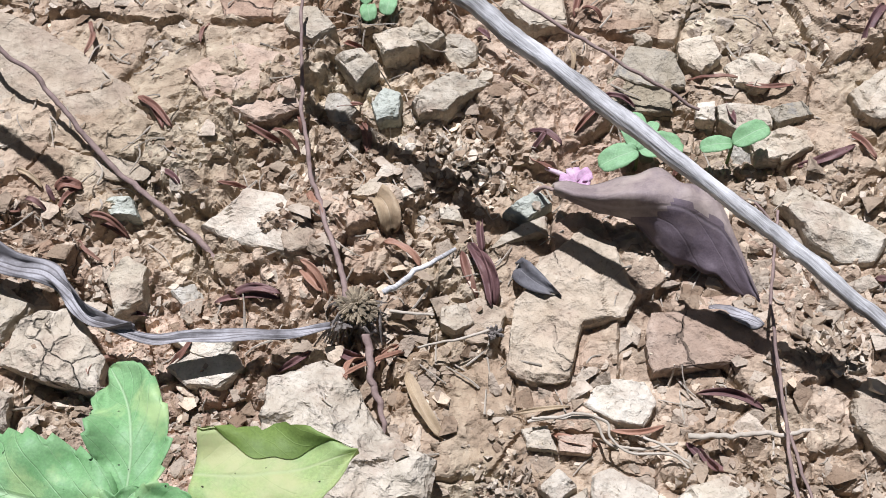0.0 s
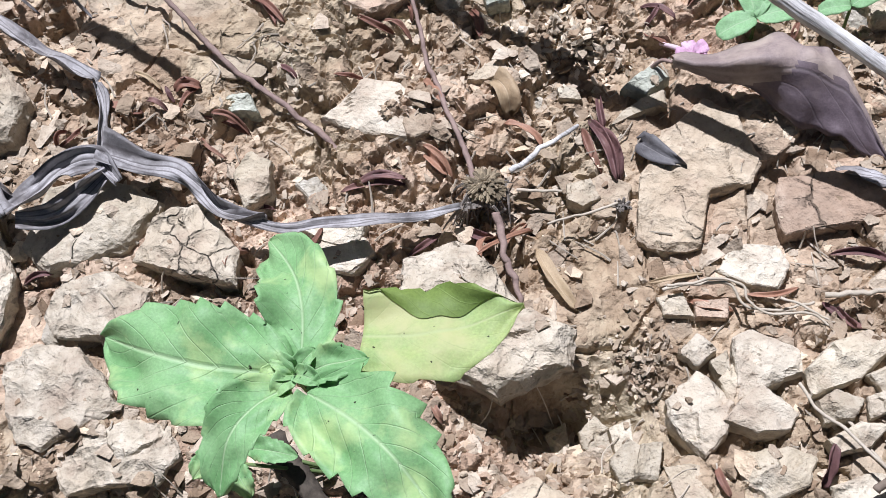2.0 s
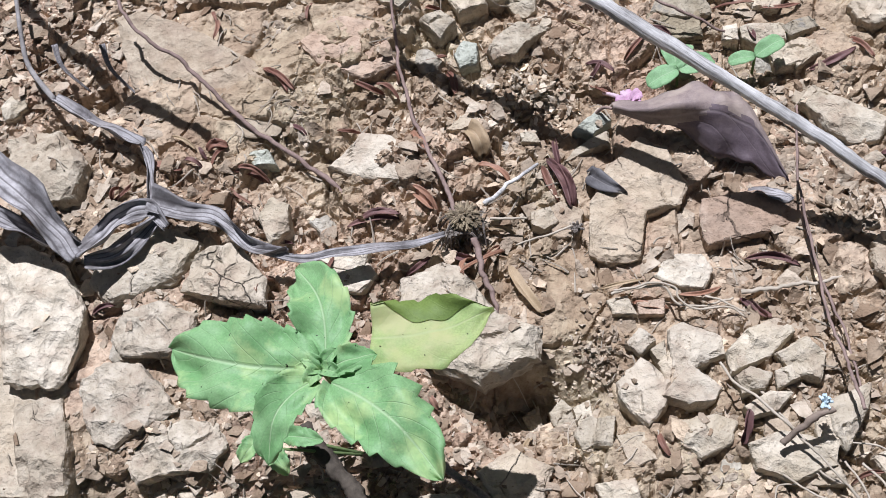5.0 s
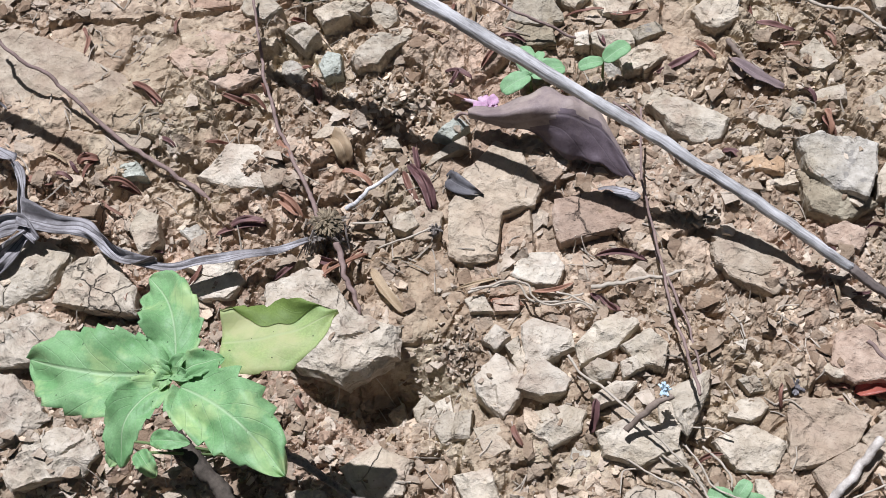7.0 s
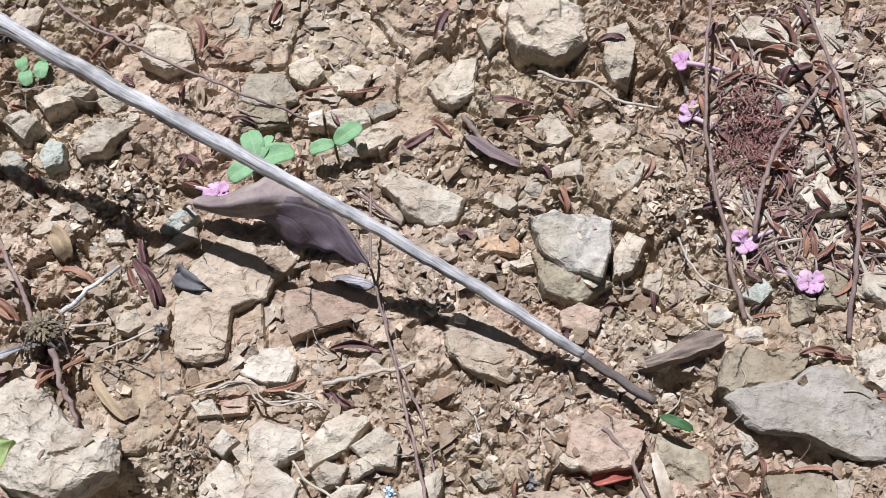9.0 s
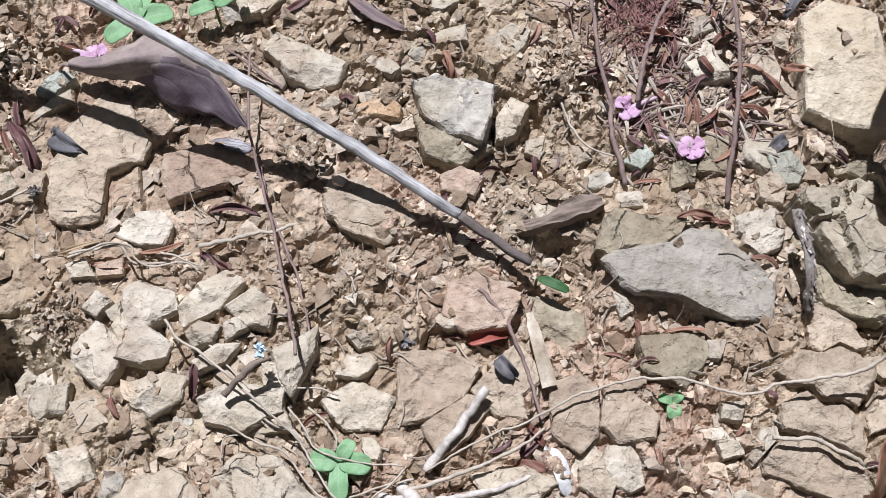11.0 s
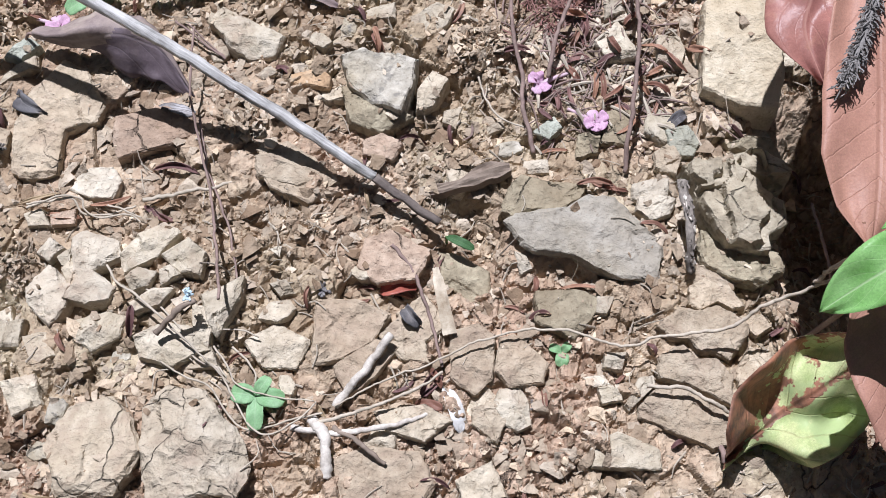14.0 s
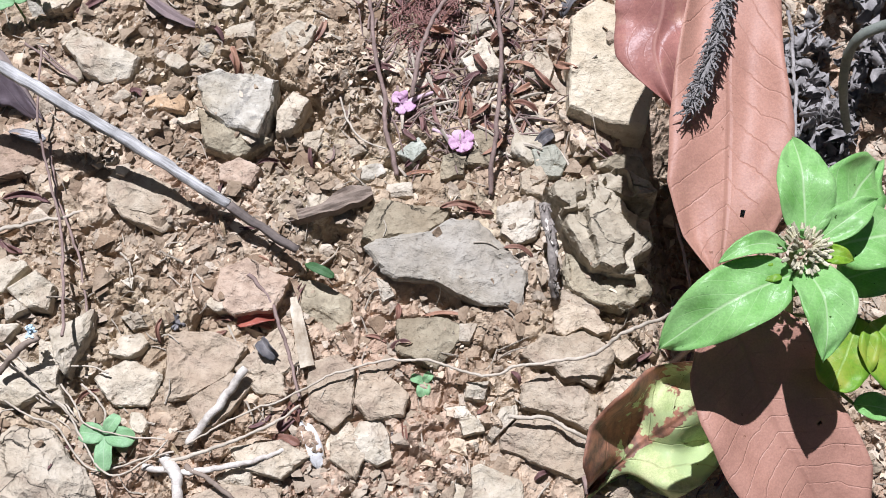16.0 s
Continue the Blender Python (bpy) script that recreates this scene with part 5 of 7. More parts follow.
stem_thing("stick", [(-0.0277, 0.1819, 0.0100), (-0.0443, 0.1738, 0.0120), (-0.0631, 0.1688, 0.0100)], 0.0008, 0.0006, STRAW, "pale straw lying on the soil", "twig", 33)
stem_thing("stick", [(-0.0806, 0.1868, 0.0100), (-0.0558, 0.1855, 0.0120)], 0.0009, 0.0008, STRAW, "pale straw lying on the soil", "twig", 34)
stem_thing("stick", [(0.1789, 0.3159, 0.0100), (0.1922, 0.2930, 0.0100), (0.2131, 0.2752, 0.0080), (0.2306, 0.2620, 0.0060)], 0.0020, 0.0012, WOOD, "grey brown curved strip of bark", "wood", 35)


def wood_chip():
    a, b = Vector(((0.2730, 0.0759, 0.0120))), Vector(((0.2801, 0.0297, 0.0140)))
    rib = ribbon(spline([a, (a + b) / 2 + Vector((0, 0, 0.002)), b], 6), 0.0044, shape=lambda u: 0.75 + 0.3 * u - 0.25 * (u < 0.1), nv=5, cup=-0.3, thick=0.0022, ripple=0.2, seed=5)
    ob = mesh_object("wood_chip", [v - a for v in rib[0]], rib[1], CHIP)
    ob.location = a
    tagged(ob, "flat pale splinter of wood on the soil", "wood")


wood_chip()


def wood_piece():
    """A flat weathered splinter of wood, broader at one end."""
    ctrl = [(0.2683, 0.1332, 0.0030), (0.2884, 0.1376, 0.0060), (0.3086, 0.1442, 0.0080), (0.3270, 0.1479, 0.0070)]
    a = Vector(ctrl[0])
    rib = ribbon(spline(ctrl, 12), 0.0062, (0.1, 0.25, 1), steps((0.35, 0.62, 0.7, 0.95, 1.0, 0.8)), 9, -0.5, 0.0, 0.7, thick=0.007, seed=6)
    ob = mesh_object("wood_piece", [v - a for v in rib[0]], rib[1], WOOD)
    ob.location = a
    tagged(ob, "weathered brown piece of wood on the soil", "wood")


wood_piece()


# ---- dry grey blades at the seed head ----
def grey_blades():
    base = thing("dry_weed", ((-0.1103, 0.1726, 0.0120)), "dead weed with a dry seed head and long twisted grey blades", "dead weed")

    def blade(ctrl, half, ups, seed, cup=0.5, shape=None, mat=GREY_BLADE):
        rib = ribbon(spline(ctrl, 9), half, ups, shape or (lambda u: 0.35 + 0.65 * math.sin(math.pi * min(1, max(0, u * 0.9 + 0.08)))), 11, cup, 0.0, 1.1, thick=0.0005, seed=seed)
        under(leaf_object("blade", rib, mat), base)

    blade([(-0.4209, 0.2172, 0.0700), (-0.3950, 0.1975, 0.0660), (-0.3713, 0.1780, 0.0580), (-0.3544, 0.1629, 0.0500), (-0.3418, 0.1495, 0.0420)], 0.0115, [(0.5, -0.2, 1), (0.2, 0.3, 1), (-0.5, -0.3, 1)], 2, 0.7, lambda u: 1.1 - 0.6 * u)
    blade([(-0.4268, 0.1954, 0.0500), (-0.3986, 0.1759, 0.0500), (-0.3797, 0.1671, 0.0440), (-0.3510, 0.1521, 0.0400)], 0.0085, [(0.3, -0.6, 1), (0.5, 0.3, 1)], 3, 0.5, lambda u: 1.0 - 0.6 * u)
    blade([(-0.3425, 0.1487, 0.0420), (-0.3290, 0.1629, 0.0400), (-0.3191, 0.1791, 0.0360), (-0.3020, 0.1848, 0.0340), (-0.2893, 0.1738, 0.0320)], 0.0070, [(-0.4, 0.5, 1), (0.4, -0.3, 1), (-0.3, 0.4, 1)], 4, 0.8)
    blade([(-0.3405, 0.1504, 0.0360), (-0.3238, 0.1548, 0.0300), (-0.3097, 0.1671, 0.0300), (-0.2970, 0.1806, 0.0320)], 0.0075, [(0.2, -0.8, 1), (0.5, -0.3, 1)], 5, 0.6)
    blade([(-0.3028, 0.1903, 0.0340), (-0.2804, 0.1855, 0.0300), (-0.2611, 0.1841, 0.0280), (-0.2467, 0.1743, 0.0260), (-0.2323, 0.1618, 0.0240), (-0.2092, 0.1591, 0.0220)], 0.0080, [(0.3, 0.3, 1), (-0.2, -0.6, 1), (0.3, 0.5, 1)], 6, 0.7, lambda u: 1.0 - 0.65 * u)
    blade([(-0.2369, 0.1635, 0.0220), (-0.2006, 0.1541, 0.0240), (-0.1773, 0.1562, 0.0260), (-0.1552, 0.1601, 0.0240), (-0.1335, 0.1653, 0.0200), (-0.1083, 0.1720, 0.0180)], 0.0036, [(0.1, -0.3, 1), (-0.3, 0.4, 1)], 7, 0.6, lambda u: 0.6 + 0.6 * math.sin(3.1 * u) ** 2)
    blade([(-0.3848, 0.2727, 0.0300), (-0.3602, 0.2573, 0.0300), (-0.3385, 0.2465, 0.0280), (-0.3171, 0.2368, 0.0260)], 0.0042, [(0.6, 0.6, 1), (0.5, 0.5, 1)], 8, 1.0, lambda u: 0.8 + 0.2 * u)
    blade([(-0.3171, 0.2368, 0.0260), (-0.3110, 0.2235, 0.0240), (-0.3068, 0.2040, 0.0280), (-0.3033, 0.1892, 0.0320)], 0.0030, [(0.6, 0.6, 1), (0.9, -0.2, 1)], 9, 0.6, lambda u: 1.0)
    under(stem_object("stalk", tube(spline([(-0.4249, 0.3579, 0.0400), (-0.4128, 0.3126, 0.0340), (-0.4051, 0.2958, 0.0300), (-0.3848, 0.2727, 0.0300)]), 0.0016, 0.0022, 7, 0.2, 9), GREY_WEED), base)
    for k, (a, b) in enumerate((((-0.3870, 0.3110, 0.0400), (-0.3690, 0.2900, 0.0100)), ((-0.3520, 0.3100, 0.0400), (-0.3320, 0.2850, 0.0100)))):
        a, b = Vector(a), Vector(b)
        rib = ribbon(spline([a, (a + b) / 2 + Vector((-0.004, -0.003, 0.006)), b], 9), 0.0022, (0.4, 0, 1), lambda u: 1.0 - 0.7 * u, 5, 0.6, thick=0.0004, seed=20 + k)
        under(leaf_object("blade", rib, GREY_BLADE), base)
    # the head: a dense tuft of short bracts round a core
    c = Vector(((-0.0965, 0.1853, 0.0200)))
    rng = random.Random(8)
    shapes = []
    for k in range(320):
        d = Vector((rng.gauss(0, 1), rng.gauss(0, 1), abs(rng.gauss(0, 0.9)))).normalized()
        r = rng.uniform(0.006, 0.0115)
        q = c + Vector((d.x * r * 1.1, d.y * r * 0.95, d.z * r * 0.8 - 0.004))
        e = d.cross(Vector((0.3, 0.2, 1))) * rng.uniform(-0.003, 0.003)
        shapes.append(tube([c + (q - c) * 0.2, c + (q - c) * 0.75 + e, q + e * 1.6], 0.0015, 0.0005, 4, 0.3, k))
    under(mesh_object("seed_head", *joined(*shapes), DRY_HEAD), base)
    shapes = []
    for k in range(60):
        d = Vector((rng.uniform(-1, 1), rng.uniform(-1, 0.6), 0)).normalized()
        p = c + Vector((rng.uniform(-0.012, 0.012), rng.uniform(-0.014, 0.004), -0.004))
        q = p + d * rng.uniform(0.006, 0.016)
        q.z = top(q.x, q.y) + 0.002
        shapes.append(tube([p, (p + q) / 2 + Vector((0, 0, 0.002)), q], 0.0010, 0.0004, 4, 0.3, k))
    under(mesh_object("bract_tuft", *joined(*shapes), BARK), base)


grey_blades()


# ---- green plants ----
def arch(a, b, rise, steps=22, sway=0.0):
    a, b = Vector(a), Vector(b)
    n = Vector((-(b - a).y, (b - a).x, 0)).normalized()
    return [a.lerp(b, i / steps) + Vector((0, 0, 1)) * rise * math.sin(math.pi * i / steps) + n * sway * math.sin(math.pi * i / steps) for i in range(steps + 1)]


def toothed_weed():
    base = thing("green_weed", ((-0.1510, 0.0344, 0.0000)), "leafy green weed with toothed leaves and one yellowing leaf", "weed plant")
    heart = ((-0.1488, 0.0421, 0.1500))

    def leaf(a, b, half, rise, cup, seed, mat=GREEN_DULL, shape=profile(0.45, 0.62), up=(0, 0, 1), lift=None, teeth=7, bite=0.22, sway=0.0):
        rib = ribbon(arch(a, b, rise, 64, sway), half, up, shape, 17, cup, 0.0, 0.42, teeth, bite, 0.0005, seed, lift)
        under(leaf_object("leaf", rib, mat), base)

    leaf(heart, ((-0.2365, 0.0583, 0.1340)), 0.0245, 0.010, 0.12, 1, sway=0.006, up=(0.0, -0.15, 1))
    leaf(((-0.1478, 0.0446, 0.1500)), ((-0.1715, 0.1029, 0.1340)), 0.0155, 0.008, 0.25, 2, shape=profile(0.4, 0.5), sway=-0.008)
    leaf(((-0.1456, 0.0414, 0.1520)), ((-0.1214, 0.0503, 0.1500)), 0.0078, 0.004, 0.3, 3)
    leaf(((-0.1503, 0.0367, 0.1520)), ((-0.1721, -0.0064, 0.1480)), 0.0120, 0.010, 0.35, 4, sway=-0.006)
    leaf(((-0.1419, 0.0337, 0.1520)), ((-0.0835, -0.0150, 0.1580)), 0.0205, 0.010, 0.16, 5, shape=profile(0.4, 0.75), sway=0.005, bite=0.34, teeth=6)
    rib = ribbon(arch(((-0.1266, 0.0620, 0.1400)), ((-0.0634, 0.0780, 0.1400)), 0.0, 30, -0.004), 0.0210, (0.0, 0.12, 1), steps((0.80, 0.98, 1.0, 0.66, 0.05)), 13, 0.05, 0.0, 0.30, 5, 0.12, 0.0005, 6)
    yellow = under(leaf_object("leaf", rib, GREEN_YELLOW), base)
    # its upper margin is folded over onto the blade; the rim's shade is painted darker green
    fold, place, m, n = [], [], 31, 7
    for i in range(m):
        u = i / (m - 1)
        deep = 0.36 * max(0.0, math.sin(math.pi * min(1.0, max(0.0, (u - 0.1) / 0.82)))) ** 0.8 * (1 + 0.06 * math.sin(u * 23))
        row = rib[0][i * 13:(i + 1) * 13]
        for j in range(n):
            s = j / (n - 1) * deep * 12
            k = min(int(s), 11)
            fold.append(row[k].lerp(row[k + 1], s - k) + Vector((0, 0, 0.0004 + 0.0016 * math.sin(math.pi * min(1, 0.15 + j / (n - 1) * 0.8)))))
            place.append((u, 0.6 + 0.4 * j / (n - 1)))
    faces = [(i * n + j, (i + 1) * n + j, (i + 1) * n + j + 1, i * n + j + 1) for i in range(m - 1) for j in range(n - 1)]
    onto(leaf_object("folded_rim", (fold, faces, place), YELLOW_SHADED), yellow)
    for k, (x, y, z, w, seed) in enumerate([(-0.010, 0.006, 0.004, 0.004, 7), (0.008, 0.009, 0.005, 0.004, 8), (-0.006, -0.010, 0.004, 0.0045, 9), (0.011, -0.004, 0.004, 0.004, 10), (-0.014, -0.002, 0.002, 0.004, 11)]):
        h = Vector(heart)
        leaf(h, h + Vector((x, y, z)), w, 0.003, 0.5, seed, teeth=0)
    foot = Vector(base.location)
    foot.z = top(foot.x, foot.y) - 0.003
    h = Vector(heart)
    stem = under(stem_object("stem", tube(spline([foot, foot.lerp(h, 0.35) + Vector((0.012, -0.006, 0)), foot.lerp(h, 0.75) + Vector((0.006, -0.002, 0)), h], 8), 0.0030, 0.0019, 8, 0.1, 3), GREEN_STEM), base)
    for a, b in ((h - Vector((0, 0, 0.02)), ((-0.1255, 0.0500, 0.1280))),):
        under(stem_object("petiole", tube(spline([a, (Vector(a) + Vector(b)) / 2 - Vector((0, 0, 0.006)), b], 6), 0.0012, 0.0010, 6, 0.1, 5), GREEN_STEM), base)
    for a, b, seed in ((((-0.2104, 0.0356, 0.0350)), ((-0.2229, 0.0201, 0.0320)), 20), (((-0.2043, 0.0285, 0.0350)), ((-0.1929, 0.0134, 0.0320)), 21), (((-0.1992, 0.0370, 0.0300)), ((-0.1739, 0.0344, 0.0300)), 22)):
        leaf(a, b, 0.0062, 0.003, 0.3, seed, GREEN_DULL)
        a = Vector(a)
        onto(stem_object("petiole", tube([a, a.lerp(foot, 0.5), foot], 0.0009, 0.0012, 6, 0.1, seed), GREEN_STEM), stem)


toothed_weed()


def flowering_herb():
    heart = Vector(((0.5377, 0.0255, 0.2050)))
    foot = Vector((heart.x + 0.03, heart.y - 0.02, 0))
    foot.z = top(foot.x, foot.y) - 0.004
    base = thing("flowering_herb", foot, "green herb with broad glossy leaves round a cream flower head", "herb plant")

    def leaf(a, b, half, rise, cup, seed, mat=GREEN_GLOSS, shape=profile(0.62, 0.95), up=(0, 0, 1), sway=0.0):
        rib = ribbon(arch(a, b, rise, 26, sway), half, up, shape, 11, cup, 0.0, 0.30, 0, 0, 0.0006, seed)
        under(leaf_object("leaf", rib, mat), base)

    leaf(((0.5407, 0.0316, 0.2030)), ((0.5442, 0.0867, 0.2000)), 0.0145, 0.008, 0.32, 1)
    leaf(((0.5334, 0.0159, 0.2000)), ((0.4675, -0.0118, 0.1800)), 0.0172, 0.010, 0.28, 2, sway=-0.002, shape=profile(0.55, 0.75))
    leaf(((0.5377, 0.0189, 0.2030)), ((0.5381, -0.0294, 0.2050)), 0.0135, 0.008, 0.36, 3, sway=0.004)
    leaf(((0.5327, 0.0289, 0.2000)), ((0.4960, 0.0223, 0.2050)), 0.0056, 0.006, 0.35, 4, sway=-0.004)
    leaf(((0.5475, 0.0311, 0.2030)), ((0.5785, 0.0491, 0.2050)), 0.0082, 0.005, 0.35, 5)
    leaf(((0.5526, 0.0342, 0.1880)), ((0.5959, 0.0804, 0.1720)), 0.0200, 0.010, 0.15, 6, up=(0.2, -0.3, 1))
    leaf(((0.5496, 0.0367, 0.1900)), ((0.5722, 0.0659, 0.1800)), 0.0135, 0.006, 0.2, 16)
    leaf(((0.5556, 0.0304, 0.1900)), ((0.6067, 0.0374, 0.1750)), 0.0180, 0.010, 0.15, 7)
    leaf(((0.5463, 0.0240, 0.2030)), ((0.5626, 0.0194, 0.2030)), 0.0050, 0.003, 0.3, 8, GREEN_LIME)
    leaf(((0.5279, 0.0163, 0.2000)), ((0.5152, 0.0170, 0.1960)), 0.0045, 0.003, 0.3, 9, GREEN_LIME)
    leaf(((0.5640, 0.0180, 0.1700)), ((0.6023, 0.0257, 0.1650)), 0.0140, 0.006, 0.2, 10)
    leaf(((0.5798, 0.0042, 0.1500)), ((0.5598, -0.0323, 0.1460)), 0.0150, 0.004, 0.1, 11, GREEN_LIME, profile(0.4, 0.4))
    leaf(((0.5844, 0.0003, 0.1520)), ((0.6059, -0.0346, 0.1400)), 0.0190, 0.004, 0.1, 12, GREEN_LIME, profile(0.4, 0.5))
    leaf(((0.5777, -0.0371, 0.1250)), ((0.6054, -0.0444, 0.1200)), 0.0075, 0.004, 0.3, 13)
    low = heart - Vector((0, 0, 0.02))
    stem = under(stem_object("stem", tube(spline([foot, foot.lerp(low, 0.4) + Vector((0.012, -0.004, 0)), low, heart], 8), 0.0026, 0.0020, 8, 0.1, 2), GREEN_STEM), base)
    for k, q in enumerate([((0.5798, 0.0042, 0.1500)), ((0.5844, 0.0003, 0.1520)), ((0.5777, -0.0371, 0.1250)), ((0.5640, 0.0180, 0.1700)), ((0.5556, 0.0304, 0.1900)), ((0.5526, 0.0342, 0.1880))]):
        q = Vector(q)
        a = foot.lerp(low, min(0.95, max(0.3, (q.z - 0.03) / max(low.z, 0.01))))
        onto(stem_object("petiole", tube([a, (a + q) / 2, q], 0.0012, 0.0010, 6, 0.1, k), GREEN_STEM), stem)
    # the head: a dome of small florets
    rng = random.Random(4)
    shapes = []
    for k in range(110):
        a, r = rng.random() * 6.283, 0.0125 * math.sqrt(rng.random())
        p = heart + Vector((math.cos(a) * r, math.sin(a) * r, 0.004 + 0.007 * (1 - (r / 0.0125) ** 2)))
        d = (p - heart).normalized()
        s = rng.uniform(0.0006, 0.0015)
        shapes.append(tube([p - d * s * 2, p, p + d * s * 1.4], s, s * 0.45, 5, 0.4, k))
    under(mesh_object("flower_head", *joined(*shapes), BUD), base)


flowering_herb()


def seedling(at, leaves, label="small green seedling with rounded leaves in soil", mat=GREEN_SEED):
    foot = Vector(at)
    foot.z = top(foot.x, foot.y) - 0.002
    base = thing("seedling", foot, label, "seedling", "seedlings")
    crown = Vector(at)
    under(stem_object("stem", tube(spline([foot, foot.lerp(crown, 0.6), crown], 5), 0.0010, 0.0008, 6, 0.1, 1), GREEN_STEM), base)
    for k, (tip, half) in enumerate(leaves):
        rib = ribbon(arch(crown, tip, 0.0025, 16), half, (0, 0, 1), profile(0.42, 0.36), 9, 0.2, 0, 0.2, 9, 0.06, 0.0004, k)
        under(leaf_object("leaf", rib, mat), base)
    return base


seedling(((0.0421, 0.2877, 0.0220)), [(((0.0219, 0.2768, 0.0200)), 0.0072), (((0.0357, 0.3107, 0.0220)), 0.0075), (((0.0660, 0.2926, 0.0220)), 0.0075), (((0.0506, 0.3059, 0.0220)), 0.004)])
seedling(((0.0921, 0.2968, 0.0200)), [(((0.0749, 0.2940, 0.0180)), 0.0050), (((0.1108, 0.3081, 0.0220)), 0.0064)])
seedling(((0.1547, -0.0044, 0.0140)), [(((0.1385, -0.0010, 0.0140)), 0.0066), (((0.1735, -0.0085, 0.0160)), 0.0064), (((0.1538, -0.0270, 0.0140)), 0.0056), (((0.1635, 0.0072, 0.0170)), 0.0046)])
seedling(((-0.1062, 0.3814, 0.0160)), [(((-0.1078, 0.3679, 0.0160)), 0.0052), (((-0.1078, 0.3898, 0.0160)), 0.0024), (((-0.0986, 0.3862, 0.0160)), 0.0022)])
seedling(((0.3527, 0.0158, 0.0040)), [(((0.3507, 0.0062, 0.0040)), 0.0045), (((0.3576, 0.0212, 0.0060)), 0.0030), (((0.3439, 0.0201, 0.0040)), 0.0030)])
seedling(((-0.1207, 0.3776, 0.0120)), [(((-0.1173, 0.3658, 0.0120)), 0.0050), (((-0.1241, 0.3888, 0.0120)), 0.0045)])
seedling(((-0.3229, -0.0416, 0.0200)), [(((-0.2910, -0.0182, 0.0300)), 0.0080), (((-0.3506, -0.0312, 0.0200)), 0.0080)], "green leaves of a low weed among stones", GREEN_LIME)
seedling(((-0.2388, -0.0438, 0.0150)), [(((-0.2190, -0.0065, 0.0220)), 0.0105), (((-0.2502, -0.0542, 0.0150)), 0.006)], "yellowish green leaves of a low weed", GREEN_LIME)
seedling(((0.2812, 0.0998, 0.0040)), [(((0.2995, 0.0890, 0.0060)), 0.0032)], "narrow dark green leaf beside a rotten stalk", GREEN_DARK)


# ---- large dead leaves ----
def dead_leaf(name, ctrl, half, mat, label, shape, up=(0, 0, 1), cup=0.1, ripple=0.25, lift=None, nv=25, fine=14, foot=None, seed=0, holes=()):
    ctrl = [Vector(c) for c in ctrl]
    at = ctrl[0].copy()
    at.z = top(at.x, at.y)
    base = thing("dead_leaf", at, label, "dead leaf")
    verts, faces, place = ribbon(spline(ctrl, fine), half, up, shape, nv, cup, 0, ripple, 0, 0, 0.0006, seed, lift)
    for hu, hv in holes:
        faces = [f for f in faces if max(abs(sum(place[i][0] for i in f) / 4 - hu) * 2.2, abs(sum(place[i][1] for i in f) / 4 - hv)) > 0.022]
    under(leaf_object("blade", (verts, faces, place), mat), base)
    end = Vector(foot) if foot else ctrl[0] + Vector((0, 0.01, -0.02))
    end.z = top(end.x, end.y)
    under(stem_object("leaf_stalk", tube(spline([ctrl[0], (ctrl[0] + end) / 2 + Vector((0, 0, 0.004)), end], 6), 0.0016, 0.0020, 7, 0.2, seed), TWIG), base)
    return base


dead_leaf("dead_leaf", [(0.5783, 0.3155, 0.1500), (0.5609, 0.2580, 0.1500), (0.5455, 0.2050, 0.1530), (0.5328, 0.1552, 0.1550), (0.5277, 0.1152, 0.1540), (0.5210, 0.0766, 0.1530), (0.5152, 0.0494, 0.1500), (0.5107, 0.0290, 0.1460)], 0.0338, BROWN,
          "large brown dead leaf with raised veins and holes", steps((0.3, 0.6, 0.75, 0.86, 1.0, 1.0, 0.66, 0.03)), seed=3, cup=0.05, holes=[(0.77, 0.36), (0.55, 0.8)])
dead_leaf("dead_leaf", [(0.5430, 0.3183, 0.1650), (0.5273, 0.2744, 0.1630), (0.5117, 0.2399, 0.1600), (0.5040, 0.2112, 0.1600), (0.4991, 0.1846, 0.1570), (0.4931, 0.1626, 0.1530), (0.5011, 0.1329, 0.1400)], 0.0260, RED_BROWN,
          "shiny red-brown dead leaf curled at its rim", steps((0.4, 0.9, 1.0, 1.0, 0.98, 0.8, 0.02)), seed=5, cup=-0.25, ripple=0.5)
dead_leaf("dead_leaf", [(0.5123, 0.0093, 0.1500), (0.5192, -0.0086, 0.1470), (0.5260, -0.0317, 0.1410), (0.5361, -0.0575, 0.1320), (0.5495, -0.0835, 0.1220), (0.5624, -0.1125, 0.1120)], 0.0375, BROWN,
          "broad brown dead leaf lying under the green herb", steps((0.55, 0.86, 1.0, 1.0, 0.9, 0.45)), seed=9, cup=0.06, holes=[(0.58, 0.21)])
dead_leaf("dead_leaf", [(0.446, -0.062, 0.014), (0.468, -0.047, 0.032), (0.489, -0.034, 0.047), (0.511, -0.020, 0.057), (0.532, -0.008, 0.062)], 0.0370, DECAY,
          "decaying leaf blotched yellow green and brown", steps((0.04, 0.45, 0.9, 1.0, 0.95, 0.7, 0.3)), cup=0.08, ripple=1.1, seed=11, up=(0.15, -0.1, 1))


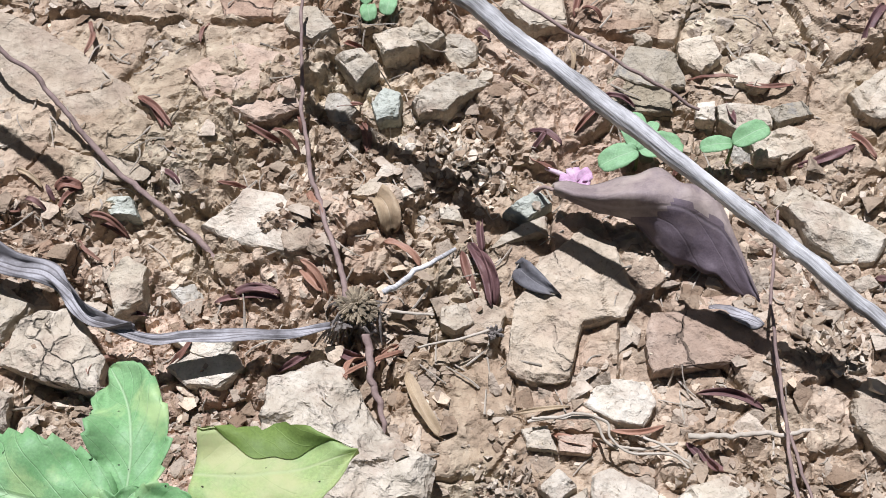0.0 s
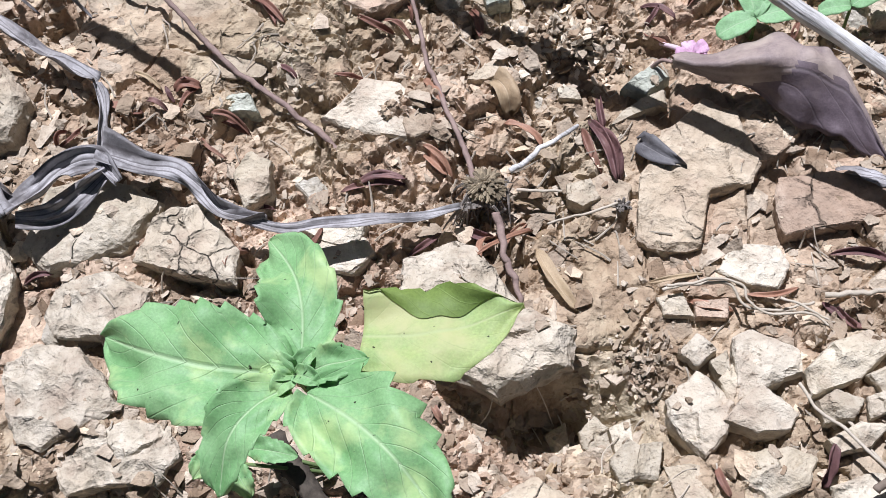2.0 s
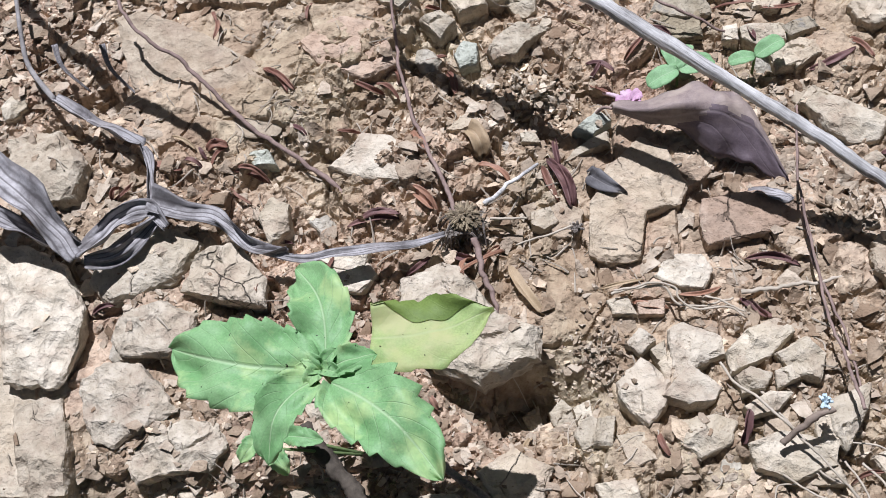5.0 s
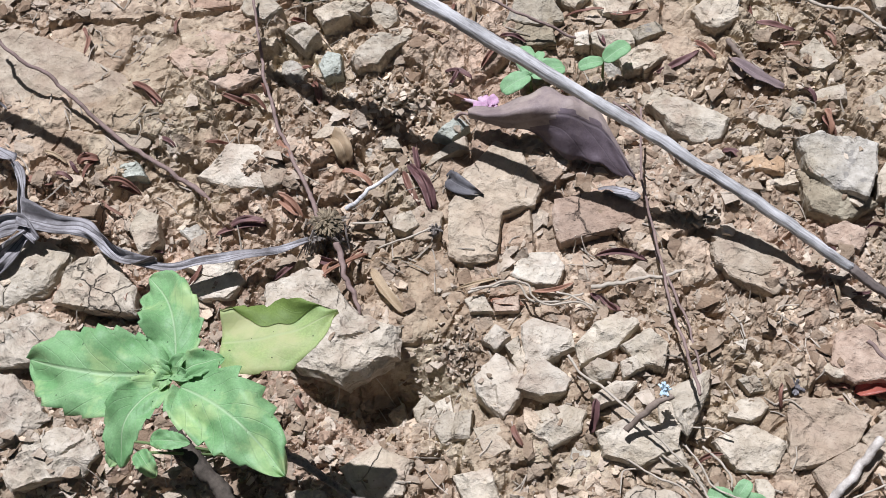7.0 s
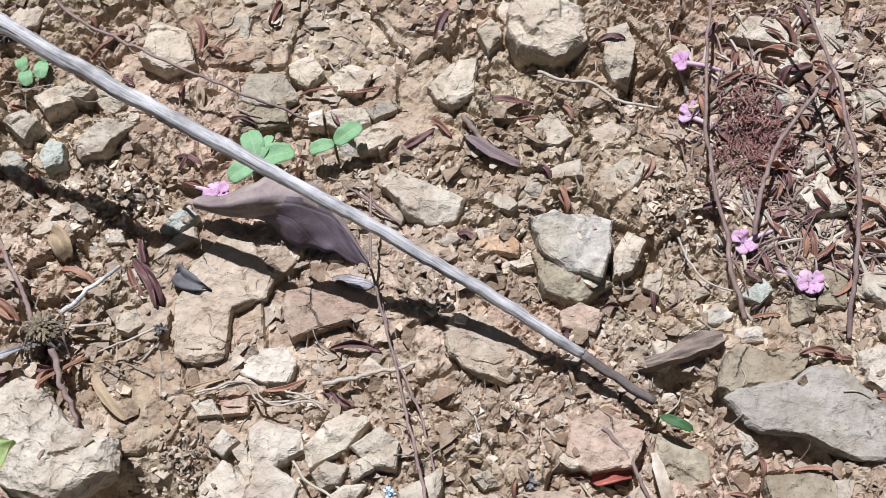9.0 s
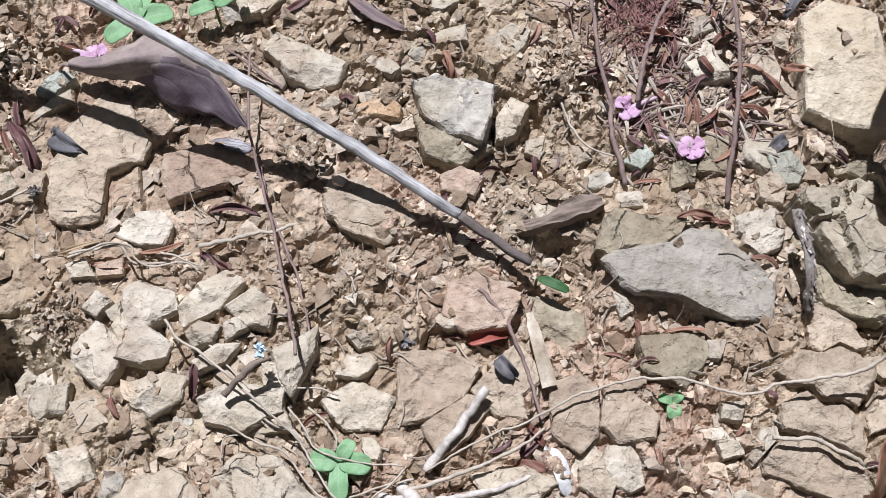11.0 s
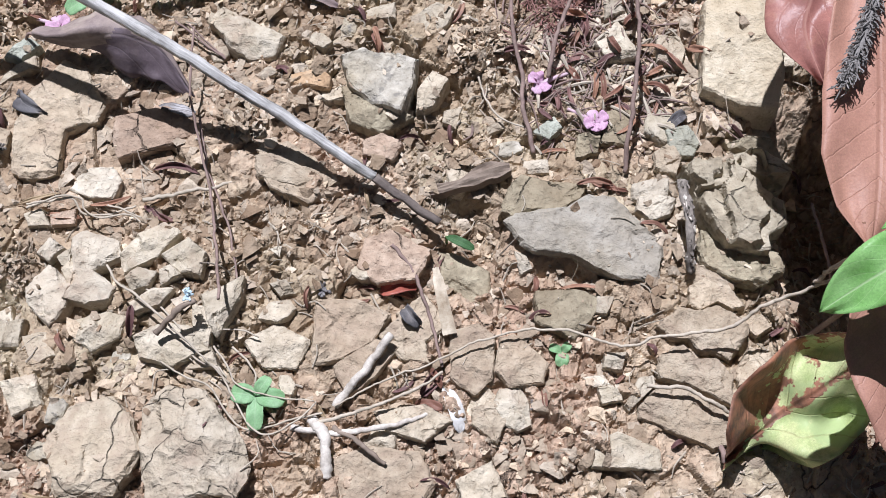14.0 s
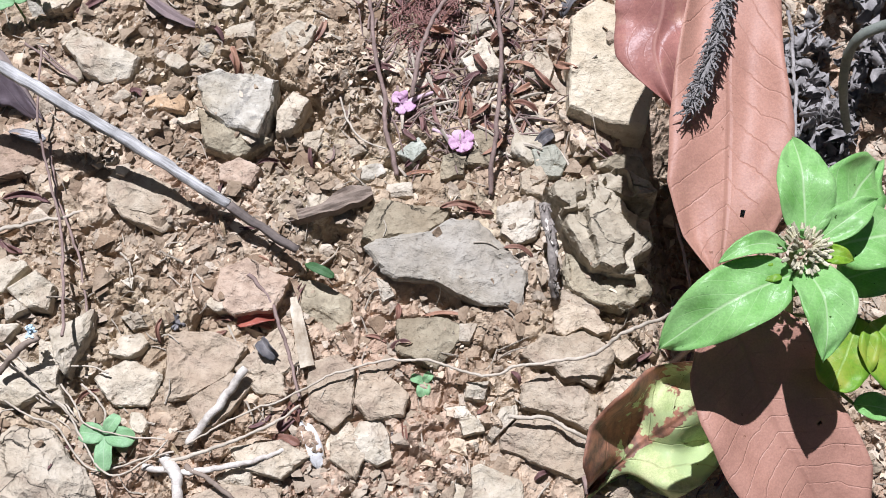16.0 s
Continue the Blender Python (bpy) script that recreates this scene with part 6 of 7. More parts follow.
def curled_leaf():
    tip = Vector(((0.1107, 0.2138, 0.0040)))
    base = thing("dead_leaf", tip, "curled purplish brown dead leaf lying on soil", "dead leaf")
    # back margin, crest of the fold, belly and front margin, from the stalk to the tip
    lines = [
        [(-0.0018, 0.2653, 0.0160), (0.0197, 0.2645, 0.0220), (0.0397, 0.2693, 0.0270), (0.0586, 0.2696, 0.0310), (0.0755, 0.2631, 0.0280), (0.0876, 0.2564, 0.0210), (0.1091, 0.2159, 0.0050)],
        [(-0.0007, 0.2607, 0.0210), (0.0192, 0.2538, 0.0310), (0.0394, 0.2519, 0.0370), (0.0581, 0.2554, 0.0370), (0.0763, 0.2535, 0.0310), (0.0895, 0.2469, 0.0220), (0.1095, 0.2147, 0.0060)],
        [(-0.0009, 0.2598, 0.0170), (0.0176, 0.2523, 0.0190), (0.0382, 0.2484, 0.0200), (0.0618, 0.2439, 0.0270), (0.0788, 0.2412, 0.0190), (0.0931, 0.2330, 0.0130), (0.1101, 0.2139, 0.0050)],
        [(-0.0003, 0.2626, 0.0110), (0.0188, 0.2589, 0.0100), (0.0436, 0.2518, 0.0080), (0.0579, 0.2342, 0.0120), (0.0745, 0.2289, 0.0060), (0.0910, 0.2215, 0.0050), (0.1106, 0.2134, 0.0030)],
    ]
    lines = [spline(q, 9) for q in lines]
    verts, place, faces, m, n = [], [], [], len(lines[0]), 19
    for i in range(m):
        across = spline([q[i] for q in lines], 6)
        for k, p in enumerate(across):
            u, v = i / (m - 1), k / (n - 1)
            rag = 0.0034 * (abs(v - 0.5) * 2) ** 6 * noise.noise(Vector((u * 8, v * 2, 3)))
            crease = 0.0060 * (0.25 - abs(noise.noise(Vector((u * 5, v * 2.5, 1))))) + 0.0010 * noise.noise(Vector((u * 16, v * 9, 5)))
            verts.append(p + Vector((0, rag * 1.5, crease + rag)))
            place.append((u, v))
    faces = [(i * n + k, (i + 1) * n + k, (i + 1) * n + k + 1, i * n + k + 1) for i in range(m - 1) for k in range(n - 1)]
    blade = leaf_object("blade", (verts, faces, place), CURLED)
    blade.data.materials.append(CURLED_FRONT)
    # past its stalk end, the blade's belly and front margin take the darker purple
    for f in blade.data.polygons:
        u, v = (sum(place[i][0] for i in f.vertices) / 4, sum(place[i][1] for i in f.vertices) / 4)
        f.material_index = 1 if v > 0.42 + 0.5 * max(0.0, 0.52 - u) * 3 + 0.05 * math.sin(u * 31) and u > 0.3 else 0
    thick = blade.modifiers.new("thickness", "SOLIDIFY")
    thick.thickness = 0.0005
    under(blade, base)
    a = Vector(((-0.0011, 0.2627, 0.0160)))
    under(stem_object("leaf_stalk", tube(spline([a, a + Vector((-0.006, 0.003, -0.004)), a + Vector((-0.012, 0.004, -0.016))], 5), 0.0010, 0.0012, 6, 0.2, 2), TWIG), base)


curled_leaf()


def strip_leaf(name, a, b, half, mat, label, seed=0, cup=0.5, rise=0.004, shape=profile(0.5, 0.5), category="leaf litter", lay=True, group=""):
    a, b = Vector(a), Vector(b)
    if lay:
        a.z, b.z = top(a.x, a.y) + 0.0012, top(b.x, b.y) + 0.0012
    c = (a + b) / 2
    rib = ribbon([p - c for p in arch(a, b, rise, 10, (b - a).length * 0.12 * math.sin(seed * 2.3))], half, (0.3 * math.sin(seed), 0.3 * math.cos(seed), 1), shape, 7, cup, 0, 0.8, 0, 0, 0.0005, seed)
    ob = leaf_object(name, rib, mat)
    ob.location = c
    return tagged(ob, label, category, group)


strip_leaf("dead_leaf", ((0.4390, 0.1720, 0.0080)), ((0.4530, 0.1830, 0.0100)), 0.0042, DARK_LEAF, "dark curled leaf with a white fleck", 4, 0.5, 0.006, category="dead leaf")
strip_leaf("dead_leaf", ((0.4683, 0.2703, 0.0080)), ((0.4878, 0.2901, 0.0100)), 0.0048, DARK_LEAF, "dark curled leaf beside a pale stone", 6, 0.5, 0.006, category="dead leaf")
strip_leaf("dead_leaf", ((0.0847, 0.2090, 0.0040)), ((0.1123, 0.1991, 0.0040)), 0.0050, GREY_BLADE, "grey torn scrap of dry leaf", 7, 0.4, 0.003, category="dead leaf")
strip_leaf("dead_leaf", ((-0.0687, 0.1577, 0.0200)), ((-0.0450, 0.1239, 0.0120)), 0.0035, LITTER[3], "pale tan curled dry leaf", 8, 0.8, 0.004, category="dead leaf")
strip_leaf("dead_leaf", ((-0.0979, 0.2559, 0.0100)), ((-0.0873, 0.2361, 0.0100)), 0.0065, LITTER[3], "yellowish brown crumpled dry leaf", 9, 0.7, 0.008, category="dead leaf")
strip_leaf("dead_leaf", ((0.2520, 0.0502, 0.0080)), ((0.2612, 0.0377, 0.0080)), 0.0045, DARK_LEAF, "black shrivelled scrap of leaf", 10, 0.8, 0.004, category="dead leaf")
strip_leaf("white_flake", ((0.0735, 0.2415, 0)), ((0.0790, 0.2450, 0)), 0.0016, WHITE, "tiny white fleck on a dead leaf", 3, 0.3, 0.001, category="flake")
strip_leaf("white_flake", ((0.2743, -0.0025, 0.0100)), ((0.2837, -0.0341, 0.0100)), 0.0048, WHITE, "white brittle flake lying on the soil", 12, 0.5, 0.004, category="flake")

strip_leaf("dead_leaf", ((0.2355, 0.0642, 0.0080)), ((0.2603, 0.0675, 0.0080)), 0.0068, SCARLET, "bright red curled leaf on the soil", 14, 0.9, 0.005, category="dead leaf")
strip_leaf("dead_leaf", ((0.2595, -0.0082, 0.0080)), ((0.2712, 0.0078, 0.0080)), 0.0045, LITTER[1], "dark red crumpled scrap of leaf", 15, 1.0, 0.004, category="dead leaf")
strip_leaf("dead_leaf", ((-0.0172, 0.2250, 0.0080)), ((0.0080, 0.2055, 0.0080)), 0.0066, DARK_LEAF, "black shrivelled leaf beside a stone", 16, 0.9, 0.004, profile(0.45, 1.0), category="dead leaf")
strip_leaf("dead_leaf", ((-0.0430, 0.2303, 0.0080)), ((-0.0262, 0.2006, 0.0080)), 0.0042, LITTER[1], "maroon crumpled leaf on the soil", 17, 1.2, 0.006, category="dead leaf")
strip_leaf("dead_leaf", ((0.1780, 0.2999, 0.0100)), ((0.2169, 0.2731, 0.0100)), 0.0040, PURPLE, "grey purple strip of dry leaf", 18, 0.8, 0.004, category="dead leaf")


# ---- reddish leaflets ----
def leaflets(rows, t_half, mats, group="dry leaflets"):
    for k, (a, b) in enumerate(rows):
        m = mats[k % len(mats)]
        strip_leaf("dry_leaflet", a, b, t_half * RNG.uniform(0.6, 1.0), m, {0: "rust coloured dry leaflet on the soil", 1: "maroon dry leaflet curled on the soil", 2: "orange brown dry leaflet on the soil", 3: "tan dry leaflet on the soil"}[LITTER.index(m)], int(RNG.integers(999)), RNG.uniform(0.4, 1.7), RNG.uniform(0.001, 0.005), [profile(0.5, 0.5), profile(0.25, 0.4), profile(0.3, 0.2)][k % 3], group=group)


leaflets([((-0.1779, 0.2919, 0), (-0.1567, 0.2845, 0)), ((-0.0526, 0.4073, 0), (-0.0780, 0.3909, 0)), ((0.1560, 0.3192, 0), (0.1699, 0.3004, 0)), ((0.0681, 0.3474, 0), (0.0955, 0.3471, 0)), ((0.0992, 0.3423, 0), (0.1267, 0.3464, 0)), ((0.2051, 0.3081, 0), (0.2307, 0.3145, 0)), ((0.1957, 0.3536, 0), (0.1995, 0.3396, 0)), ((0.3958, 0.1324, 0), (0.4012, 0.1246, 0)), ((0.3826, 0.1347, 0), (0.4069, 0.1268, 0)), ((0.4097, 0.0979, 0), (0.4304, 0.0923, 0)), ((0.4260, 0.1785, 0), (0.4365, 0.1980, 0)), ((0.3710, 0.1299, 0), (0.3969, 0.1327, 0))], 0.0021, [LITTER[0]])
leaflets([((0.2285, 0.0605, 0), (0.2111, 0.0602, 0)), ((0.3837, -0.0083, 0), (0.3914, -0.0016, 0)), ((0.2198, 0.0681, 0), (0.2450, 0.0627, 0)), ((-0.1155, 0.3067, 0), (-0.1064, 0.2832, 0)), ((0.0238, 0.0461, 0), (0.0304, 0.0319, 0)), ((-0.2399, 0.3014, 0), (-0.2170, 0.2819, 0)), ((-0.1640, 0.2919, 0), (-0.1469, 0.2821, 0))], 0.0021, [LITTER[0]])
leaflets([((0.2207, 0.2744, 0), (0.2324, 0.2607, 0)), ((0.3601, 0.2085, 0), (0.3638, 0.1884, 0)), ((0.3734, 0.2113, 0), (0.3780, 0.1871, 0)), ((0.3501, 0.1953, 0), (0.3617, 0.1984, 0)), ((0.3664, 0.2062, 0), (0.3706, 0.1813, 0))], 0.0021, [LITTER[1]])
leaflets([((0.0382, 0.1371, 0), (0.0659, 0.1444, 0)), ((-0.0955, 0.1442, 0), (-0.0897, 0.1649, 0)), ((-0.0881, 0.1541, 0), (-0.0744, 0.1727, 0)), ((0.3484, 0.1627, 0), (0.3698, 0.1628, 0)), ((0.4143, 0.3173, 0), (0.4372, 0.2975, 0)), ((0.3857, 0.3517, 0), (0.4071, 0.3405, 0)), ((0.3547, 0.0620, 0), (0.3823, 0.0577, 0)), ((-0.0711, 0.1694, 0), (-0.0968, 0.1452, 0))], 0.0021, [LITTER[2]])
leaflets([((-0.0118, 0.1407, 0), (0.0176, 0.1482, 0)), ((-0.0535, 0.0490, 0), (-0.0568, 0.0381, 0))], 0.0021, [LITTER[3]])
leaflets([((-0.0482, 0.2290, 0), (-0.0362, 0.2037, 0)), ((-0.2591, 0.2260, 0), (-0.2328, 0.2186, 0)), ((-0.2758, 0.2394, 0), (-0.2616, 0.2424, 0)), ((-0.1157, 0.3047, 0), (-0.1082, 0.2832, 0)), ((-0.2422, 0.3016, 0), (-0.2223, 0.2806, 0)), ((-0.0044, 0.4170, 0), (0.0009, 0.3811, 0)), ((0.0497, 0.3999, 0), (0.0582, 0.4206, 0)), ((0.3941, 0.2235, 0), (0.3937, 0.1897, 0)), ((0.3967, 0.3057, 0), (0.4084, 0.2872, 0)), ((0.2376, 0.0651, 0), (0.2570, 0.0598, 0)), ((0.2653, 0.0080, 0), (0.2726, -0.0047, 0)), ((0.2550, -0.0116, 0), (0.2729, -0.0182, 0))], 0.0029, [LITTER[0]])
leaflets([((0.2360, 0.2532, 0), (0.2432, 0.2354, 0)), ((-0.2528, 0.2258, 0), (-0.2316, 0.2188, 0)), ((-0.3115, 0.2292, 0), (-0.2896, 0.2221, 0)), ((-0.2752, 0.2398, 0), (-0.2629, 0.2417, 0))], 0.0029, [LITTER[0]])
leaflets([((-0.1681, 0.1893, 0), (-0.1400, 0.1920, 0)), ((-0.0442, 0.2345, 0), (-0.0280, 0.1980, 0)), ((-0.0398, 0.2503, 0), (-0.0361, 0.2302, 0)), ((0.0806, 0.1622, 0), (0.1144, 0.1553, 0)), ((0.0761, 0.1352, 0), (0.0985, 0.1233, 0)), ((-0.1030, 0.1635, 0), (-0.0922, 0.1615, 0)), ((0.1276, 0.2957, 0), (0.1590, 0.3080, 0)), ((0.1991, 0.3263, 0), (0.2281, 0.3258, 0)), ((0.1636, 0.3704, 0), (0.1758, 0.3997, 0)), ((0.1680, 0.2295, 0), (0.1785, 0.2226, 0)), ((0.4807, 0.1717, 0), (0.5013, 0.1619, 0)), ((-0.1765, 0.1854, 0), (-0.1415, 0.1913, 0))], 0.0029, [LITTER[1]])
leaflets([((0.0826, 0.1322, 0), (0.0927, 0.1237, 0)), ((0.0758, 0.0574, 0), (0.0716, 0.0394, 0))], 0.0029, [LITTER[1]])
leaflets([((-0.1366, 0.2537, 0), (-0.1240, 0.2356, 0)), ((-0.0899, 0.2285, 0), (-0.0682, 0.2171, 0)), ((-0.1324, 0.2110, 0), (-0.1162, 0.1943, 0)), ((0.0089, 0.1325, 0), (0.0332, 0.1292, 0)), ((0.2375, 0.2561, 0), (0.2391, 0.2374, 0)), ((0.2498, 0.1063, 0), (0.2596, 0.0961, 0)), ((0.4598, 0.2357, 0), (0.4704, 0.2200, 0)), ((-0.1307, 0.2082, 0), (-0.1182, 0.1952, 0))], 0.0029, [LITTER[2]])


# ---- fallen pink flowers ----
def flower(at, heading, petals=4, tube_len=0.014, seed=0, tint=PINK):
    c = Vector(at)
    c.z = top(c.x, c.y) + 0.005
    rng = random.Random(seed)
    base = thing("fallen_flower", (c.x, c.y, c.z - 0.005), "fallen pink flower with a pale tube on litter", "flower", "fallen flowers")
    d = Vector((math.cos(heading), math.sin(heading), -0.15))
    end = c + d * tube_len
    end.z = max(end.z, top(end.x, end.y) + 0.001)
    under(stem_object("flower_tube", tube(spline([c - Vector((0, 0, 0.001)), (c + end) / 2 + Vector((0, 0, 0.001)), end], 5), 0.0020, 0.0011, 7, 0.15, seed), PINK_TUBE), base)
    for k in range(petals):
        a = heading + 3.14 + (k - (petals - 1) / 2) * 1.15 + rng.uniform(-0.2, 0.2)
        tip = c + Vector((math.cos(a), math.sin(a), rng.uniform(-0.1, 0.5))) * rng.uniform(0.0075, 0.0110)
        tip.z = max(tip.z, top(tip.x, tip.y) + 0.001)
        rib = ribbon(arch(c, tip, 0.0015, 8), 0.0040, (0, 0, 1), profile(0.6, 0.25), 5, 0.2, 0, 0.5, 0, 0, 0.0003, k + seed)
        under(leaf_object("petal", rib, tint), base)


flower(((0.0108, 0.2778, 0.0200)), 2.7, 5, 0.020, 1)
flower(((0.3539, 0.2113, 0.0150)), 0.35, 4, 0.022, 2)
flower(((0.3895, 0.1792, 0.0120)), 2.6, 5, 0.022, 3)
flower(((0.3341, 0.3463, 0.0150)), -0.35, 3, 0.026, 4)
flower(((0.3376, 0.3127, 0.0150)), -0.8, 3, 0.024, 5)
flower(((-0.2876, -0.0219, 0.0100)), 1.0, 5, 0.012, 6)

# ---- odd small things ----
def fleck(name, at, r, mat, label, category, seed=0, n=26, thick=0.22):
    c = Vector(at)
    rng = random.Random(seed)
    shapes = []
    for k in range(n):
        d = Vector((rng.gauss(0, 1), rng.gauss(0, 1), abs(rng.gauss(0, 1)))).normalized() * r * rng.uniform(0.4, 1)
        shapes.append(tube([d * 0.1, d * 0.6, d], r * thick, r * thick * 0.55, 5, 0.4, k))
    ob = mesh_object(name, *joined(*shapes), mat)
    ob.location = c
    return tagged(ob, label, category)


fleck("bird_dropping", ((0.1155, 0.0574, 0.0410)), 0.0055, BLUE, "pale blue crusty fleck on the end of a stub", "fleck", 1)
fleck("dark_tuft", ((-0.1659, 0.4017, 0.0100)), 0.020, BARK, "dark clump of rotten stalks and roots", "tuft", 6, 110, 0.09)
fleck("dark_tuft", ((-0.1352, 0.4087, 0.0100)), 0.012, BARK, "dark clump of rotten stalks and roots", "tuft", 7, 60, 0.1)
fleck("dark_tuft", ((-0.0249, 0.1824, 0.0040)), 0.006, BARK, "dark fibrous tuft on the soil", "tuft", 2)
fleck("dark_tuft", ((0.3326, -0.0178, 0.0000)), 0.006, BARK, "dark fibrous tuft in a hole", "tuft", 3)
fleck("pale_tuft", ((0.1979, 0.0657, 0.0080)), 0.007, GREY_BLADE, "grey white fibrous tuft on the soil", "tuft", 4)


def rootlets():
    """A mat of fine reddish rootlets."""
    rng = random.Random(12)
    at = Vector(((0.3718, 0.2851, 0.0100)))
    shapes = []
    for k in range(380):
        p = Vector((rng.gauss(0, 0.011), rng.gauss(0, 0.019), 0))
        p.z = top(at.x + p.x, at.y + p.y) - at.z + rng.uniform(0, 0.006)
        ctrl = [p]
        for j in range(3):
            ctrl.append(ctrl[-1] + Vector((rng.gauss(0, 0.0035), rng.gauss(0, 0.0035), rng.gauss(0.001, 0.0018))))
        shapes.append(tube(spline(ctrl, 3), 0.0005, 0.0003, 4, 0.2, k))
    ob = mesh_object("rootlets", *joined(*shapes), RED_MOSS)
    ob.location = at
    tagged(ob, "mat of fine reddish rootlets on the soil", "rootlets", kind="stuff")


rootlets()


def dead_weed():
    """The tangle of grey dead weed beside the brown leaf."""
    rng = random.Random(31)
    at = Vector(((0.6525, 0.2061, 0.0200)))
    at.z = top(at.x, at.y)
    base = thing("dead_weed", at, "tangle of grey shrivelled dead weed on the soil", "dead weed")
    for s in range(16):
        a = Vector((at.x + rng.uniform(-0.035, 0.06), at.y + rng.uniform(-0.06, 0.06), 0))
        a.z = top(a.x, a.y)
        ctrl = [a]
        for j in range(5):
            ctrl.append(ctrl[-1] + Vector((rng.uniform(-0.02, 0.02), rng.uniform(-0.022, 0.022), rng.uniform(0.004, 0.018) if j < 3 else rng.uniform(-0.016, 0.004))))
        pts = spline(ctrl, 6)
        stem = under(stem_object("stem", tube(pts, 0.0014, 0.0008, 6, 0.3, s), GREY_WEED), base)
        for k in range(30):
            p = pts[rng.randrange(4, len(pts))]
            d = Vector((rng.gauss(0, 1), rng.gauss(0, 1), rng.gauss(0, 0.5))).normalized() * rng.uniform(0.008, 0.020)
            u2 = Vector((rng.gauss(0, 1), rng.gauss(0, 1), rng.gauss(0, 1)))
            rib = ribbon(spline([p, p + d * 0.5 + u2 * 0.002, p + d + u2 * 0.004], 4), rng.uniform(0.0016, 0.0048), [u2, u2 + Vector((1, 0.3, 0.2))], profile(0.5, 0.5), 5, 0.9, 0.3, 2.2, 0, 0, 0.0004, s * 12 + k)
            onto(mesh_object("shrivelled_leaf", rib[0], rib[1], GREY_WEED, smooth=True), stem)
    under(stem_object("bent_stem", tube(spline([(0.6446, 0.1688, 0.1600), (0.6255, 0.1703, 0.1500), (0.6130, 0.1683, 0.1400), (0.6115, 0.1634, 0.1200), (0.6177, 0.1552, 0.0900), (0.6404, 0.1571, 0.0300)], 8), 0.0034, 0.0026, 9, 0.15, 77), GREY_STEM), base)


dead_weed()
stem_thing("dry_twig", [(0.5741, 0.1189, 0.1200), (0.5818, 0.1485, 0.1100), (0.5923, 0.1836, 0.0900), (0.6085, 0.2356, 0.0500)], 0.0010, 0.0013, GREY_WEED, "thin grey dry stem behind the herb", seed=41)


def grey_spike():
    """A shaggy dry flower spike over the brown leaf."""
    rng = random.Random(5)
    line = spline([(0.5378, 0.2148, 0.1850), (0.5316, 0.1891, 0.1820), (0.5242, 0.1644, 0.1780), (0.5146, 0.1402, 0.1740), (0.5034, 0.1198, 0.1700)], 12)
    at = Vector(line[-1])
    base = thing("dry_spike", Vector(line[0]), "shaggy grey dry flower spike over a brown leaf", "dead weed")
    axis = under(stem_object("axis", tube(line, 0.0028, 0.0020, 7, 0.3, 3), GREY_WEED), base)
    shapes = []
    for k in range(1000):
        i = rng.randrange(len(line))
        d = Vector((rng.gauss(0, 1), rng.gauss(0, 1), rng.gauss(0, 1))).normalized()
        f = (line[min(i + 1, len(line) - 1)] - line[max(i - 1, 0)]).normalized()
        q = line[i] + (d + f * 0.6) * rng.uniform(0.003, 0.0078)
        shapes.append(tube([line[i], (line[i] + q) / 2 + d * 0.0012 + Vector((rng.gauss(0, 0.001), rng.gauss(0, 0.001), 0)), q], 0.0006, 0.0003, 4, 0.3, k))
    onto(mesh_object("bristles", *joined(*shapes), GREY_WEED), axis)
    a, b = Vector(line[0]), Vector((line[0].x + 0.02, line[0].y + 0.05, 0))
    b.z = top(b.x, b.y)
    under(stem_object("stalk", tube(spline([a, a.lerp(b, 0.5) + Vector((0, 0, 0.03)), b], 8), 0.0022, 0.0026, 7, 0.2, 6), GREY_WEED), base)


grey_spike()


# ---- loose rubble ----
def chip_shape(rng, flat):
    bm = bmesh.new()
    for k in range(9):
        d = Vector((rng.gauss(0, 1), rng.gauss(0, 1), rng.gauss(0, 1))).normalized()
        bm.verts.new((d.x * rng.uniform(0.7, 1.15), d.y * rng.uniform(0.5, 0.95), d.z * flat))
    out = bmesh.ops.convex_hull(bm, input=bm.verts)
    bmesh.ops.delete(bm, geom=[e for e in out["geom_interior"] if isinstance(e, bmesh.types.BMVert)], context="VERTS")
    bmesh.ops.triangulate(bm, faces=bm.faces)
    bm.verts.index_update()
    v = np.array([q.co for q in bm.verts])
    f = np.array([[q.index for q in p.verts] for p in bm.faces])
    bm.free()
    return v, f


CHIPS = [chip_shape(random.Random(50 + k), 0.14 + 0.05 * (k % 5)) for k in range(14)]
RUBBLE = earth("rubble_chips", (0.30, 0.24, 0.17), (0.44, 0.365, 0.275), (0.55, 0.47, 0.365), (0.37, 0.28, 0.195))


def island_tint(m, stops):
    """Give each loose chip a tint of its own."""
    nt = m.node_tree
    b = nt.nodes["Principled BSDF"]
    old = b.inputs["Base Color"].links[0].from_socket
    geo = nt.nodes.new("ShaderNodeNewGeometry")
    col = mix(nt, 1.0, old, ramp(nt, geo.outputs["Random Per Island"], stops), "MULTIPLY")
    nt.links.new(col, b.inputs["Base Color"])


island_tint(RUBBLE, [(0.0, (0.62, 0.52, 0.44)), (0.3, (0.88, 0.82, 0.75)), (0.65, (1.02, 1.0, 0.98)), (0.85, (1.45, 1.47, 1.48)), (1.0, (1.75, 1.68, 1.55))])


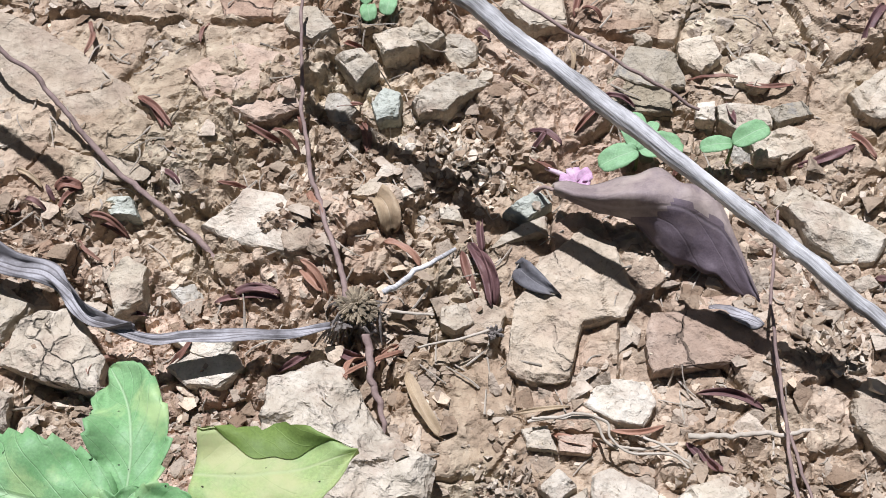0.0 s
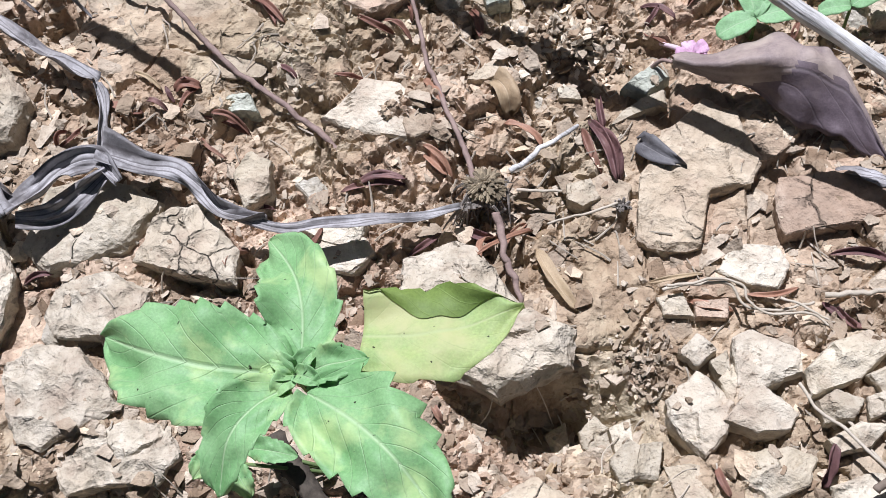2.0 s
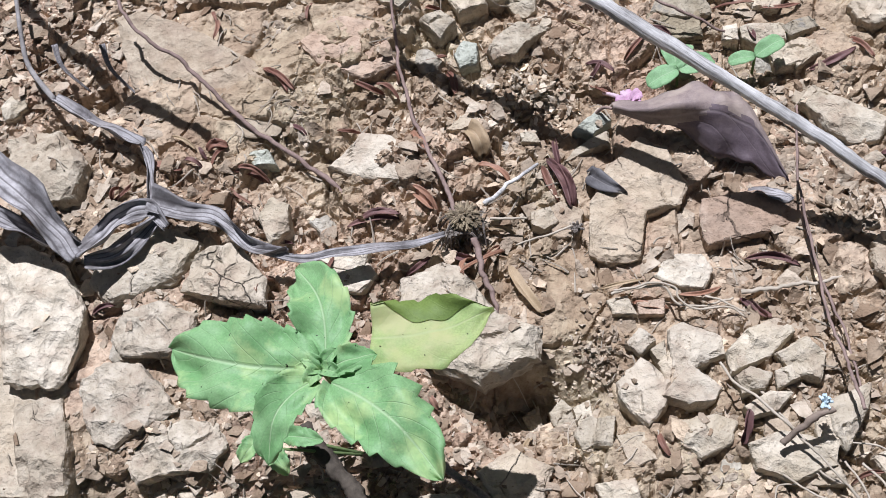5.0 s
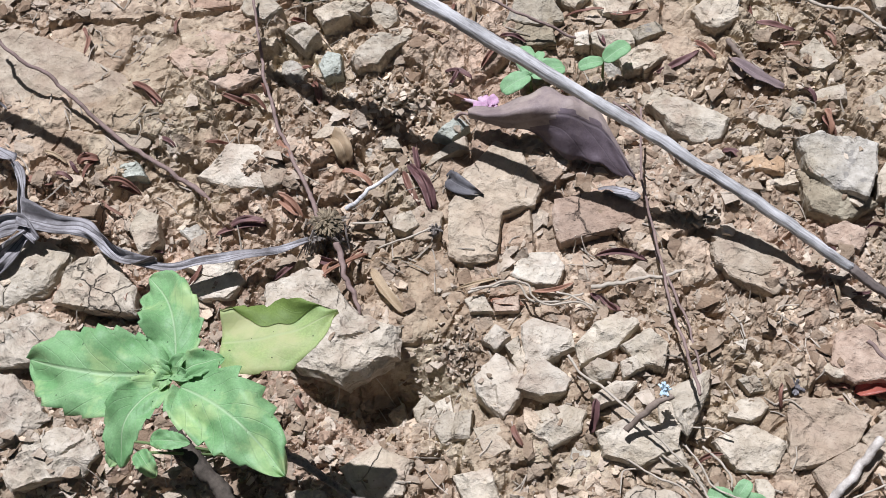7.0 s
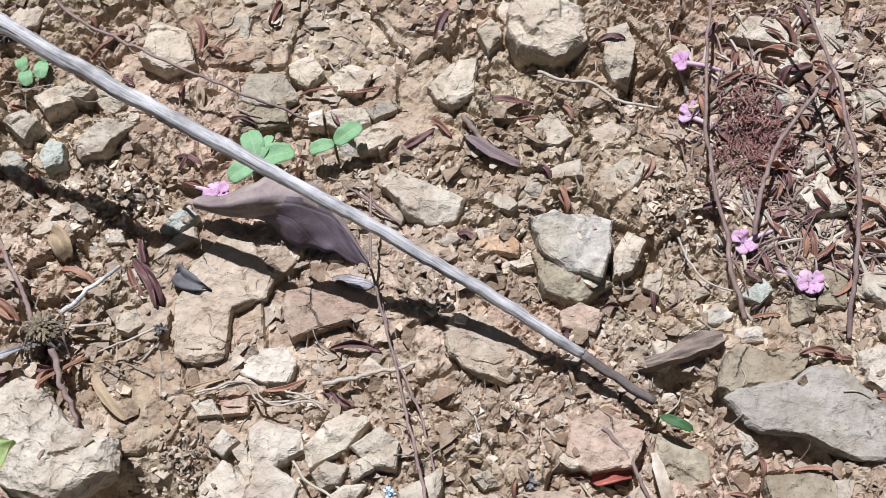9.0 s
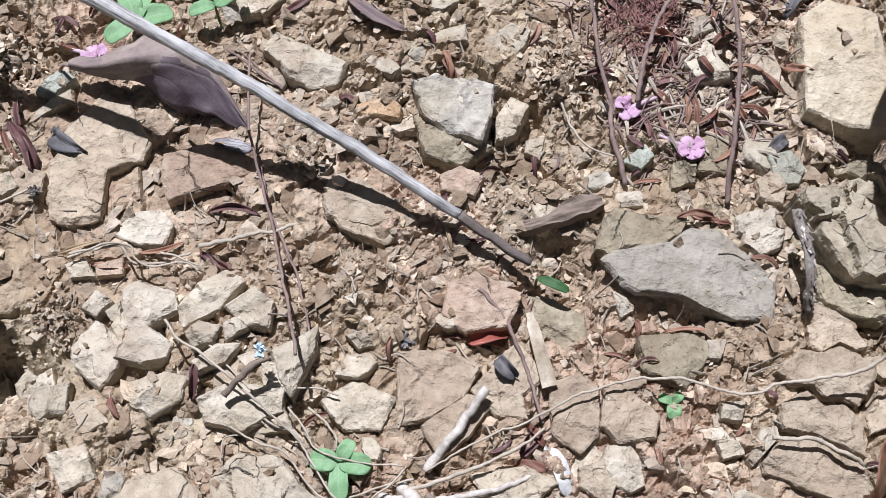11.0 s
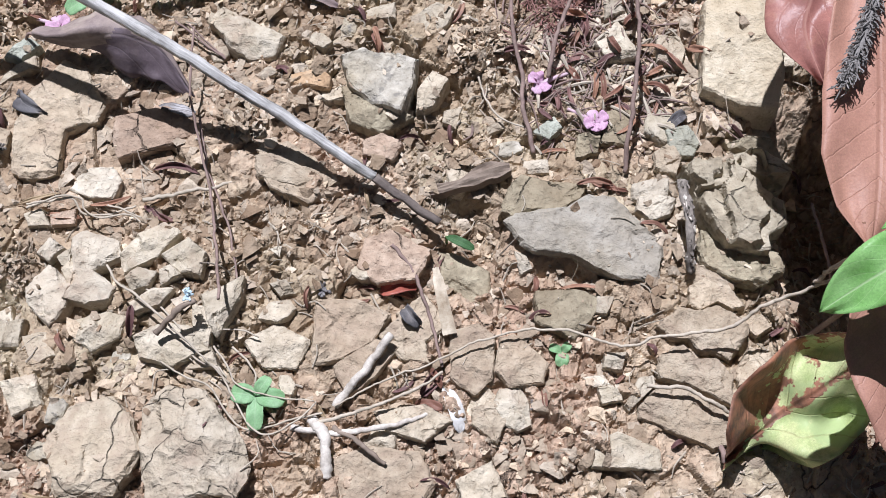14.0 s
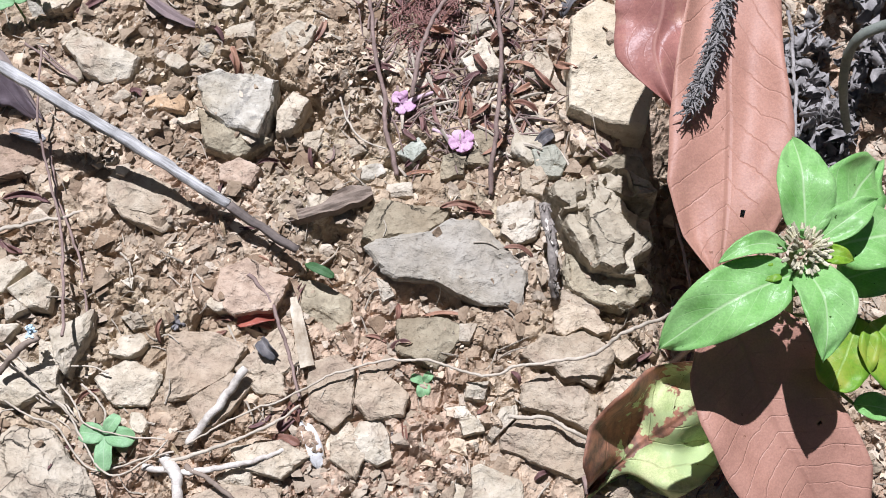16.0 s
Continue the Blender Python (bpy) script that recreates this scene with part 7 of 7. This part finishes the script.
def rubble(name, count, small, large, seed, label, sink=0.3, heap=None):
    """Angular chips over the whole plot, or, with heap (x, y, radius along x, radius along y, height), piled in one place."""
    rng = np.random.default_rng(seed)
    verts, faces, n = [], [], 0
    for k in range(count):
        lift = 0.0
        while True:
            if heap:
                a, r = rng.uniform(0, 6.28), abs(rng.normal(0, 0.6))
                x, y = heap[0] + heap[2] * r * math.cos(a), heap[1] + heap[3] * r * math.sin(a)
                lift = heap[4] * max(0.0, 1 - r) * rng.random()
                break
            x, y = rng.uniform(-0.50, 0.76), rng.uniform(-0.14, 0.53)
            if fbm(np.array(x * 11), np.array(y * 11), 400, 3) * 1.5 + 0.22 > rng.random() * 0.75 and rng.random() > 0.85 * calm(np.array(x), np.array(y)) and (rng.random() < 0.035 or not on_stone(x, y)):
                break
        s = small * (large / small) ** (rng.random() ** 1.8)
        v, f = CHIPS[int(rng.integers(len(CHIPS)))]
        q = Euler((rng.normal(0, 0.3), rng.normal(0, 0.3), rng.uniform(0, 6.28))).to_matrix()
        v = v @ np.array(q).T * s * ((1, 1, 2.2) if heap else (1, 1, 1))
        z = top(x, y) + s * (0.30 - sink) + lift
        verts.append(v + (x, y, z))
        faces.append(f + n)
        n += len(v)
    me = bpy.data.meshes.new(name)
    me.from_pydata(np.concatenate(verts), [], np.concatenate(faces).tolist())
    me.materials.append(RUBBLE)
    return tagged(new(name, me), label, "rubble", kind="stuff")


rubble("gravel", 22000, 0.0014, 0.0046, 1, "fine angular gravel and crumbs on the soil")
rubble("rubble", 7000, 0.0038, 0.0105, 2, "angular stone chips scattered on the soil", 0.22)
rubble("crumbs", 620, 0.0022, 0.0058, 31, "heap of pale crumbs of broken clod", 0.1, (-0.056, 0.284, 0.034, 0.024, 0.010))
rubble("pebbles", 150, 0.0030, 0.0062, 32, "small heap of whitish pebbles under the stalk", 0.1, (0.147, 0.189, 0.026, 0.014, 0.006))
rubble("crumbs", 420, 0.0020, 0.0050, 33, "crumbs of broken clod on the soil", 0.1, (0.315, 0.241, 0.035, 0.035, 0.006))
rubble("crumbs", 260, 0.0018, 0.0040, 34, "crumbs and splinters between the stones", 0.1, (-0.009, 0.097, 0.02, 0.03, 0.004))


def loose_stones(count):
    """Angular stones of two to four centimetres between the larger ones."""
    rng = np.random.default_rng(11)
    shapes = []
    for k in range(16):
        pts = [(math.cos(a) * r, math.sin(a) * r * 0.72) for a, r in zip(np.sort(rng.uniform(0, 6.28, 7)) * 0.25 + np.linspace(0, 6.28, 7, endpoint=False) * 0.85, rng.uniform(0.8, 1.15, 7))]
        v, f, c, base = stone_mesh(np.array(pts) * 0.012 + (9, 9), 0.0055, rng, 6, 26)
        v = v - (9, 9, base)
        me = bpy.data.meshes.new("stone")
        me.from_pydata(v, [], f)
        shapes.append(me)
    kinds = ["rock", "pale", "rock", "pale", "slab", "grey", "soil", "rock"]
    placed = 0
    while placed < count:
        x, y = rng.uniform(-0.46, 0.70), rng.uniform(-0.10, 0.50)
        if fbm(np.array(x * 7), np.array(y * 7), 500, 3) < rng.uniform(-0.5, 0.35) or on_stone(x, y):
            continue
        kind = kinds[int(rng.integers(len(kinds)))]
        me = shapes[(placed * 5 + len(kind)) % 16]
        ob = new("stone", me)
        if not me.materials:
            me.materials.append(STONE[kind])
        kind = next(k for k, m in STONE.items() if m == me.materials[0])
        s = rng.uniform(0.45, 1.5)
        ob.matrix_world = Matrix.LocRotScale((x, y, top(x, y) - 0.001), Euler((rng.normal(0, 0.16), rng.normal(0, 0.16), rng.uniform(0, 6.28))), (s, s, s * rng.uniform(0.7, 1.2)))
        tagged(ob, STONE_WORDS[kind], "stone", "small loose stones")
        placed += 1


loose_stones(70)


def straw_litter(count):
    rng = random.Random(77)
    shapes = []
    for k in range(count):
        x, y = rng.uniform(-0.45, 0.7), rng.uniform(-0.1, 0.48)
        if rng.random() < 0.96 and on_stone(x, y):
            continue
        a, l = rng.uniform(0, 6.28), rng.uniform(0.004, 0.022)
        p = Vector((x, y, top(x, y) + 0.001))
        q = Vector((x + l * math.cos(a), y + l * math.sin(a), 0))
        q.z = top(q.x, q.y) + 0.001
        mid = (p + q) / 2 + Vector((rng.gauss(0, 0.12) * l, rng.gauss(0, 0.12) * l, 0.001))
        shapes.append(tube(spline([p, mid, q], 3), rng.uniform(0.0003, 0.0008), 0.0003, 4, 0.2, k))
    ob = mesh_object("straw_litter", *joined(*shapes), STRAW)
    tagged(ob, "scattered pale straw and rootlets on the soil", "straw litter", kind="stuff")


straw_litter(1700)


def scattered_leaflets(count):
    rng = np.random.default_rng(21)
    k = 0
    while k < count:
        x, y = rng.uniform(-0.42, 0.66), rng.uniform(-0.08, 0.48)
        if fbm(np.array(x * 6), np.array(y * 6), 600, 2) < rng.uniform(-0.35, 0.5) or on_stone(x, y):
            continue
        a, l = rng.uniform(0, 6.28), rng.uniform(0.008, 0.022)
        leaflets([((x, y, 0), (x + l * math.cos(a), y + l * math.sin(a), 0))], 0.0019, [LITTER[int(rng.choice([0, 1, 1, 0, 3]))]])
        k += 1


scattered_leaflets(160)


def litter_drift():
    """The drift of dark twiglets, leaf stalks and leaflets between the stones."""
    rng = np.random.default_rng(61)
    shapes = []
    for k in range(330):
        x, y = rng.normal(0.395, 0.035), 0.17 + abs(rng.normal(0.09, 0.085))
        if on_stone(x, y):
            continue
        a, l = rng.uniform(0, 6.28), rng.uniform(0.008, 0.03)
        p, q = Vector((x, y, top(x, y) + 0.002)), Vector((x + l * math.cos(a), y + l * math.sin(a), 0))
        q.z = top(q.x, q.y) + 0.002
        shapes.append(tube(spline([p, (p + q) / 2 + Vector((rng.normal(0, 0.002), rng.normal(0, 0.002), 0.002)), q], 3), rng.uniform(0.0004, 0.0011), 0.0004, 5, 0.3, k))
    straws = []
    for k in range(130):
        x, y = rng.normal(0.40, 0.038), 0.16 + abs(rng.normal(0.09, 0.09))
        if on_stone(x, y):
            continue
        a, l = rng.uniform(0, 6.28), rng.uniform(0.008, 0.024)
        p, q = Vector((x, y, top(x, y) + 0.002)), Vector((x + l * math.cos(a), y + l * math.sin(a), 0))
        q.z = top(q.x, q.y) + 0.002
        straws.append(tube(spline([p, (p + q) / 2 + Vector((0, 0, 0.002)), q], 3), rng.uniform(0.0008, 0.0019), 0.0007, 5, 0.3, k))
    tagged(mesh_object("straw_litter", *joined(*straws), STRAW), "pale broken straws and stalks among dark twigs", "straw litter", kind="stuff")
    tagged(mesh_object("twig_litter", *joined(*shapes), TWIG), "drift of dark broken twigs and leaf stalks", "twig litter", kind="stuff")
    for k in range(62):
        x, y, a, l = rng.normal(0.395, 0.035), 0.17 + abs(rng.normal(0.09, 0.085)), rng.uniform(0, 6.28), rng.uniform(0.012, 0.026)
        leaflets([((x, y, 0), (x + l * math.cos(a), y + l * math.sin(a), 0))], 0.0026, [LITTER[int(rng.choice([0, 1, 1, 2]))]])


litter_drift()
